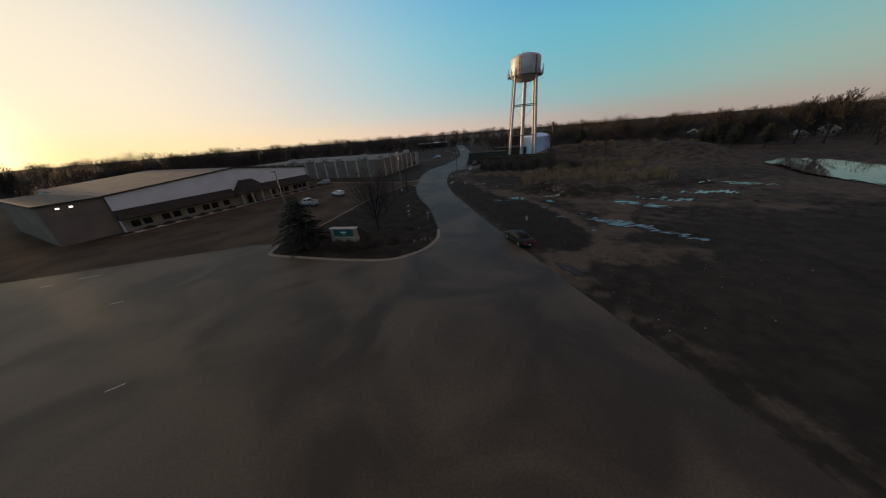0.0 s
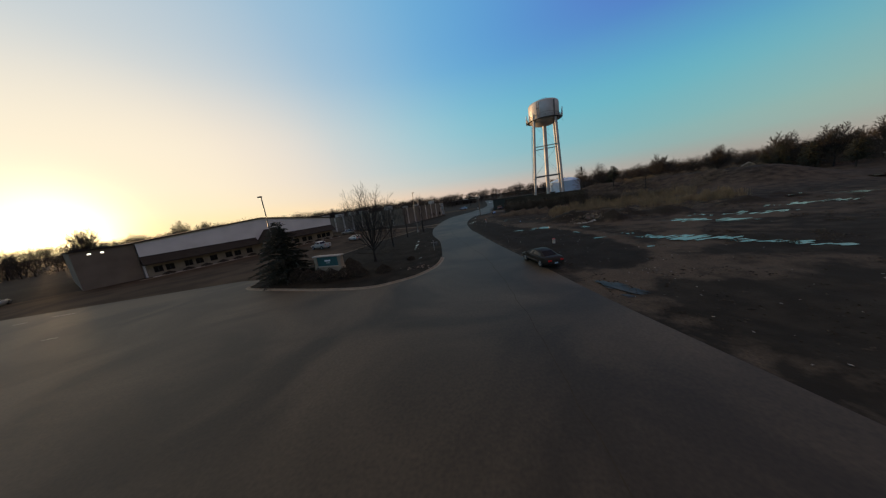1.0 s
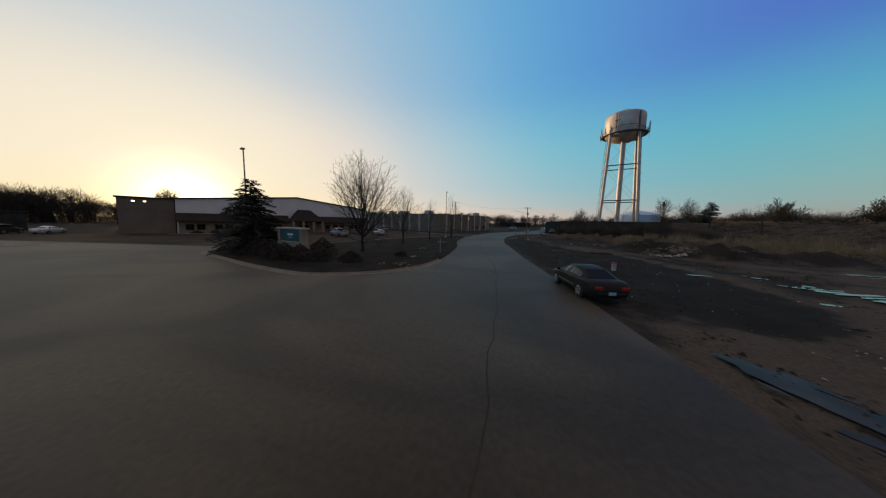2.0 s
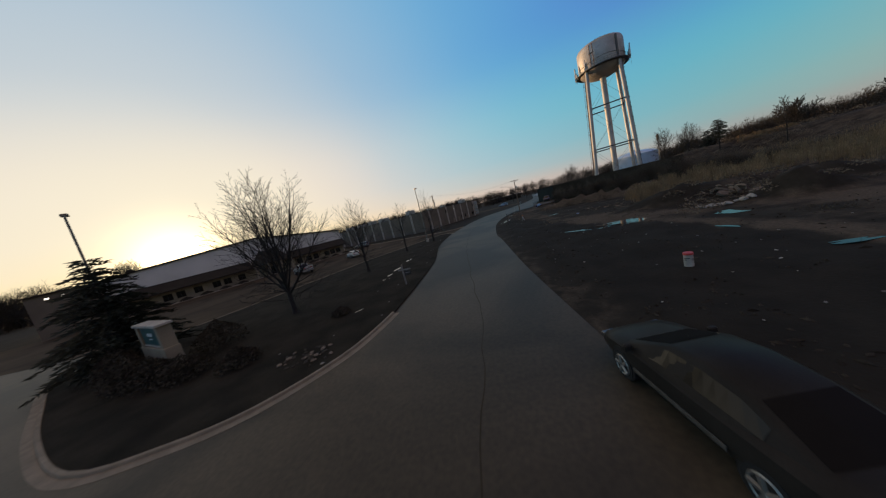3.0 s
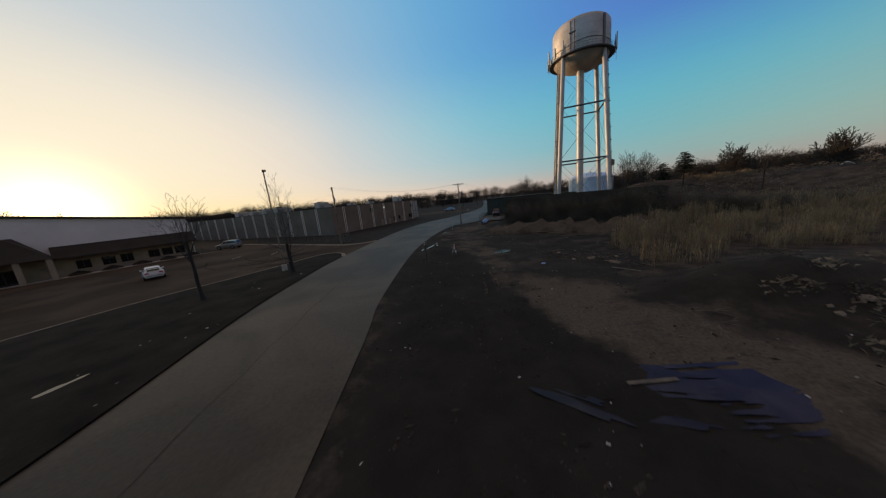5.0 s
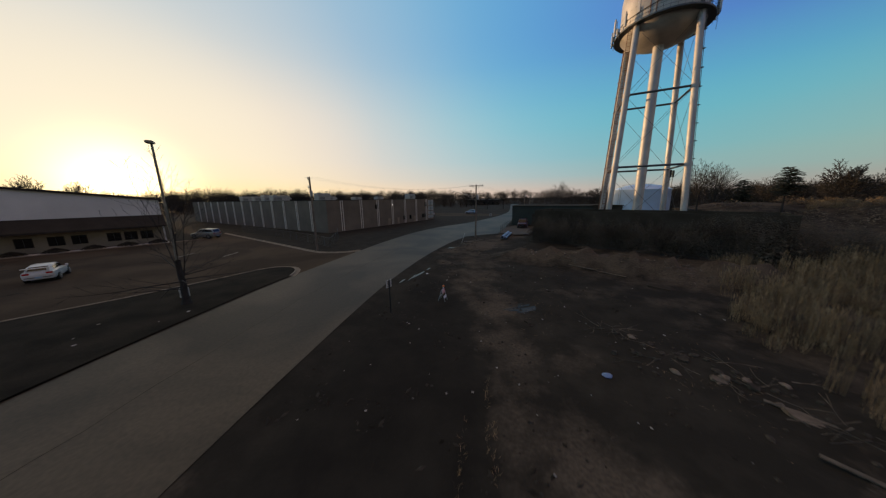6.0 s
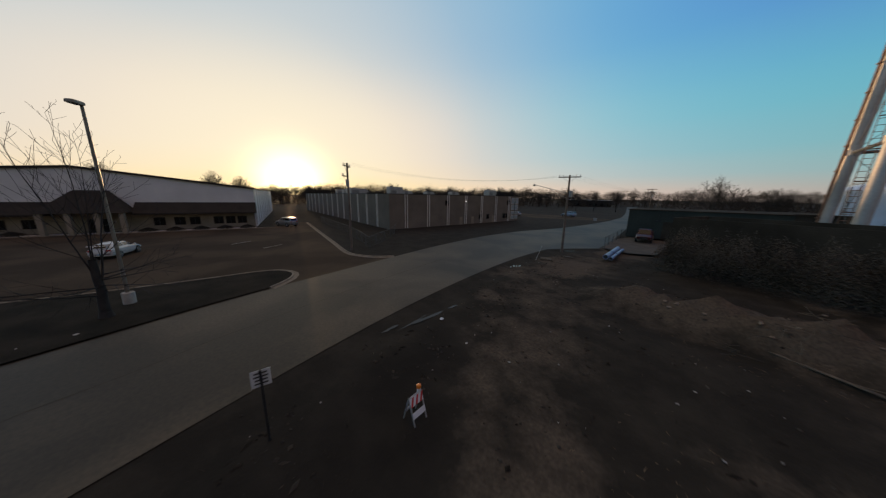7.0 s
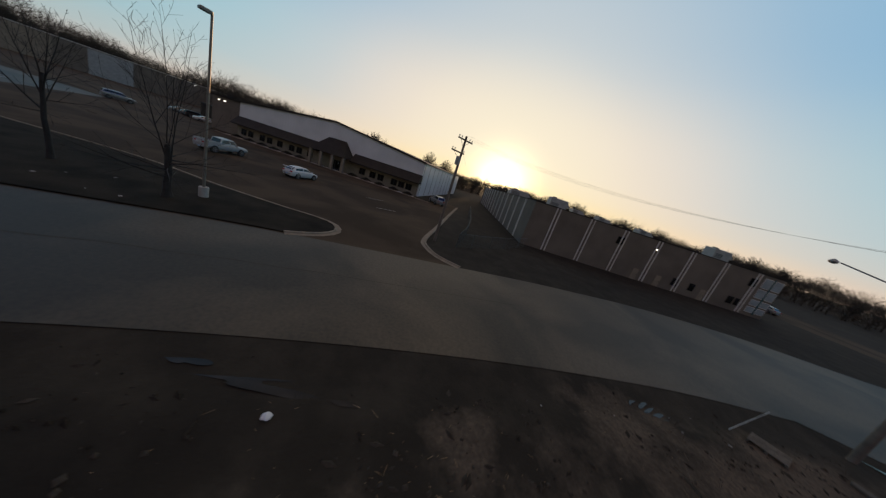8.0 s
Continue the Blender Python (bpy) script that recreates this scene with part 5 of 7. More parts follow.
def reeds():
    rng, sh = random.Random(31), Shape()
    for poly, count, hh in REEDS:
        xs, ys = [p[0] for p in poly], [p[1] for p in poly]
        n = 0
        while n < count:
            x, y = rng.uniform(min(xs), max(xs)), rng.uniform(min(ys), max(ys))
            if not inside(x, y, poly) or noise.noise(Vector((x * 0.3, y * 0.3, 9))) + 0.5 * noise.noise(Vector((x * 0.9, y * 0.9, 2))) < 0.0:
                n += 0.25
                continue
            n += 1
            z = height(x, y) - 0.05
            grow = max(0.3, min(1.15, 0.75 + 0.9 * noise.noise(Vector((x * 0.22, y * 0.22, 3))) + 0.5 * noise.noise(Vector((x * 0.8, y * 0.8, 6)))))
            for b in range(11):
                h = hh * grow * rng.uniform(0.4, 1.0)
                bx, by = x + rng.uniform(-0.25, 0.25), y + rng.uniform(-0.25, 0.25)
                tx, ty, a = bx + rng.uniform(-0.16, 0.16), by + rng.uniform(-0.16, 0.16), rng.uniform(0, 3.14)
                dx, dy = math.cos(a) * 0.008, math.sin(a) * 0.008
                sh.add([(bx - dx, by - dy, z), (bx + dx, by + dy, z), (tx + dx, ty + dy, z + h), (tx - dx, ty - dy, z + h)], [(0, 1, 2, 3)])
                if b % 2 == 0:
                    sh.add([(tx, ty, z + h - 0.05), (tx + dx * 4.0, ty + dy * 4.0, z + h + 0.12), (tx + (tx - bx) * 0.4, ty + (ty - by) * 0.4, z + h + 0.42), (tx - dx * 4.0, ty - dy * 4.0, z + h + 0.14)], [(0, 1, 2, 3)])
    single("reeds", sh, M_REED, "dry straw-coloured reeds on the waste ground", "reeds", "stuff", fix=False)


reeds()


def tufts():
    """Low dead weeds over the waste ground and the verges."""
    rng, sh = random.Random(12), Shape()
    n = 0
    while n < 3200:
        y = rng.uniform(15, 135)
        x = lane_x(y, EAST_EDGE) + 1.2 + abs(rng.gauss(0, 1)) * 22
        if noise.noise(Vector((x * 0.18, y * 0.18, 4))) < -0.02 or min(near_line(x, y, t) for t in TRACKS) < 2.0:
            n += 0.2
            continue
        n += 1
        z, r = height(x, y), rng.uniform(0.08, 0.28)
        for b in range(4):
            a = rng.uniform(0, 6.28)
            d = Vector((math.cos(a), math.sin(a), 0))
            s = Vector((-d.y, d.x, 0)) * 0.007
            p = Vector((x, y, z - 0.02)) + d * r * 0.3
            sh.add([p - s, p + s, p + d * r + Vector((0, 0, r * rng.uniform(0.4, 1.6)))], [(0, 1, 2)])
    single("weeds", sh, M_WEED, "low dead weeds on dark soil", "weeds", "stuff", fix=False)


tufts()


def thicket():
    rng, sh = random.Random(15), Shape()
    for i in range(260):
        x, y = rng.uniform(40, 120), rng.uniform(112, 168)
        if y < 112 + (x - 40) * 0.25:
            continue
        clump(sh, (x, y, height(x, y) - 0.1), rng.uniform(1.5, 3.2), rng.uniform(1.0, 2.6), 90, rng, 0.4)
    for i in range(60):
        x, y = rng.uniform(24, 60), rng.uniform(72, 84)
        clump(sh, (x, y, height(x, y) - 0.1), rng.uniform(0.8, 1.8), rng.uniform(0.4, 1.0), 50, rng, 0.3)
    for i in range(150):
        k = rng.random()
        x, y = 44 + 34 * k + rng.uniform(-2, 2), 121 + 3 * k + rng.uniform(-3, 4)
        clump(sh, (x, y, height(x, y) - 0.1), rng.uniform(1.6, 2.8), rng.uniform(2.4, 4.4) * (1 - 0.35 * k), 130, rng, 0.32)
    scrub = Shape()
    for i in range(420):
        x, y = rng.uniform(27, 84), rng.uniform(34, 86)
        if noise.noise(Vector((x * 0.12, y * 0.12, 17))) < 0.02 or min(near_line(x, y, q) for q in TRACKS) < 3.0:
            continue
        clump(scrub, (x, y, height(x, y) - 0.08), rng.uniform(0.4, 1.5), rng.uniform(0.2, 0.75), 70, rng, 0.17)
    single("scrub", scrub, M_SHRUB, "low dark scrub between the puddles", "scrub", "stuff", fix=False)
    hedge = Shape()
    for i in range(300):
        s = rng.uniform(-0.2, 50.0)
        x, y = 16.0 + s * math.cos(radians(-28.5)) + rng.uniform(-0.6, 0.6), 135.6 + s * math.sin(radians(-28.5)) * (1 if s < 33 else 0.9) - rng.uniform(0.6, 2.2)
        if s < 22:
            tall = rng.uniform(4.0, 5.9)
        else:
            y += rng.uniform(0, 4.0) * smooth01(31, 36, s)
            tall = rng.uniform(4.8, 5.6 + 1.9 * smooth01(22, 27, s)) * (1 - max(0.0, s - 36) / 30)
        clump(hedge, (x, y, height(x, y) - 0.1), rng.uniform(1.2, 2.2), tall, 760, rng, 0.11)
    single("hedge", hedge, M_HEDGE, "dense dark brush growing against the shed", "brush", "stuff", fix=False)
    single("brushwood", sh, M_BRUSH, "dark leafless brush beyond the reeds", "brush", "stuff", fix=False)


thicket()


# ---- water, stones and litter on the waste ground ----
def puddle(x, y, a, b, ang, seed, material=M_WATER, label="shallow puddle reflecting the sky", name="puddle", z=None, cell=0.09, broken=0.0, ragged=0.22, rib=0.0, pitch=5.0):
    """Standing water with a ragged shore and ribs of mud lying along it."""
    cr, sr = math.cos(radians(rib)), math.sin(radians(rib))
    nu, nv = int(3.2 * a / cell) + 2, int(3.2 * b / (cell * 0.6)) + 2

    def wet(i, j):
        u, v = (i / nu * 2 - 1) * 1.6, (j / nv * 2 - 1) * 1.6
        k = 1 - u * u - v * v + 0.75 * noise.noise(Vector((u * 1.6, v * 1.3, seed * 3.7)))
        p, q = u * a * cr + v * b * sr, v * b * cr - u * a * sr
        k += (0.35 + 2.2 * broken) * noise.noise(Vector((p * 0.4, q * pitch, seed))) - 0.25 * broken
        return k + ragged * noise.noise(Vector((u * a * (3.0 - 3 * ragged), v * b * (7.0 - 8 * ragged), seed + 5)))

    grid = [[wet(i, j) for j in range(nv + 1)] for i in range(nu + 1)]
    cells, pieces = {}, []
    for i in range(nu):
        for j in range(nv):
            ring = [(i, j), (i + 1, j), (i + 1, j + 1), (i, j + 1)]
            pts = []
            for (pi, pj), (qi, qj) in zip(ring, ring[1:] + ring[:1]):
                p, q = grid[pi][pj], grid[qi][qj]
                if p > 0:
                    pts.append((pi, pj))
                if (p > 0) != (q > 0):
                    f = p / (p - q)
                    pts.append((pi + (qi - pi) * f, pj + (qj - pj) * f))
            if len(pts) > 2:
                cells[(i, j)] = [((s / nu * 2 - 1) * 1.6 * a, (t / nv * 2 - 1) * 1.6 * b, 0.0) for s, t in pts]
    left = dict(cells)
    while left:
        stack, got = [next(iter(left))], []
        while stack:
            c = stack.pop()
            if c in left:
                got.append(left.pop(c))
                stack += [(c[0] + 1, c[1]), (c[0] - 1, c[1]), (c[0], c[1] + 1), (c[0], c[1] - 1)]
        if len(got) > 12:
            pieces.append(got)
    zz = height(x, y) if z is None else z
    for got in pieces:
        sh, seen = Shape(), {}
        for pts in got:
            face = []
            for p in pts:
                key = (round(p[0], 4), round(p[1], 4))
                if key not in seen:
                    seen[key] = len(sh.v)
                    sh.v.append(p)
                if seen[key] not in face:
                    face.append(seen[key])
            if len(face) > 2:
                sh.f.append(tuple(face))
        single(name, sh, material, label, name, m=pose(x, y, zz + (0.035 if z is not None else 0.02), 0, 0, ang), group="puddles on the waste ground")


rp = random.Random(8)
puddle(16.3, 32.9, 1.9, 0.75, -62, 2.6, M_POOL, "dark blue puddle beside the dirt track", broken=0.3, ragged=0.5)
puddle(16.2, 31.2, 0.7, 0.4, -40, 4.1, M_POOL, "dark blue puddle beside the dirt track", broken=0.6, ragged=0.5)
for x, y, a, b, ang, broken in ((24.4, 55.6, 1.4, 0.3, 5, 0.5), (19.6, 74.0, 2.2, 1.7, 6, 0.35), (16.6, 74.4, 1.9, 1.0, -4, 0.6), (13.4, 72.9, 1.6, 0.35, -30, 0.9), (16.2, 72.2, 1.4, 0.3, -12, 0.9),
                                (26.8, 69.0, 1.6, 1.0, -12, 0.2), (23.2, 62.6, 1.5, 0.2, -62, 0.7)):
    puddle(x, y, a, b, ang, rp.random() * 9, broken=broken)
for x0, y0, x1, y1, b, broken in ((28.6, 54.6, 30.4, 51.0, 1.2, 0.5), (29.8, 51.0, 36.0, 47.4, 1.7, 0.5), (34.2, 48.6, 38.4, 43.6, 1.5, 0.6), (36.4, 44.0, 40.0, 39.6, 0.9, 0.8), (25.6, 46.8, 27.2, 46.2, 0.3, 0.5), (28.2, 57.4, 29.6, 56.0, 0.3, 0.5),
                                  (40.4, 65.0, 46.9, 56.4, 1.6, 0.5), (46.8, 67.4, 55.6, 62.0, 1.9, 0.4), (58.0, 69.6, 70.0, 66.0, 1.6, 0.8), (73.0, 79.2, 81.4, 71.4, 1.4, 0.8), (66.0, 76.0, 73.0, 76.6, 0.9, 0.7)):
    puddle((x0 + x1) / 2, (y0 + y1) / 2, math.hypot(x1 - x0, y1 - y0) / 2, b, math.degrees(math.atan2(y1 - y0, x1 - x0)), rp.random() * 9, M_MELT, "ribbed shallow meltwater in muddy ruts", cell=0.12, broken=broken + 0.25, ragged=0.3, rib=48, pitch=1.9)
for x, y, a, b in ((0.5, 104.8, 1.7, 0.42), (1.25, 106.8, 1.9, 0.16), (0.15, 103.4, 0.9, 0.2), (1.6, 108.6, 0.5, 0.12)):
    puddle(x, y, a, b, 78, rp.random() * 9, M_WATER, "strip of meltwater along the road edge", broken=0.35)
puddle(4.4, 137.6, 1.0, 0.2, 40, 3.3, M_WATER, "sliver of standing water in muddy ruts")
for x, y, a, b, ang in ((-11.7, 72.5, 0.9, 0.2, 85), (-10.7, 67.0, 1.0, 0.24, 82), (-10.15, 64.0, 0.6, 0.18, 80), (-9.8, 61.9, 0.3, 0.12, 80), (-6.4, 52.6, 0.4, 0.12, 60)):
    puddle(x, y, a, b, ang, rp.random() * 9, M_WATER, "narrow strip of meltwater on the verge", "puddle", 0.1, 0.05, ragged=0.3)
puddle(117, 78.5, 35, 11.5, 73.5, 2.2, M_POND, "still pond edged by dark woods", "pond", -0.45, 0.8)


def stone(rng, r):
    sh = Shape()
    bm = bmesh.new()
    bmesh.ops.create_icosphere(bm, subdivisions=2, radius=1.0)
    o = rng.uniform(0, 50)
    sx, sy, sz = r * rng.uniform(0.8, 1.5), r * rng.uniform(0.7, 1.1), r * rng.uniform(0.45, 0.8)
    bm.verts.index_update()
    for v in bm.verts:
        k = 1 + 0.5 * noise.noise(v.co * 1.3 + Vector((o, 0, 0)))
        sh.v.append((v.co.x * sx * k, v.co.y * sy * k, max(-0.35, v.co.z * k) * sz))
    for f in bm.faces:
        sh.f.append(tuple(v.index for v in f.verts))
    bm.free()
    return sh


rs = random.Random(61)
stones = [mesh("boulder", stone(rs, 1.0), M_ROCK) for k in range(7)]


dull_stones = [mesh("rubble_stone", stone(rs, 1.0), M_DULLROCK) for k in range(4)]
white_stones = [mesh("boulder", stone(rs, 1.0), M_PALEROCK) for k in range(4)]


def put_stone(x, y, r, name="boulder", label="pale limestone boulder on dark soil", z=None, kinds=stones):
    ob = new(name, kinds[rs.randrange(len(kinds))])
    ob.matrix_basis = pose(x, y, (height(x, y) if z is None else z) + 0.2 * r, 0, 0, rs.uniform(0, 360)) @ Matrix.Diagonal((r, r, r, 1))
    tagged(ob, label, "rock", "rubble stones")


for i in range(8):
    put_stone(26.0 + i * 0.54 + rs.uniform(-0.1, 0.1), 73.6 - i * 0.19 + rs.uniform(-0.15, 0.15), rs.uniform(0.26, 0.46), kinds=white_stones)
for i in range(7):
    put_stone(30.2 + rs.uniform(0, 2.4), 77.4 + rs.uniform(0, 3.4), rs.uniform(0.2, 0.4), "rubble_stone", "broken stone slab in a rubble heap")
for i in range(12):
    put_stone(rs.uniform(24, 33), rs.uniform(75, 81), rs.uniform(0.12, 0.3), "rubble_stone", "broken stone in a rubble heap")
for x, y, w, d, tx, ty, a in ((30.6, 78.0, 0.9, 0.6, 38, 10, 20), (31.8, 77.6, 0.7, 0.8, 62, -8, 65), (32.6, 78.4, 0.5, 0.7, 55, 20, 110), (31.0, 79.4, 0.8, 0.6, 24, -16, 150), (31.4, 73.9, 0.9, 0.6, 8, -5, 12)):
    sl = Shape().prism([(w * math.cos(k) * rs.uniform(0.75, 1.1), d * math.sin(k) * rs.uniform(0.75, 1.1)) for k in (0.2, 1.1, 1.9, 2.9, 3.9, 4.6, 5.6)], -0.12, 0.14)
    single("stone_slab", sl, M_ROCK, "tilted broken limestone slab in a rubble heap", "rock", m=pose(x, y, height(x, y) + 0.35 * d * math.sin(radians(tx)) + 0.08, tx, ty, a), group="rubble stones")
for i in range(36):
    put_stone(rs.uniform(17, 31), rs.uniform(84, 95), rs.uniform(0.05, 0.14), "rubble_stone", "small muddy stone scattered by the reeds", kinds=dull_stones)
for i in range(40):
    k = rs.random()
    put_stone(19.2 + 4.6 * k + rs.uniform(-1.6, 1.6), 95.6 - 3.6 * k + rs.uniform(-0.9, 1.2), rs.uniform(0.07, 0.2), "rubble_stone", "flat muddy stone in a strip before the reeds", kinds=dull_stones if i % 4 else stones)
for x, y, w, d, tx, ty, a, pale in ((19.7, 95.9, 0.24, 0.18, 18, 5, 30, 0), (20.7, 94.6, 0.30, 0.2, 24, -8, -20, 0), (21.2, 93.0, 0.36, 0.2, 20, 16, -35, 1), (22.4, 92.7, 0.22, 0.26, 30, -6, 50, 0), (22.9, 91.2, 0.55, 0.26, 14, 9, -40, 1), (24.6, 89.9, 0.34, 0.16, 17, 4, -48, 0), (18.3, 96.9, 0.18, 0.14, 5, 9, 10, 0), (17.3, 94.3, 0.18, 0.13, 5, 9, 70, 0)):
    sl = Shape().prism([(w * math.cos(k) * rs.uniform(0.6, 1.15), d * math.sin(k) * rs.uniform(0.6, 1.15)) for k in (0.2, 1.1, 1.9, 2.9, 3.9, 4.6, 5.6)], -0.1, 0.09)
    single("stone_slab", sl, M_ROCK if pale else M_DULLROCK, "flat broken slab among dead branches before the reeds", "rock", m=pose(x, y, height(x, y) + 0.06, tx, ty, a), group="rubble stones")
for i in range(64):
    a, r = rs.uniform(0, 6.28), rs.uniform(0, 1.6) 
    put_stone(-5.3 + 1.2 * r * math.cos(a), 46.2 + 0.8 * r * math.sin(a), rs.uniform(0.05, 0.15), "landscape_stone", "small grey stone in a round bed on the verge", 0.12, dull_stones if i % 3 else stones)
for i in range(44):
    t = rs.uniform(0, 1)
    put_stone(14 + 22 * t + rs.uniform(-1, 1), 118.4 - 8 * t + rs.uniform(-2.2, 1.5), rs.uniform(0.05, 0.14), "rubble_stone", "small stone on the dirt bank")


def scraps():
    """Loose bits of paper and plastic, joined."""
    rng, sh = random.Random(19), Shape()
    for i in range(300):
        y = rng.uniform(18, 128)
        x = lane_x(y, EAST_EDGE) + 1.5 + abs(rng.gauss(0, 1)) * 15
        s, a = rng.uniform(0.015, 0.07), rng.uniform(0, 6.28)
        m = pose(x, y, height(x, y) + 0.03, rng.uniform(-20, 20), rng.uniform(-20, 20), math.degrees(a))
        sh.box(-s, -s * rng.uniform(0.4, 1), 0, s, s * 0.6, 0.02, m)
    for i in range(26):
        y = rng.uniform(45, 100)
        x = lane_x(y, LEFT) - rng.uniform(0.8, 6)
        s = rng.uniform(0.03, 0.09)
        sh.box(-s, -s, 0, s, s, 0.02, pose(x, y, 0.13, 0, 0, rng.uniform(0, 90)))
    single("litter", sh, M_LITTER, "pale scraps of litter scattered on dark soil", "litter", "stuff")


scraps()


def clods():
    """Loose lumps of soil, bark and gravel over the waste ground, joined."""
    rng, sh = random.Random(91), Shape()
    n = 0
    while n < 9000:
        y = rng.uniform(20, 134)
        x = lane_x(y, EAST_EDGE) + 0.8 + abs(rng.gauss(0, 1)) * 13
        if noise.noise(Vector((x * 0.35, y * 0.35, 21))) < 0.05 and near_line(x, y, BERM) > 3.0:
            n += 0.3
            continue
        n += 1
        r = 0.02 + 0.09 * rng.random() ** 3
        z, a = height(x, y), rng.uniform(0, 3.14)
        ca, sa, ln = math.cos(a) * r, math.sin(a) * r, rng.choice((1.0, 1.3, 2.6))
        sh.add([(x + ca * ln, y + sa * ln, z), (x - sa, y + ca, z), (x - ca * ln, y - sa * ln, z), (x + sa, y - ca, z), (x, y, z + r * rng.uniform(0.5, 1.0))], [(0, 1, 4), (1, 2, 4), (2, 3, 4), (3, 0, 4)])
    single("clods", sh, M_CLOD, "loose lumps of soil and bark on waste ground", "soil", "stuff", fix=False)


clods()


def branch_pile(x, y, r, n, seed, label):
    rng, sh = random.Random(seed), Shape()
    for i in range(n):
        a, q = rng.uniform(0, 6.28), rng.uniform(0, 6.28)
        b = rng.uniform(0, r)
        p = Vector((x + b * math.cos(q), y + b * math.sin(q), 0))
        p.z = height(p.x, p.y) + rng.uniform(0.02, 0.25)
        d = Vector((math.cos(a), math.sin(a), rng.uniform(-0.05, 0.22)))
        limb(sh, p, d, rng.uniform(0.5, 1.1), rng.uniform(0.012, 0.03), 1, rng, 4, 26, 0.0)
    single("branch_pile", sh, M_TRASHWOOD, label, "branches", "stuff", fix=False)


branch_pile(17.9, 97.1, 1.2, 12, 3, "heap of broken pale branches on soil")
branch_pile(22.5, 92.5, 2.0, 12, 4, "tangle of broken branches beside reeds")
branch_pile(20.0, 114.6, 3.0, 26, 11, "loose sticks on the dirt bank")
branch_pile(29.0, 111.2, 3.0, 26, 12, "loose sticks on the dirt bank")
branch_pile(24.0, 114.0, 3.0, 26, 5, "loose branches on the dirt bank")
branch_pile(30.0, 77.0, 2.6, 24, 6, "broken timber among rubble")
branch_pile(20.5, 78.6, 1.8, 18, 7, "dead branches beside the dirt track")


# ---- vehicles ----
SEDAN = dict(L=2.55, wheels=(-1.43, 1.43), r=0.33, w=0.92,
             body=[(-2.60, 0.46, 0.70, 0.60), (-2.555, 0.36, 0.83, 0.76), (-2.44, 0.28, 0.93, 0.85), (-2.15, 0.26, 0.99, 0.91), (-1.5, 0.24, 0.98, 0.93), (-0.5, 0.22, 0.95, 0.94), (0.6, 0.22, 0.93, 0.94), (1.3, 0.23, 0.90, 0.93), (1.9, 0.25, 0.82, 0.90), (2.35, 0.28, 0.72, 0.82), (2.55, 0.38, 0.60, 0.66)],
             cab=[(-1.85, 0.90, 0.98, 0.80, 0.72), (-0.95, 0.89, 1.34, 0.87, 0.58), (-0.30, 0.88, 1.42, 0.88, 0.58), (0.35, 0.88, 1.37, 0.88, 0.57), (1.45, 0.85, 0.91, 0.84, 0.74)])
HATCH = dict(L=2.2, wheels=(-1.3, 1.3), r=0.32, w=0.88,
             body=[(-2.2, 0.45, 0.80, 0.70), (-2.1, 0.30, 0.95, 0.82), (-1.5, 0.25, 0.98, 0.88), (-0.3, 0.22, 0.95, 0.89), (0.9, 0.23, 0.92, 0.88), (1.6, 0.26, 0.82, 0.85), (2.05, 0.30, 0.70, 0.76), (2.2, 0.38, 0.58, 0.60)],
             cab=[(-2.0, 0.92, 1.0, 0.74, 0.62), (-1.5, 0.92, 1.34, 0.78, 0.58), (-0.5, 0.90, 1.42, 0.80, 0.58), (0.2, 0.90, 1.38, 0.80, 0.57), (1.1, 0.86, 0.92, 0.76, 0.64)])
WAGON = dict(L=2.35, wheels=(-1.4, 1.4), r=0.37, w=0.93,
             body=[(-2.35, 0.50, 0.95, 0.76), (-2.28, 0.36, 1.08, 0.88), (-1.5, 0.30, 1.10, 0.93), (0.0, 0.28, 1.08, 0.94), (1.1, 0.28, 1.06, 0.93), (1.9, 0.32, 0.98, 0.90), (2.25, 0.36, 0.85, 0.82), (2.35, 0.45, 0.70, 0.68)],
             cab=[(-2.3, 1.06, 1.12, 0.80, 0.72), (-2.05, 1.06, 1.68, 0.82, 0.66), (-0.5, 1.05, 1.76, 0.84, 0.67), (0.35, 1.04, 1.70, 0.84, 0.65), (1.2, 1.02, 1.08, 0.80, 0.70)])
TRUCK = dict(L=2.85, wheels=(-1.75, 1.75), r=0.40, w=0.98,
             body=[(-2.85, 0.62, 1.05, 0.90), (-2.8, 0.50, 1.12, 0.95), (-1.0, 0.48, 1.14, 0.97), (-0.9, 0.42, 1.16, 0.98), (0.9, 0.42, 1.16, 0.98), (1.6, 0.44, 1.14, 0.97), (2.5, 0.48, 1.06, 0.93), (2.85, 0.55, 0.90, 0.84)],
             cab=[(-0.95, 1.12, 1.2, 0.88, 0.82), (-0.75, 1.12, 1.78, 0.90, 0.72), (0.2, 1.12, 1.86, 0.90, 0.72), (0.75, 1.12, 1.80, 0.90, 0.70), (1.5, 1.10, 1.16, 0.86, 0.76)])


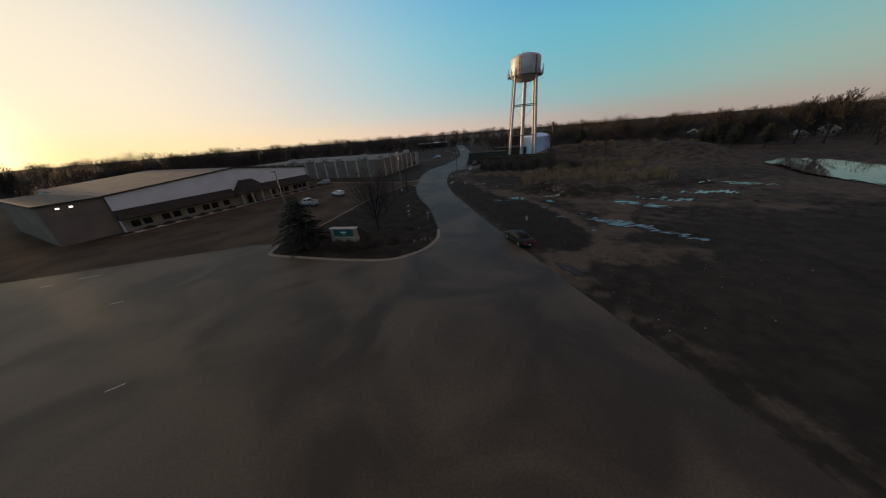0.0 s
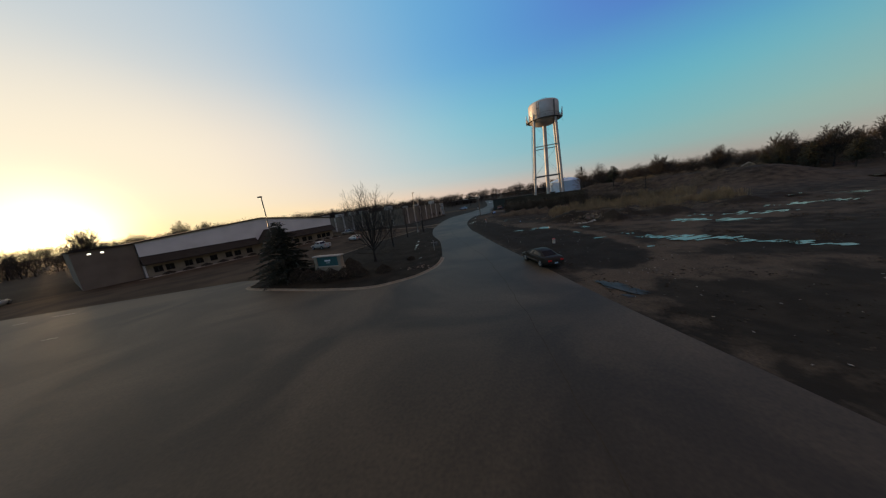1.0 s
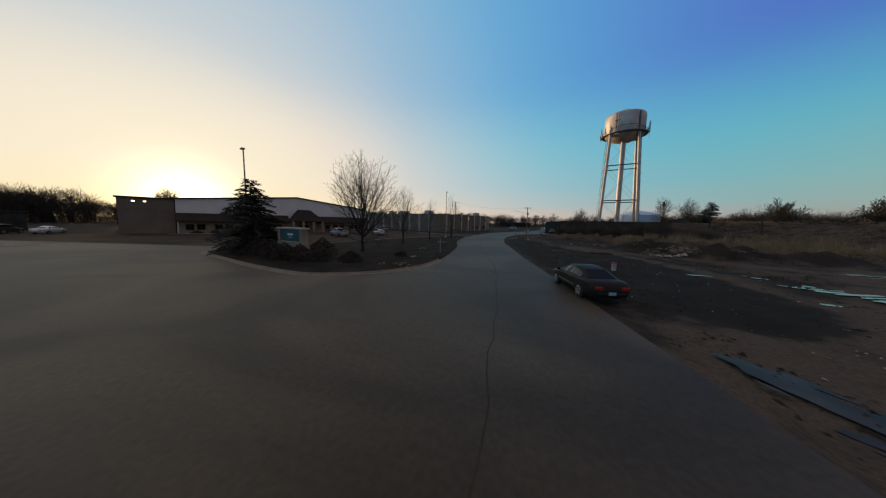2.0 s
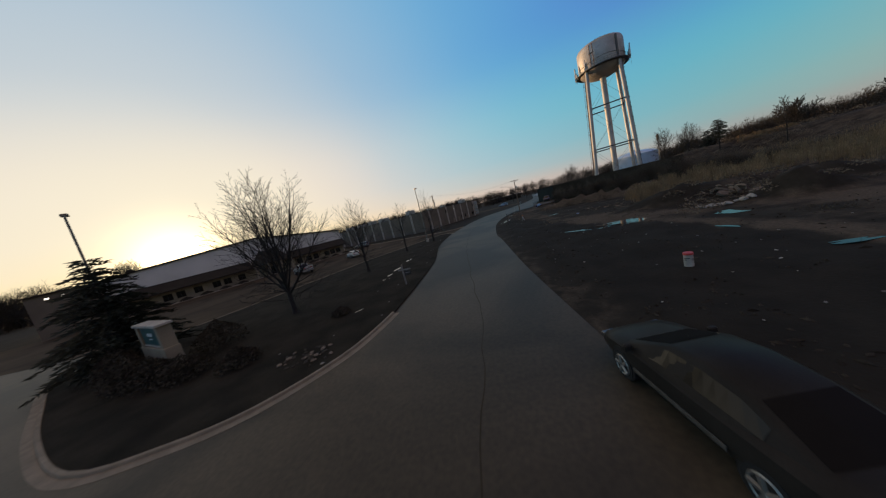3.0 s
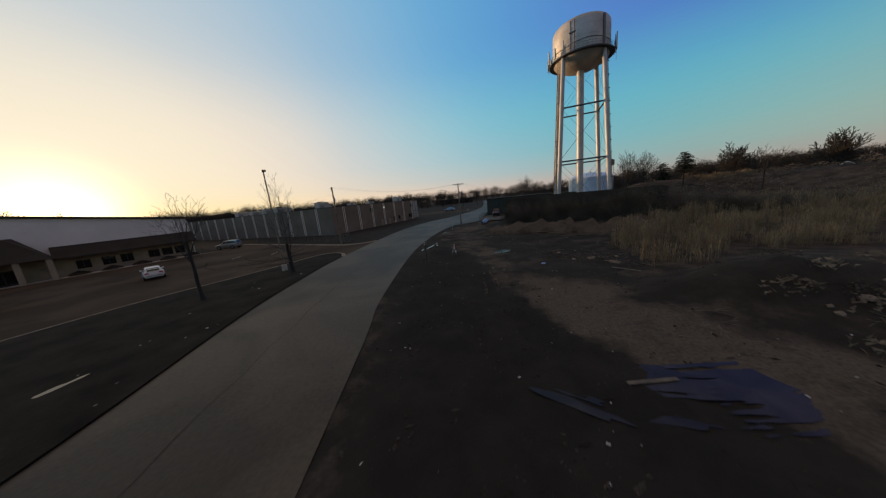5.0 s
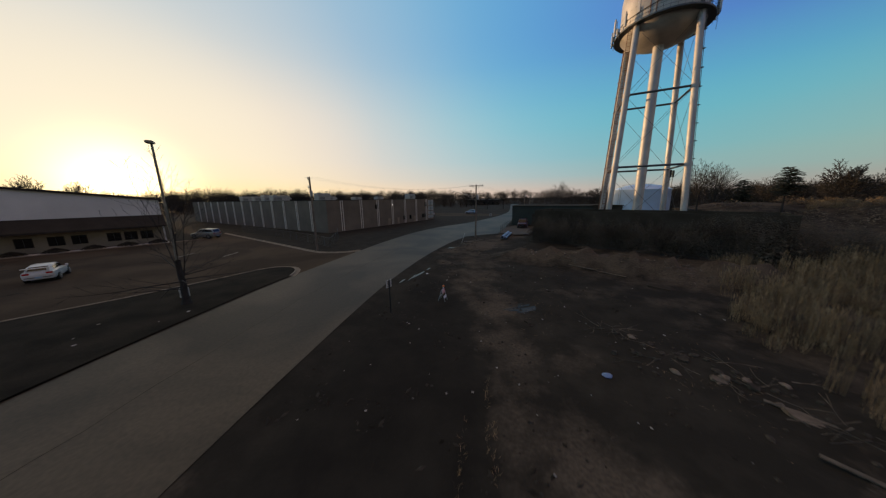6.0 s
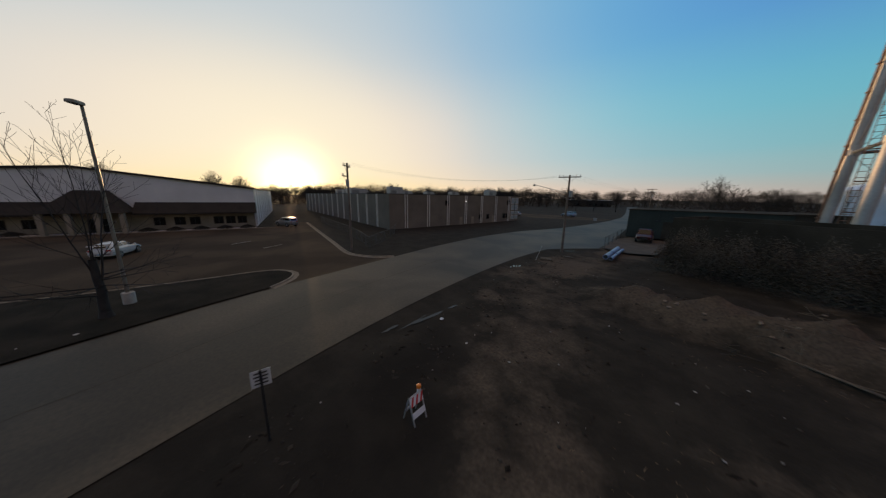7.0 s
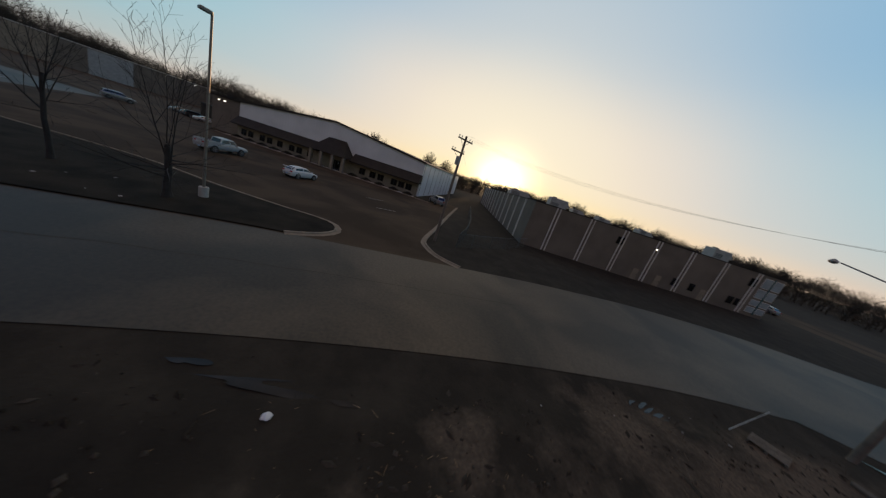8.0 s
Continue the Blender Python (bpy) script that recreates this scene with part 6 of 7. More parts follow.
def car(kind, paint, m, label, name="car", category="car", group="parked cars", wing=False):
    t = thing(name, label, category, m @ Matrix.Scale(1 / PLAN, 4), group)

    def ring(y, zl, zt, w):
        return [(-w * 0.84, y, zl), (w * 0.84, y, zl), (w * 0.97, y, zl + 0.14), (w, y, zl + (zt - zl) * 0.55), (w * 0.965, y, zt - 0.09), (w * 0.86, y, zt - 0.02), (w * 0.5, y, zt + 0.015),
                (-w * 0.5, y, zt + 0.015), (-w * 0.86, y, zt - 0.02), (-w * 0.965, y, zt - 0.09), (-w, y, zl + (zt - zl) * 0.55), (-w * 0.97, y, zl + 0.14)]

    body = part("body", Shape().loft([ring(*s) for s in kind["body"]]), paint, t, smooth=True)
    cabr = lambda y, z0, z1, wb, wt: [(-wb, y, z0), (wb, y, z0), (wt + 0.02, y, z1 - 0.05), (wt * 0.86, y, z1), (-wt * 0.86, y, z1), (-wt - 0.02, y, z1 - 0.05)]
    c = kind["cab"]
    part("cabin", Shape().loft([cabr(*s) for s in c]), paint, t, "painted roof and pillars", smooth=True)

    def at(y):
        for p, q in zip(c, c[1:]):
            if p[0] <= y <= q[0]:
                f = (y - p[0]) / (q[0] - p[0])
                return [u + (w - u) * f for u, w in zip(p, q)]
        return c[-1]

    def side(sx, y0, y1, n=7):
        g = Shape()
        lo, hi = [], []
        for k in range(n):
            s = at(y0 + (y1 - y0) * k / (n - 1))
            top = s[2] - 0.05
            for f, row in ((0.26, lo), (0.88, hi)):
                xx = s[3] + (s[4] + 0.02 - s[3]) * f + 0.006
                row.append((sx * xx, s[0], s[1] + max(0.02, top - s[1]) * f))
        return g.add(lo + hi, [(k, k + 1, n + k + 1, n + k) for k in range(n - 1)])

    def screen(p, q):
        """Glass between two cross sections, a little proud of the painted shell."""
        pts = []
        for f in (0.10, 0.5, 0.93):
            w, y, zz = p[4] * 0.84 + (q[4] * 0.84 - p[4] * 0.84) * f, p[0] + (q[0] - p[0]) * f, p[2] + (q[2] - p[2]) * f + 0.008
            pts += [(-w, y, zz), (0, y, zz + 0.004), (w, y, zz)]
        return Shape().add(pts, [(0, 1, 4, 3), (1, 2, 5, 4), (3, 4, 7, 6), (4, 5, 8, 7)])

    part("rear_window", screen(c[1], c[0]), M_TINTGLASS if paint is M_BLACK else M_GLASS, t)
    part("windscreen", screen(c[-2], c[-1]), M_GLASS, t)
    y0, y1 = c[0][0] + (c[1][0] - c[0][0]) * 0.62, c[-1][0] - (c[-1][0] - c[-2][0]) * 0.30
    ym = y0 + (y1 - y0) * 0.50
    for sx in (-1, 1):
        for a, b in ((y0, ym - 0.04), (ym + 0.04, y1)):
            part("side_window", side(sx, a, b), M_SIDEGLASS if paint is M_BLACK else M_GLASS, t, fix=False)
        part("door_handle", Shape().box(sx * kind["w"] * 0.985 - 0.02, ym - 0.34, c[2][1] - 0.16, sx * kind["w"] * 0.985 + 0.02, ym - 0.16, c[2][1] - 0.12), paint, t)
        part("side_mirror", Shape().box(sx * 0.93 - 0.09, c[-1][0] - 0.38, c[-1][1] + 0.04, sx * 0.93 + 0.09, c[-1][0] - 0.26, c[-1][1] + 0.19, None, 0.03), paint, t)
        # strip added to carry the side highlight in its colour
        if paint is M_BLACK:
            part("side_highlight", Shape().box(sx * 0.945 - 0.012, -0.95, 0.46, sx * 0.945 + 0.012, 1.0, 0.55, None, 0.008), M_SIDESHINE, t, "grey strip painted as the highlight along the doors")
    f, r = kind["body"][-1], kind["body"][0]
    fb, rb = kind["body"][-2], kind["body"][1]
    for sx in (-1, 1):
        part("headlight", Shape().box(sx * 0.60 - 0.17, fb[0] + 0.04, f[2] - 0.08, sx * 0.60 + 0.17, f[0] - 0.01, f[2] + 0.02, None, 0.02), M_LAMPLENS, t)
        part("tail_light", Shape().box(sx * 0.56 - 0.17, r[0] - 0.005, r[2] - 0.05, sx * 0.56 + 0.17, rb[0] + 0.07, r[2] + 0.09, None, 0.02), M_TAIL, t)
    part("bumper", Shape().box(-r[3] * 0.96, r[0] - 0.008, 0.47, r[3] * 0.96, r[0] + 0.1, 0.52, None, 0.015), M_TRIM if name == "car" else M_ALLOY, t)
    part("number_plate", Shape().box(-0.16, r[0] - 0.02, 0.42, 0.16, r[0] + 0.02, 0.56), M_PLATE, t, "pale blue number plate")
    part("grille", Shape().box(-0.4, f[0] - 0.03, f[1] + 0.03, 0.4, f[0] + 0.015, f[2] - 0.06), M_TRIM, t)
    if name == "pickup_truck":
        part("bed_floor", Shape().box(-0.8, -2.7, 1.15, 0.8, -1.02, 1.17), M_TRIM, t)
        for q in ((-0.96, -2.8, -0.84, -1.0), (0.84, -2.8, 0.96, -1.0), (-0.96, -2.84, 0.96, -2.72)):
            part("bed_side", Shape().box(q[0], q[1], 1.0, q[2], q[3], 1.34, None, 0.02), paint, t)
    if wing:
        w = part("rear_wing", Shape().box(-0.74, -2.22, 1.24, 0.74, -1.95, 1.29, None, 0.02), paint, t)
        for sx in (-0.5, 0.5):
            part("wing_strut", Shape().box(sx - 0.03, -2.14, 0.92, sx + 0.03, -2.02, 1.25), paint, w)
    R = kind["r"]
    for y in kind["wheels"]:
        for sx in (-1, 1):
            x = sx * (kind["w"] - 0.10)
            part("wheel_arch", Shape().tube((x - sx * 0.10, y, R + 0.03), (x + sx * 0.095, y, R + 0.03), R + 0.07, R + 0.07, 20), M_TRIM, t)
            w = part("wheel", Shape().tube((x - sx * 0.11, y, R), (x + sx * 0.115, y, R), R, R, 22), M_TYRE, t)
            part("rim", Shape().tube((x + sx * 0.112, y, R), (x + sx * 0.122, y, R), R * 0.68, R * 0.66, 20), M_TRIM, w)
            sp = Shape().tube((x + sx * 0.118, y, R), (x + sx * 0.14, y, R), 0.06, 0.05, 10)
            for k in range(5):
                a = 2 * math.pi * k / 5 + 0.3
                sp.tube((x + sx * 0.13, y, R), (x + sx * 0.125, y + math.sin(a) * R * 0.66, R + math.cos(a) * R * 0.66), 0.035, 0.045, 5)
            for k in range(16):
                a, b = 2 * math.pi * k / 16, 2 * math.pi * (k + 1) / 16
                sp.tube((x + sx * 0.12, y + math.sin(a) * R * 0.68, R + math.cos(a) * R * 0.68), (x + sx * 0.12, y + math.sin(b) * R * 0.68, R + math.cos(b) * R * 0.68), 0.022, n=4, caps=False)
            part("spokes", sp, M_ALLOY, w)
    return t


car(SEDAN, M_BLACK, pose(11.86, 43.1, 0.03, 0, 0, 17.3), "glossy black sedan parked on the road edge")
car(TRUCK, M_PICKUP, pose(-45.5, 81.8, 0.03, 0, 0, 66), "pale grey pickup truck parked in the car park", "pickup_truck", "pickup truck")
car(HATCH, M_CARWHITE, pose(-41.2, 95.3, 0.03, 0, 0, 60), "white sports sedan with a rear wing in the car park", wing=True)
car(WAGON, M_SILVER, pose(-59.2, 123.4, 0.03, 0, 0, 100), "silver-brown station wagon by the warehouse corner")
car(TRUCK, M_RED, pose(14.6, 157.0, 0.1, 0, 0, 176), "dark red pickup truck parked against the teal workshop", "pickup_truck", "pickup truck")
car(WAGON, M_BLUECAR, pose(-10.1, 220, 0.03, 0, 0, 70), "pale blue car in the far car park")
car(HATCH, M_SILVER, pose(-30, 207, 0.03, 0, 0, 75), "grey car in the far car park")
car(SEDAN, M_BLACK, pose(-55, 203, 0.03, 0, 0, 75), "dark car in the far car park")
car(SEDAN, M_CARWHITE, pose(13.5, 285, 0.03, 0, 0, 170), "white car on the far road")
for k, (x, y, p) in enumerate(((-104, 48, M_CARWHITE), (-108, 43, M_BLACK), (-112, 39, M_SILVER), (-116, 34, M_SILVER), (-89, 36, M_SILVER))):
    car((SEDAN, WAGON, HATCH)[k % 3], p, pose(x, y, 0.03, 0, 0, 45), "car parked before the long dark warehouse")


# ---- poles, lamps and wires ----
def utility_pole(x, y, h, arms, ang, lamp=False, lean=(0, 0)):
    t = thing("utility_pole", "weathered wooden utility pole with crossarm and insulators", "utility pole", pose(x, y, 0, lean[0], lean[1], ang), "utility poles")
    part("pole", Shape().tube((0, 0, -0.4), (0, 0, h), 0.19, 0.12, 12), M_WOODPOLE, t, smooth=True)
    for z, w, off in arms:
        a = part("crossarm", Shape().box(-w / 2 + off, -0.19, z - 0.07, w / 2 + off, -0.09, z + 0.07), M_WOODPOLE, t)
        for s in (-0.46, -0.28, 0.28, 0.46):
            part("insulator", Shape().lathe([(0.03, 0.06), (0.03, 0.16), (0.07, 0.18), (0.05, 0.24), (0.07, 0.26), (0.03, 0.32)], 8, (w * s + off, -0.14, z)), M_ANT, a)
        for s in (-1, 1):
            part("brace", Shape().tube((off + s * w * 0.3, -0.15, z - 0.06), (0, -0.12, z - 0.75), 0.02, n=5), M_STRUT, t)
    part("transformer", Shape().lathe([(0.05, 0), (0.24, 0.05), (0.25, 0.85), (0.2, 0.95), (0.04, 1.0)], 14, (0.36, 0.05, h - 3.2)), M_HVAC, t)
    if lamp:
        a = part("lamp_arm", Shape().tube((0, 0, h - 2.6), (-4.6, 0, h - 1.4), 0.04, n=7).tube((0, 0, h - 3.4), (-2.6, 0, h - 1.98), 0.03, n=6), M_HVAC, t)
        part("lamp_head", Shape().lathe([(0.02, 0.18), (0.16, 0.1), (0.22, 0.0), (0.16, -0.1), (0.02, -0.14)], 12, (-4.85, 0, h - 1.42)), M_HVAC, a)
    return t


utility_pole(3.8, 135.8, 11.4, ((11.1, 3.0, 0.0),), 8, True)
utility_pole(-21.2, 115.9, 12.4, ((12.0, 2.6, -0.2), (10.6, 2.2, 0.5)), -55)
utility_pole(17.5, 216, 12.0, ((11.7, 3.0, 0), (10.6, 2.4, 0)), 10)
utility_pole(24, 276, 12.0, ((11.7, 3.0, 0),), 10)


def wire(a, b, sag, r=0.005):
    a, b, sh = Vector(a), Vector(b), Shape()
    pts = [a.lerp(b, i / 16) - Vector((0, 0, sag * 4 * (i / 16) * (1 - i / 16))) for i in range(17)]
    for p, q in zip(pts, pts[1:]):
        sh.tube(p, q, r, n=4, caps=False)
    single("overhead_wire", sh, M_WIRE, "thin black overhead wire between wooden poles", "cable", group="overhead wires")


for o in (-1.0, 0.0, 1.0):
    wire((-21.2 + o, 115.9, 12.35), (3.8 + o, 135.8, 11.4), 1.5)
    wire((3.8 + o, 135.8, 11.4), (17.5 + o, 216, 12.0), 1.2)
    wire((17.5 + o, 216, 12.0), (24 + o, 276, 12.0), 1.0)
wire((-21.2, 115.9, 11.0), (-62, 132, 9.0), 0.7)


def lamp_post(x, y, h, ang, label):
    t = thing("street_lamp", label, "street lamp", pose(x, y, 0.1, 0, 0, ang), "car park lamps")
    part("footing", Shape().lathe([(0.34, -0.2), (0.34, 0.8), (0.3, 0.85)], 18), M_CONC, t, "round concrete footing", smooth=True)
    part("post", Shape().tube((0, 0, 0.85), (0, 0, h), 0.11, 0.08, 12), M_LAMPPOST, t, smooth=True)
    part("arm", Shape().tube((0, 0, h - 0.08), (0.2, 0, h + 0.02), 0.04, n=8), M_LAMPPOST, t)
    hd = part("head", Shape().box(0.0, -0.24, h - 0.03, 0.75, 0.24, h + 0.16, None, 0.06), M_LAMPPOST, t)
    part("lens", Shape().box(0.1, -0.18, h - 0.06, 0.65, 0.18, h - 0.03), M_LAMPLENS, hd)


lamp_post(-17.2, 94.5, 13.2, -40, "tall bronze car park lamp on a concrete footing")
lamp_post(-29.4, 47.0, 13.9, 160, "tall bronze car park lamp behind the spruce")
t = thing("siren_pole", "tall dark pole with a green capped top", "pole", pose(78, 215, 0))
part("pole", Shape().tube((0, 0, 0), (0, 0, 17), 0.16, 0.12, 10), M_STRUT, t)
part("cap", Shape().lathe([(0.16, 16.2), (0.42, 16.4), (0.42, 18.8), (0.3, 19.0)], 12), M_TEAL, t)


# ---- street furniture and loose things ----
def monument_sign():
    t = thing("monument_sign", "low beige masonry sign with a teal name panel", "sign", pose(-19.3, 45.7, 1.45, 0, 0, -8) @ Matrix.Scale(0.87, 4))
    part("plinth", Shape().box(-3.0, -0.5, -1.6, 3.0, 0.5, 0.45, None, 0.04), M_BEIGE, t)
    for x in (-2.85, 2.25):
        part("pier", Shape().box(x, -0.45, 0.45, x + 0.6, 0.45, 2.3, None, 0.03), M_BEIGE, t)
    part("cap", Shape().box(-3.05, -0.55, 2.3, 3.05, 0.55, 2.5, None, 0.04), M_CONC, t)
    pan = part("panel", Shape().box(-2.25, -0.3, 0.5, 2.25, 0.3, 2.3), M_SIGNTEAL, t, "teal sign panel")
    for sy in (-0.33, 0.33):
        part("lettering", Shape().box(-0.62, sy - 0.015, 1.42, 0.62, sy + 0.015, 1.70), M_SIGNWHITE, pan)
        part("lettering", Shape().box(-0.4, sy - 0.015, 1.12, 0.4, sy + 0.015, 1.20), M_SIGNWHITE, pan)
        part("frame_bar", Shape().box(-2.25, sy - 0.02, 0.5, 2.25, sy + 0.02, 0.62), M_CONC, pan)


monument_sign()

t = thing("floodlight_pole", "slim dark pole with a boxy lamp head beside the tank", "pole", pose(81.5, 224.6, 0))
part("pole", Shape().tube((0, 0, -0.3), (0, 0, 17.4), 0.26, 0.2, 10), M_STRUT, t, smooth=True)
part("lamp_head", Shape().box(-0.5, -0.5, 16.6, 0.5, 0.5, 20.0, None, 0.15), M_TRIM, t)

t = thing("yard_sign", "white timber post with hanging dark sign board", "sign", pose(-5.0, 58.6, 0.1, 0, 0, 10))
part("post", Shape().box(-0.07, -0.07, -0.3, 0.07, 0.07, 2.05, None, 0.02), M_POSTPAINT, t)
part("arm", Shape().box(-0.45, -0.05, 1.5, 0.85, 0.05, 1.62), M_POSTPAINT, t)
b = part("board", Shape().box(0.12, -0.02, 0.95, 0.8, 0.02, 1.45), M_SIGNDARK, t, "dark hanging board")
part("lettering", Shape().box(0.2, -0.03, 1.18, 0.72, 0.03, 1.24), M_POSTPAINT, b)
for x in (0.2, 0.7):
    part("chain", Shape().tube((x, 0, 1.45), (x, 0, 1.5), 0.012, n=4), M_STRUT, t)

t = thing("marker_barrel", "pale concrete riser with a red cap on dark soil", "barrel", pose(16.4, 54.6, height(16.4, 54.6)))
part("drum", Shape().lathe([(0.225, -0.1), (0.23, 0.0), (0.222, 0.70), (0.218, 0.72)], 28), M_CONC, t, smooth=True)
part("cap", Shape().lathe([(0.225, 0.70), (0.245, 0.71), (0.245, 0.80), (0.225, 0.83), (0.08, 0.84)], 28), M_REDPLASTIC, t, "red plastic cap", smooth=True)
for a, z in ((210, 0.62), (230, 0.62), (250, 0.62), (212, 0.5), (300, 0.55), (310, 0.45)):
    part("slot", Shape().box(0.21, -0.05, z * 0.8, 0.236, 0.05, z * 0.8 + 0.04, pose(0, 0, 0, 0, 0, a)), M_TRIM, t)


def barricade():
    t = thing("barricade", "folding red and white striped barricade with amber lamp", "barricade", pose(5.8, 99.7, height(5.95, 99.55), 0, 0, 85))
    for sy in (-1, 1):
        up = Matrix.Translation((0, 0, 1.02)) @ pose(0, 0, 0, -sy * 17) @ Matrix.Translation((0, 0, -1.06))
        for x in (-0.3, 0.3):
            part("leg", Shape().box(x - 0.025, -0.02, 0, x + 0.025, 0.02, 1.08, up), M_HVAC, t)
        p = part("striped_panel", Shape().box(-0.31, -0.035 if sy > 0 else 0.02, 0.72, 0.31, -0.02 if sy > 0 else 0.035, 1.04, up), M_SIGNWHITE, t, "white panel with slanted red stripes")
        for k in (-0.24, -0.02, 0.2):
            y0, y1 = (-0.045, -0.036) if sy > 0 else (0.036, 0.045)
            q = [(k - 0.07, y0, 0.725), (k + 0.02, y0, 0.725), (k + 0.15, y0, 1.035), (k + 0.06, y0, 1.035)]
            pts = [up @ Vector(v) for v in q] + [up @ Vector((v[0], y1, v[2])) for v in q]
            part("stripe", Shape().add(pts, [(0, 1, 2, 3), (7, 6, 5, 4), (0, 4, 5, 1), (1, 5, 6, 2), (2, 6, 7, 3), (3, 7, 4, 0)]), M_SIGNRED, p)
        part("lower_panel", Shape().box(-0.31, -0.035 if sy > 0 else 0.02, 0.28, 0.31, -0.02 if sy > 0 else 0.035, 0.50, up), M_SIGNWHITE, t)
    lamp = part("warning_lamp", Shape().box(0.12, -0.04, 1.04, 0.28, 0.04, 1.16, None, 0.01), M_SIGNWHITE, t)
    part("lens", Shape().lathe([(0.04, -0.09), (0.085, -0.06), (0.09, 0.0), (0.085, 0.06), (0.04, 0.09)], 14, (0.2, 0, 1.25)), M_ORANGE, lamp, "round amber lens")


barricade()

t = thing("road_sign", "small white roadside notice on a dark post", "sign", pose(2.62, 96.0, height(2.62, 96.0) + 0.28, 0, 0, 72))
part("post", Shape().box(-0.038, -0.035, -0.6, 0.038, 0.035, 2.35), M_TRIM, t)
b = part("plate", Shape().box(-0.27, 0.045, 1.75, 0.27, 0.06, 2.33), M_ANT, t)
for z, w in ((2.2, 0.18), (2.08, 0.2), (1.96, 0.17), (1.84, 0.19)):
    part("lettering", Shape().box(-w, 0.040, z, w, 0.045, z + 0.05), M_SIGNDARK, b)

puddle(12.6, 99.6, 1.4, 0.7, 35, 1.7, M_POOL, "small dark puddle on bare dirt", broken=0.5, ragged=0.4)
for k in range(6):
    puddle(0.55 + k * 0.3, 123.0 + k * 0.2 + 0.12 * (k % 2), 0.62 - 0.05 * k, 0.12 - 0.012 * (k % 3), 118 - 7 * k, 4.4 + k, M_WATER, "slivers of meltwater in ruts beside the road", cell=0.06, broken=0.1, ragged=0.25, z=height(1.3, 123.5) + 0.02)
t = thing("pipe_bundle", "two long pale blue plastic pipes lying on the ground", "pipes", pose(10.6, 137.6, 0.1, 0, 0, -7.7))
for x, z, r in ((-0.34, 0.34, 0.32), (0.30, 0.22, 0.20)):
    p = part("pipe", Shape().tube((x, -4.2, z), (x, 4.2, z), r, r, 20), M_BLUEPIPE, t, smooth=True)
    part("coupling", Shape().tube((x, -0.9, z), (x, -0.75, z), r + 0.025, r + 0.025, 20), M_SIGNDARK, p)
    for y in (-4.21, 4.2):
        part("bore", Shape().tube((x, y, z), (x, y + 0.01, z), r * 0.86, r * 0.86, 20), M_TRIM, p)
for x, y, a, ln in ((16.5, 74.2, 10, 2.0), (22.6, 88.6, -40, 2.2), (23.0, 91.5, -35, 1.8), (19.8, 113.2, -37, 4.0), (22.6, 111.2, -36, 3.0)):
    single("plank", Shape().box(-ln / 2, -0.09, 0, ln / 2, 0.09, 0.05, None, 0.01), M_TRASHWOOD, "loose weathered timber plank on soil", "plank", m=pose(x, y, height(x, y) + 0.05, 2, 1, a), group="loose planks")
single("stake", Shape().tube((0, 0, -0.2), (0.7, 0, 2.0), 0.032, 0.026, 6), M_PAINT, "leaning pale wooden stake beside the road", "stake", m=pose(2.0, 128.2, height(2.0, 128.2), 0, 0, 20))
single("utility_box", Shape().box(-0.5, -0.35, 0, 0.5, 0.35, 1.0, None, 0.05), M_HVAC, "small grey utility cabinet by the driveway", "cabinet", m=pose(1.8, 204, 0.03))
single("plastic_bag", stone(random.Random(3), 0.2), M_BLUEPIPE, "crumpled pale blue plastic bag on dirt", "litter", m=pose(16.3, 92.2, height(16.3, 92.2) + 0.06))
single("plastic_bag", stone(random.Random(4), 0.16), M_SIGNWHITE, "crumpled white plastic bag on soil", "litter", m=pose(2.1, 106.5, height(2.1, 106.5) + 0.06))


def chain_fence(line, h, label):
    t = thing("fence", label, "fence", pose(0, 0, 0))
    pts = spline(line, 3.0)
    wires = Shape()
    for a, b in zip(pts, pts[1:]):
        part("post", Shape().tube((a.x, a.y, -0.2), (a.x, a.y, h), 0.035, n=7), M_STRUT, t)
        part("rail", Shape().tube((a.x, a.y, h - 0.03), (b.x, b.y, h - 0.03), 0.02, n=6), M_STRUT, t)
        L = (b - a).length
        n = max(2, int(L / 0.16))
        for k in range(-int(h / 0.16), n):
            for s in (1, -1):
                u0, u1 = max(0, k) / n, min(n, k + h / 0.16) / n
                z0, z1 = (max(0, -k) * 0.16), min(h, (u1 * n - k) * 0.16)
                if u1 <= u0 or z1 <= z0:
                    continue
                p, q = a.lerp(b, u0 if s > 0 else 1 - u0), a.lerp(b, u1 if s > 0 else 1 - u1)
                d = Vector((0, 0, 0.012))
                wires.add([(p.x, p.y, z0), (q.x, q.y, z1), (q.x, q.y, z1 + 0.012), (p.x, p.y, z0 + 0.012)], [(0, 1, 2, 3)])
    w = part("mesh", wires, M_STRUT, t, "dark chain-link mesh", fix=False)
    w["kind"] = "stuff"


chain_fence([(-20.6, 118.6), (-34, 124.6), (-62, 134.0)], 1.8, "dark chain-link fence along the drive")
chain_fence([(-20.6, 118.6), (-26, 128), (-31.5, 135)], 1.8, "chain-link fence towards the brown warehouse")
chain_fence([(8.9, 143.6), (10.2, 154), (11.2, 162)], 1.9, "chain-link fence beside the workshop drive")


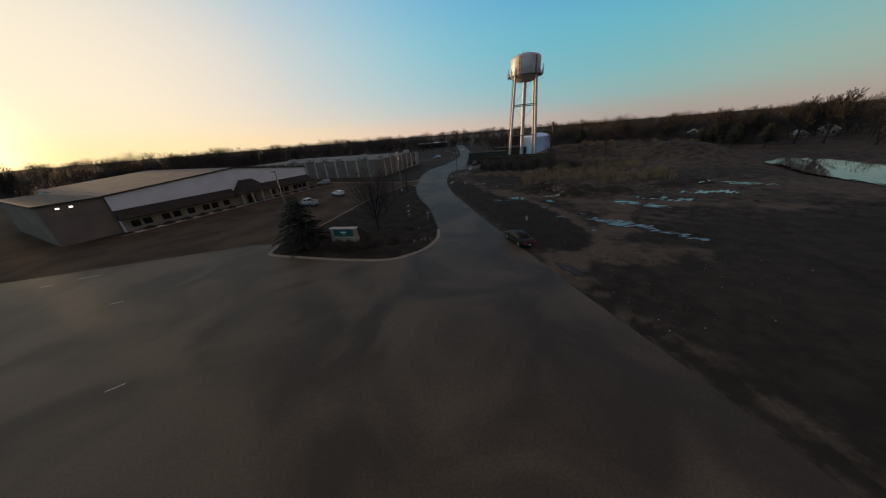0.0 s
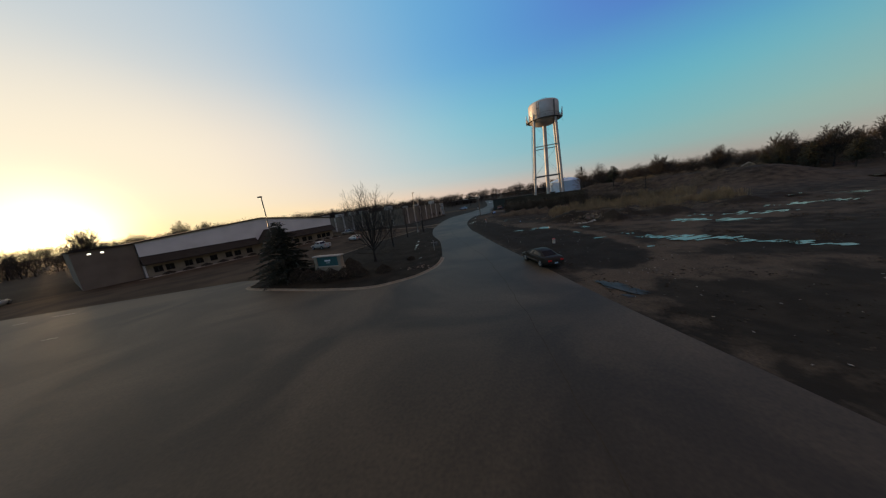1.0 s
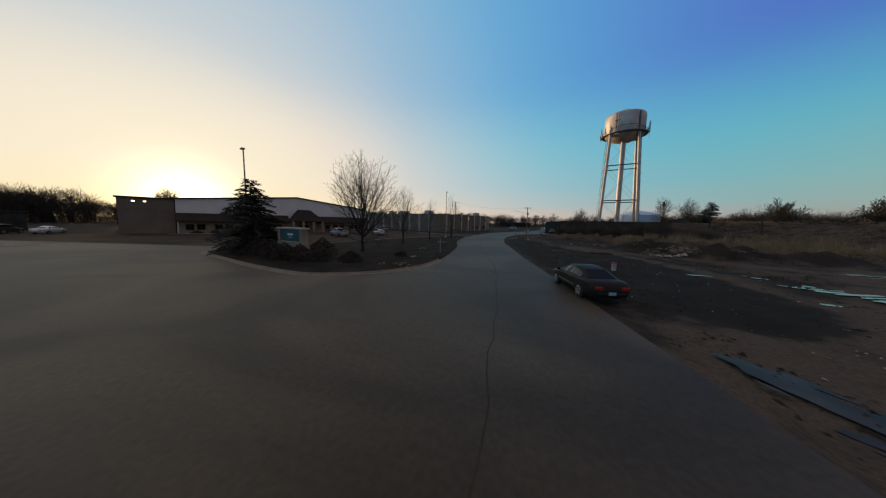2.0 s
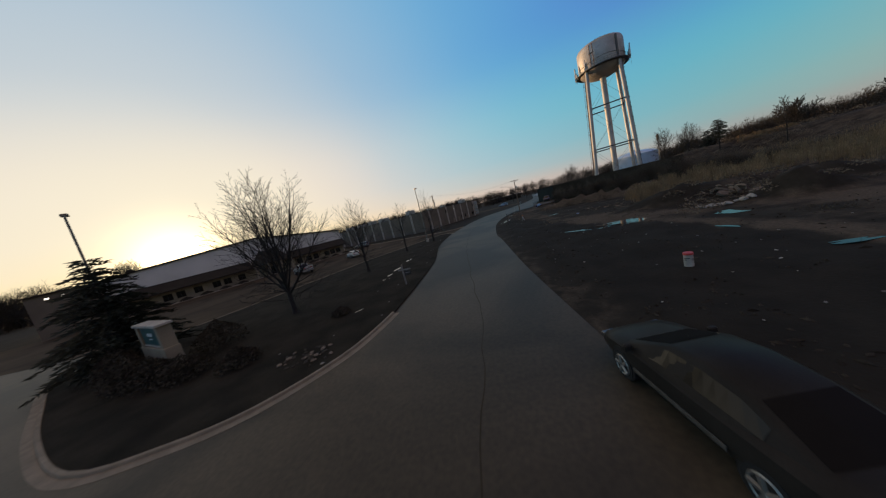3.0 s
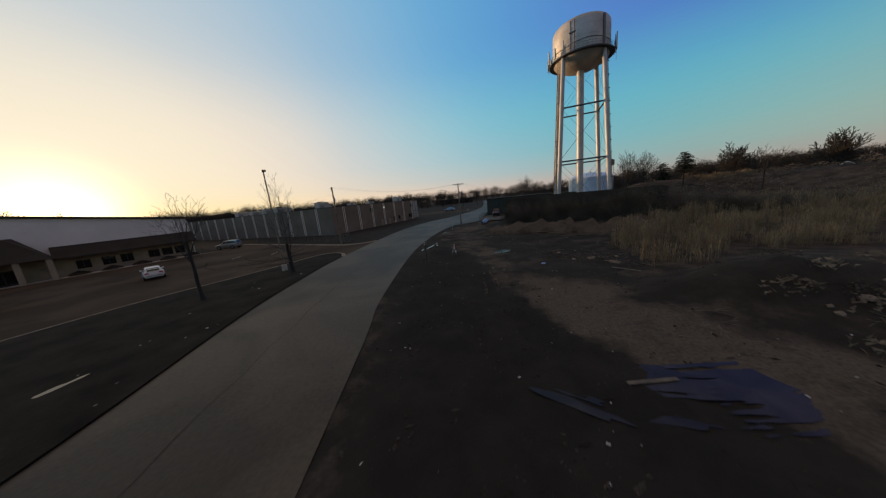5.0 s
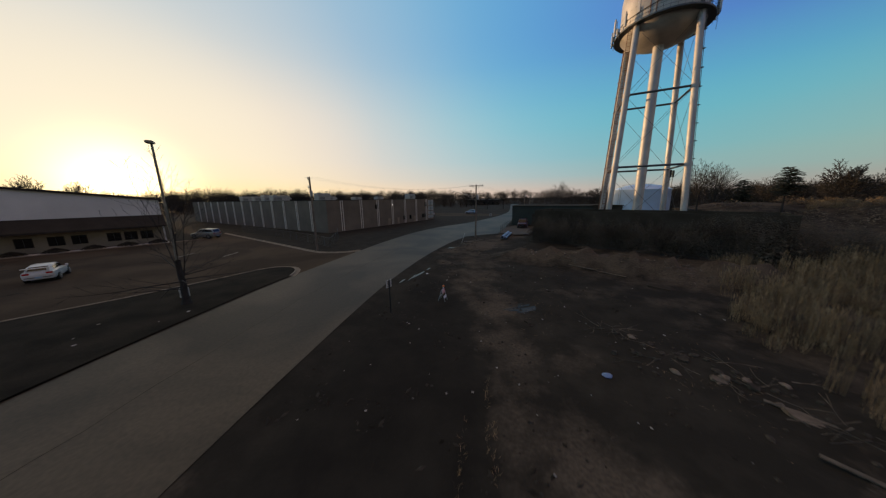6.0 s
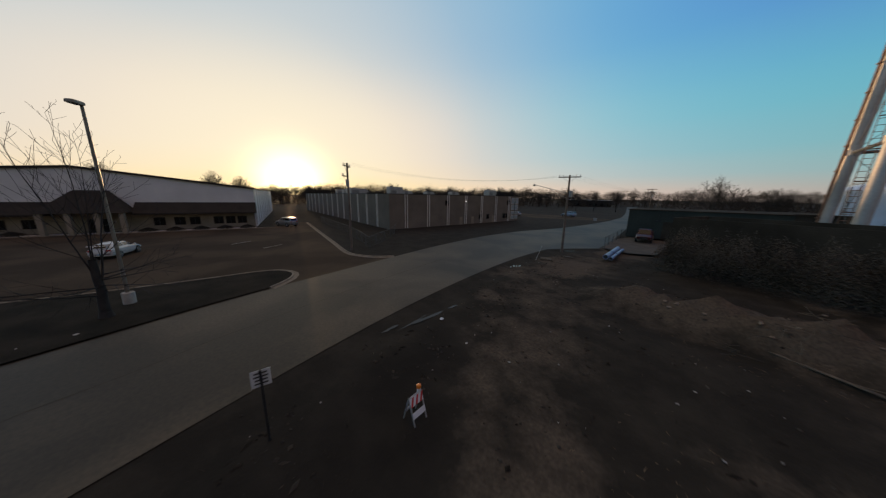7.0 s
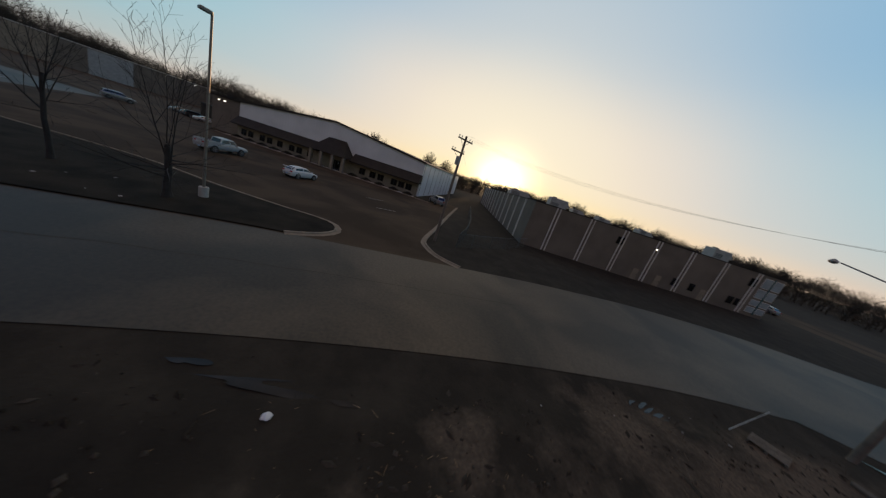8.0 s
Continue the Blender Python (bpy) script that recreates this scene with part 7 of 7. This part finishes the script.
single("slab", Shape().box(-0.9, -0.35, 0, 0.9, 0.35, 0.12, None, 0.04), M_DARKWALL, "broken dark concrete slab on soil", "slab", m=pose(25.5, 107.3, height(25.5, 107.3) + 0.02, 2, 3, -30))
single("slab", Shape().box(-0.6, -0.25, 0, 0.6, 0.25, 0.12, None, 0.04), M_SLAB, "small concrete slab by the pole", "slab", m=pose(5.3, 132.6, height(5.3, 132.6) + 0.02, 0, 3, 12))
t = thing("pallet", "low weathered timber pallet on bare soil", "pallet", pose(3.2, 129.0, height(3.2, 129.0), 0, 0, 15))
for k in range(6):
    part("board", Shape().box(-0.7, -0.6 + k * 0.21, 0.12, 0.7, -0.46 + k * 0.21, 0.15), M_TRASHWOOD, t)
for x in (-0.65, 0.0, 0.65):
    part("runner", Shape().box(x - 0.05, -0.62, 0, x + 0.05, 0.62, 0.12), M_TRASHWOOD, t)
branch_pile(5.8, 121.8, 1.6, 14, 8, "scatter of pale broken sticks on soil")
branch_pile(19.6, 94.0, 1.4, 6, 9, "broken sticks among stones")
branch_pile(24.8, 90.2, 1.2, 9, 10, "long broken sticks before the reeds")


def straw():
    """Pale dead stalks: two thin rows in the wheel ruts and loose ones lying about."""
    rng, sh = random.Random(44), Shape()

    def stalk(x, y, ln, up):
        a, z = rng.uniform(0, 6.28), height(x, y)
        d = Vector((math.cos(a) * ln, math.sin(a) * ln, ln * up))
        s = Vector((-math.sin(a), math.cos(a), 0)) * 0.008
        p = Vector((x, y, z + 0.015))
        sh.add([p - s, p + s, p + d + s * 0.4, p + d - s * 0.4], [(0, 1, 2, 3)])

    for (ax, ay), (bx, by), n in (((10.5, 90.4), (11.2, 83.5), 150), ((9.9, 88.0), (10.2, 83.5), 90), ((11.0, 88.2), (11.4, 84.5), 70)):
        for i in range(n):
            k = rng.random()
            if noise.noise(Vector((k * 9, ax, 0))) < -0.15:
                continue
            stalk(ax + (bx - ax) * k + rng.gauss(0, 0.06), ay + (by - ay) * k, rng.uniform(0.05, 0.16), rng.uniform(0.3, 1.5))
    for cx, cy, rx, ry, n in ((3.8, 111.5, 1.6, 3.0, 60), (5.6, 121.0, 3.0, 3.0, 50), (2.6, 106.5, 1.4, 2.5, 14), (21.0, 93.5, 3.0, 3.0, 120), (24.0, 113.0, 8.0, 2.4, 450), (12.0, 119.0, 5.0, 4.0, 160), (14.0, 100.0, 3.0, 5.0, 120)):
        for i in range(n):
            stalk(cx + rng.gauss(0, 0.6) * rx, cy + rng.gauss(0, 0.6) * ry, 0.05 + 0.3 * rng.random() ** 3, rng.uniform(0.0, 0.15))
    single("straw", sh, M_REED, "pale dead stalks scattered on dark soil", "straw", "stuff", fix=False)


straw()


# scale the plan, placed to fit the camera's view, by the cars' length
for ob in list(bpy.data.objects):
    if ob.parent is None and ob.type in {"MESH", "EMPTY"}:
        ob.matrix_basis = Matrix.Scale(PLAN, 4) @ ob.matrix_basis
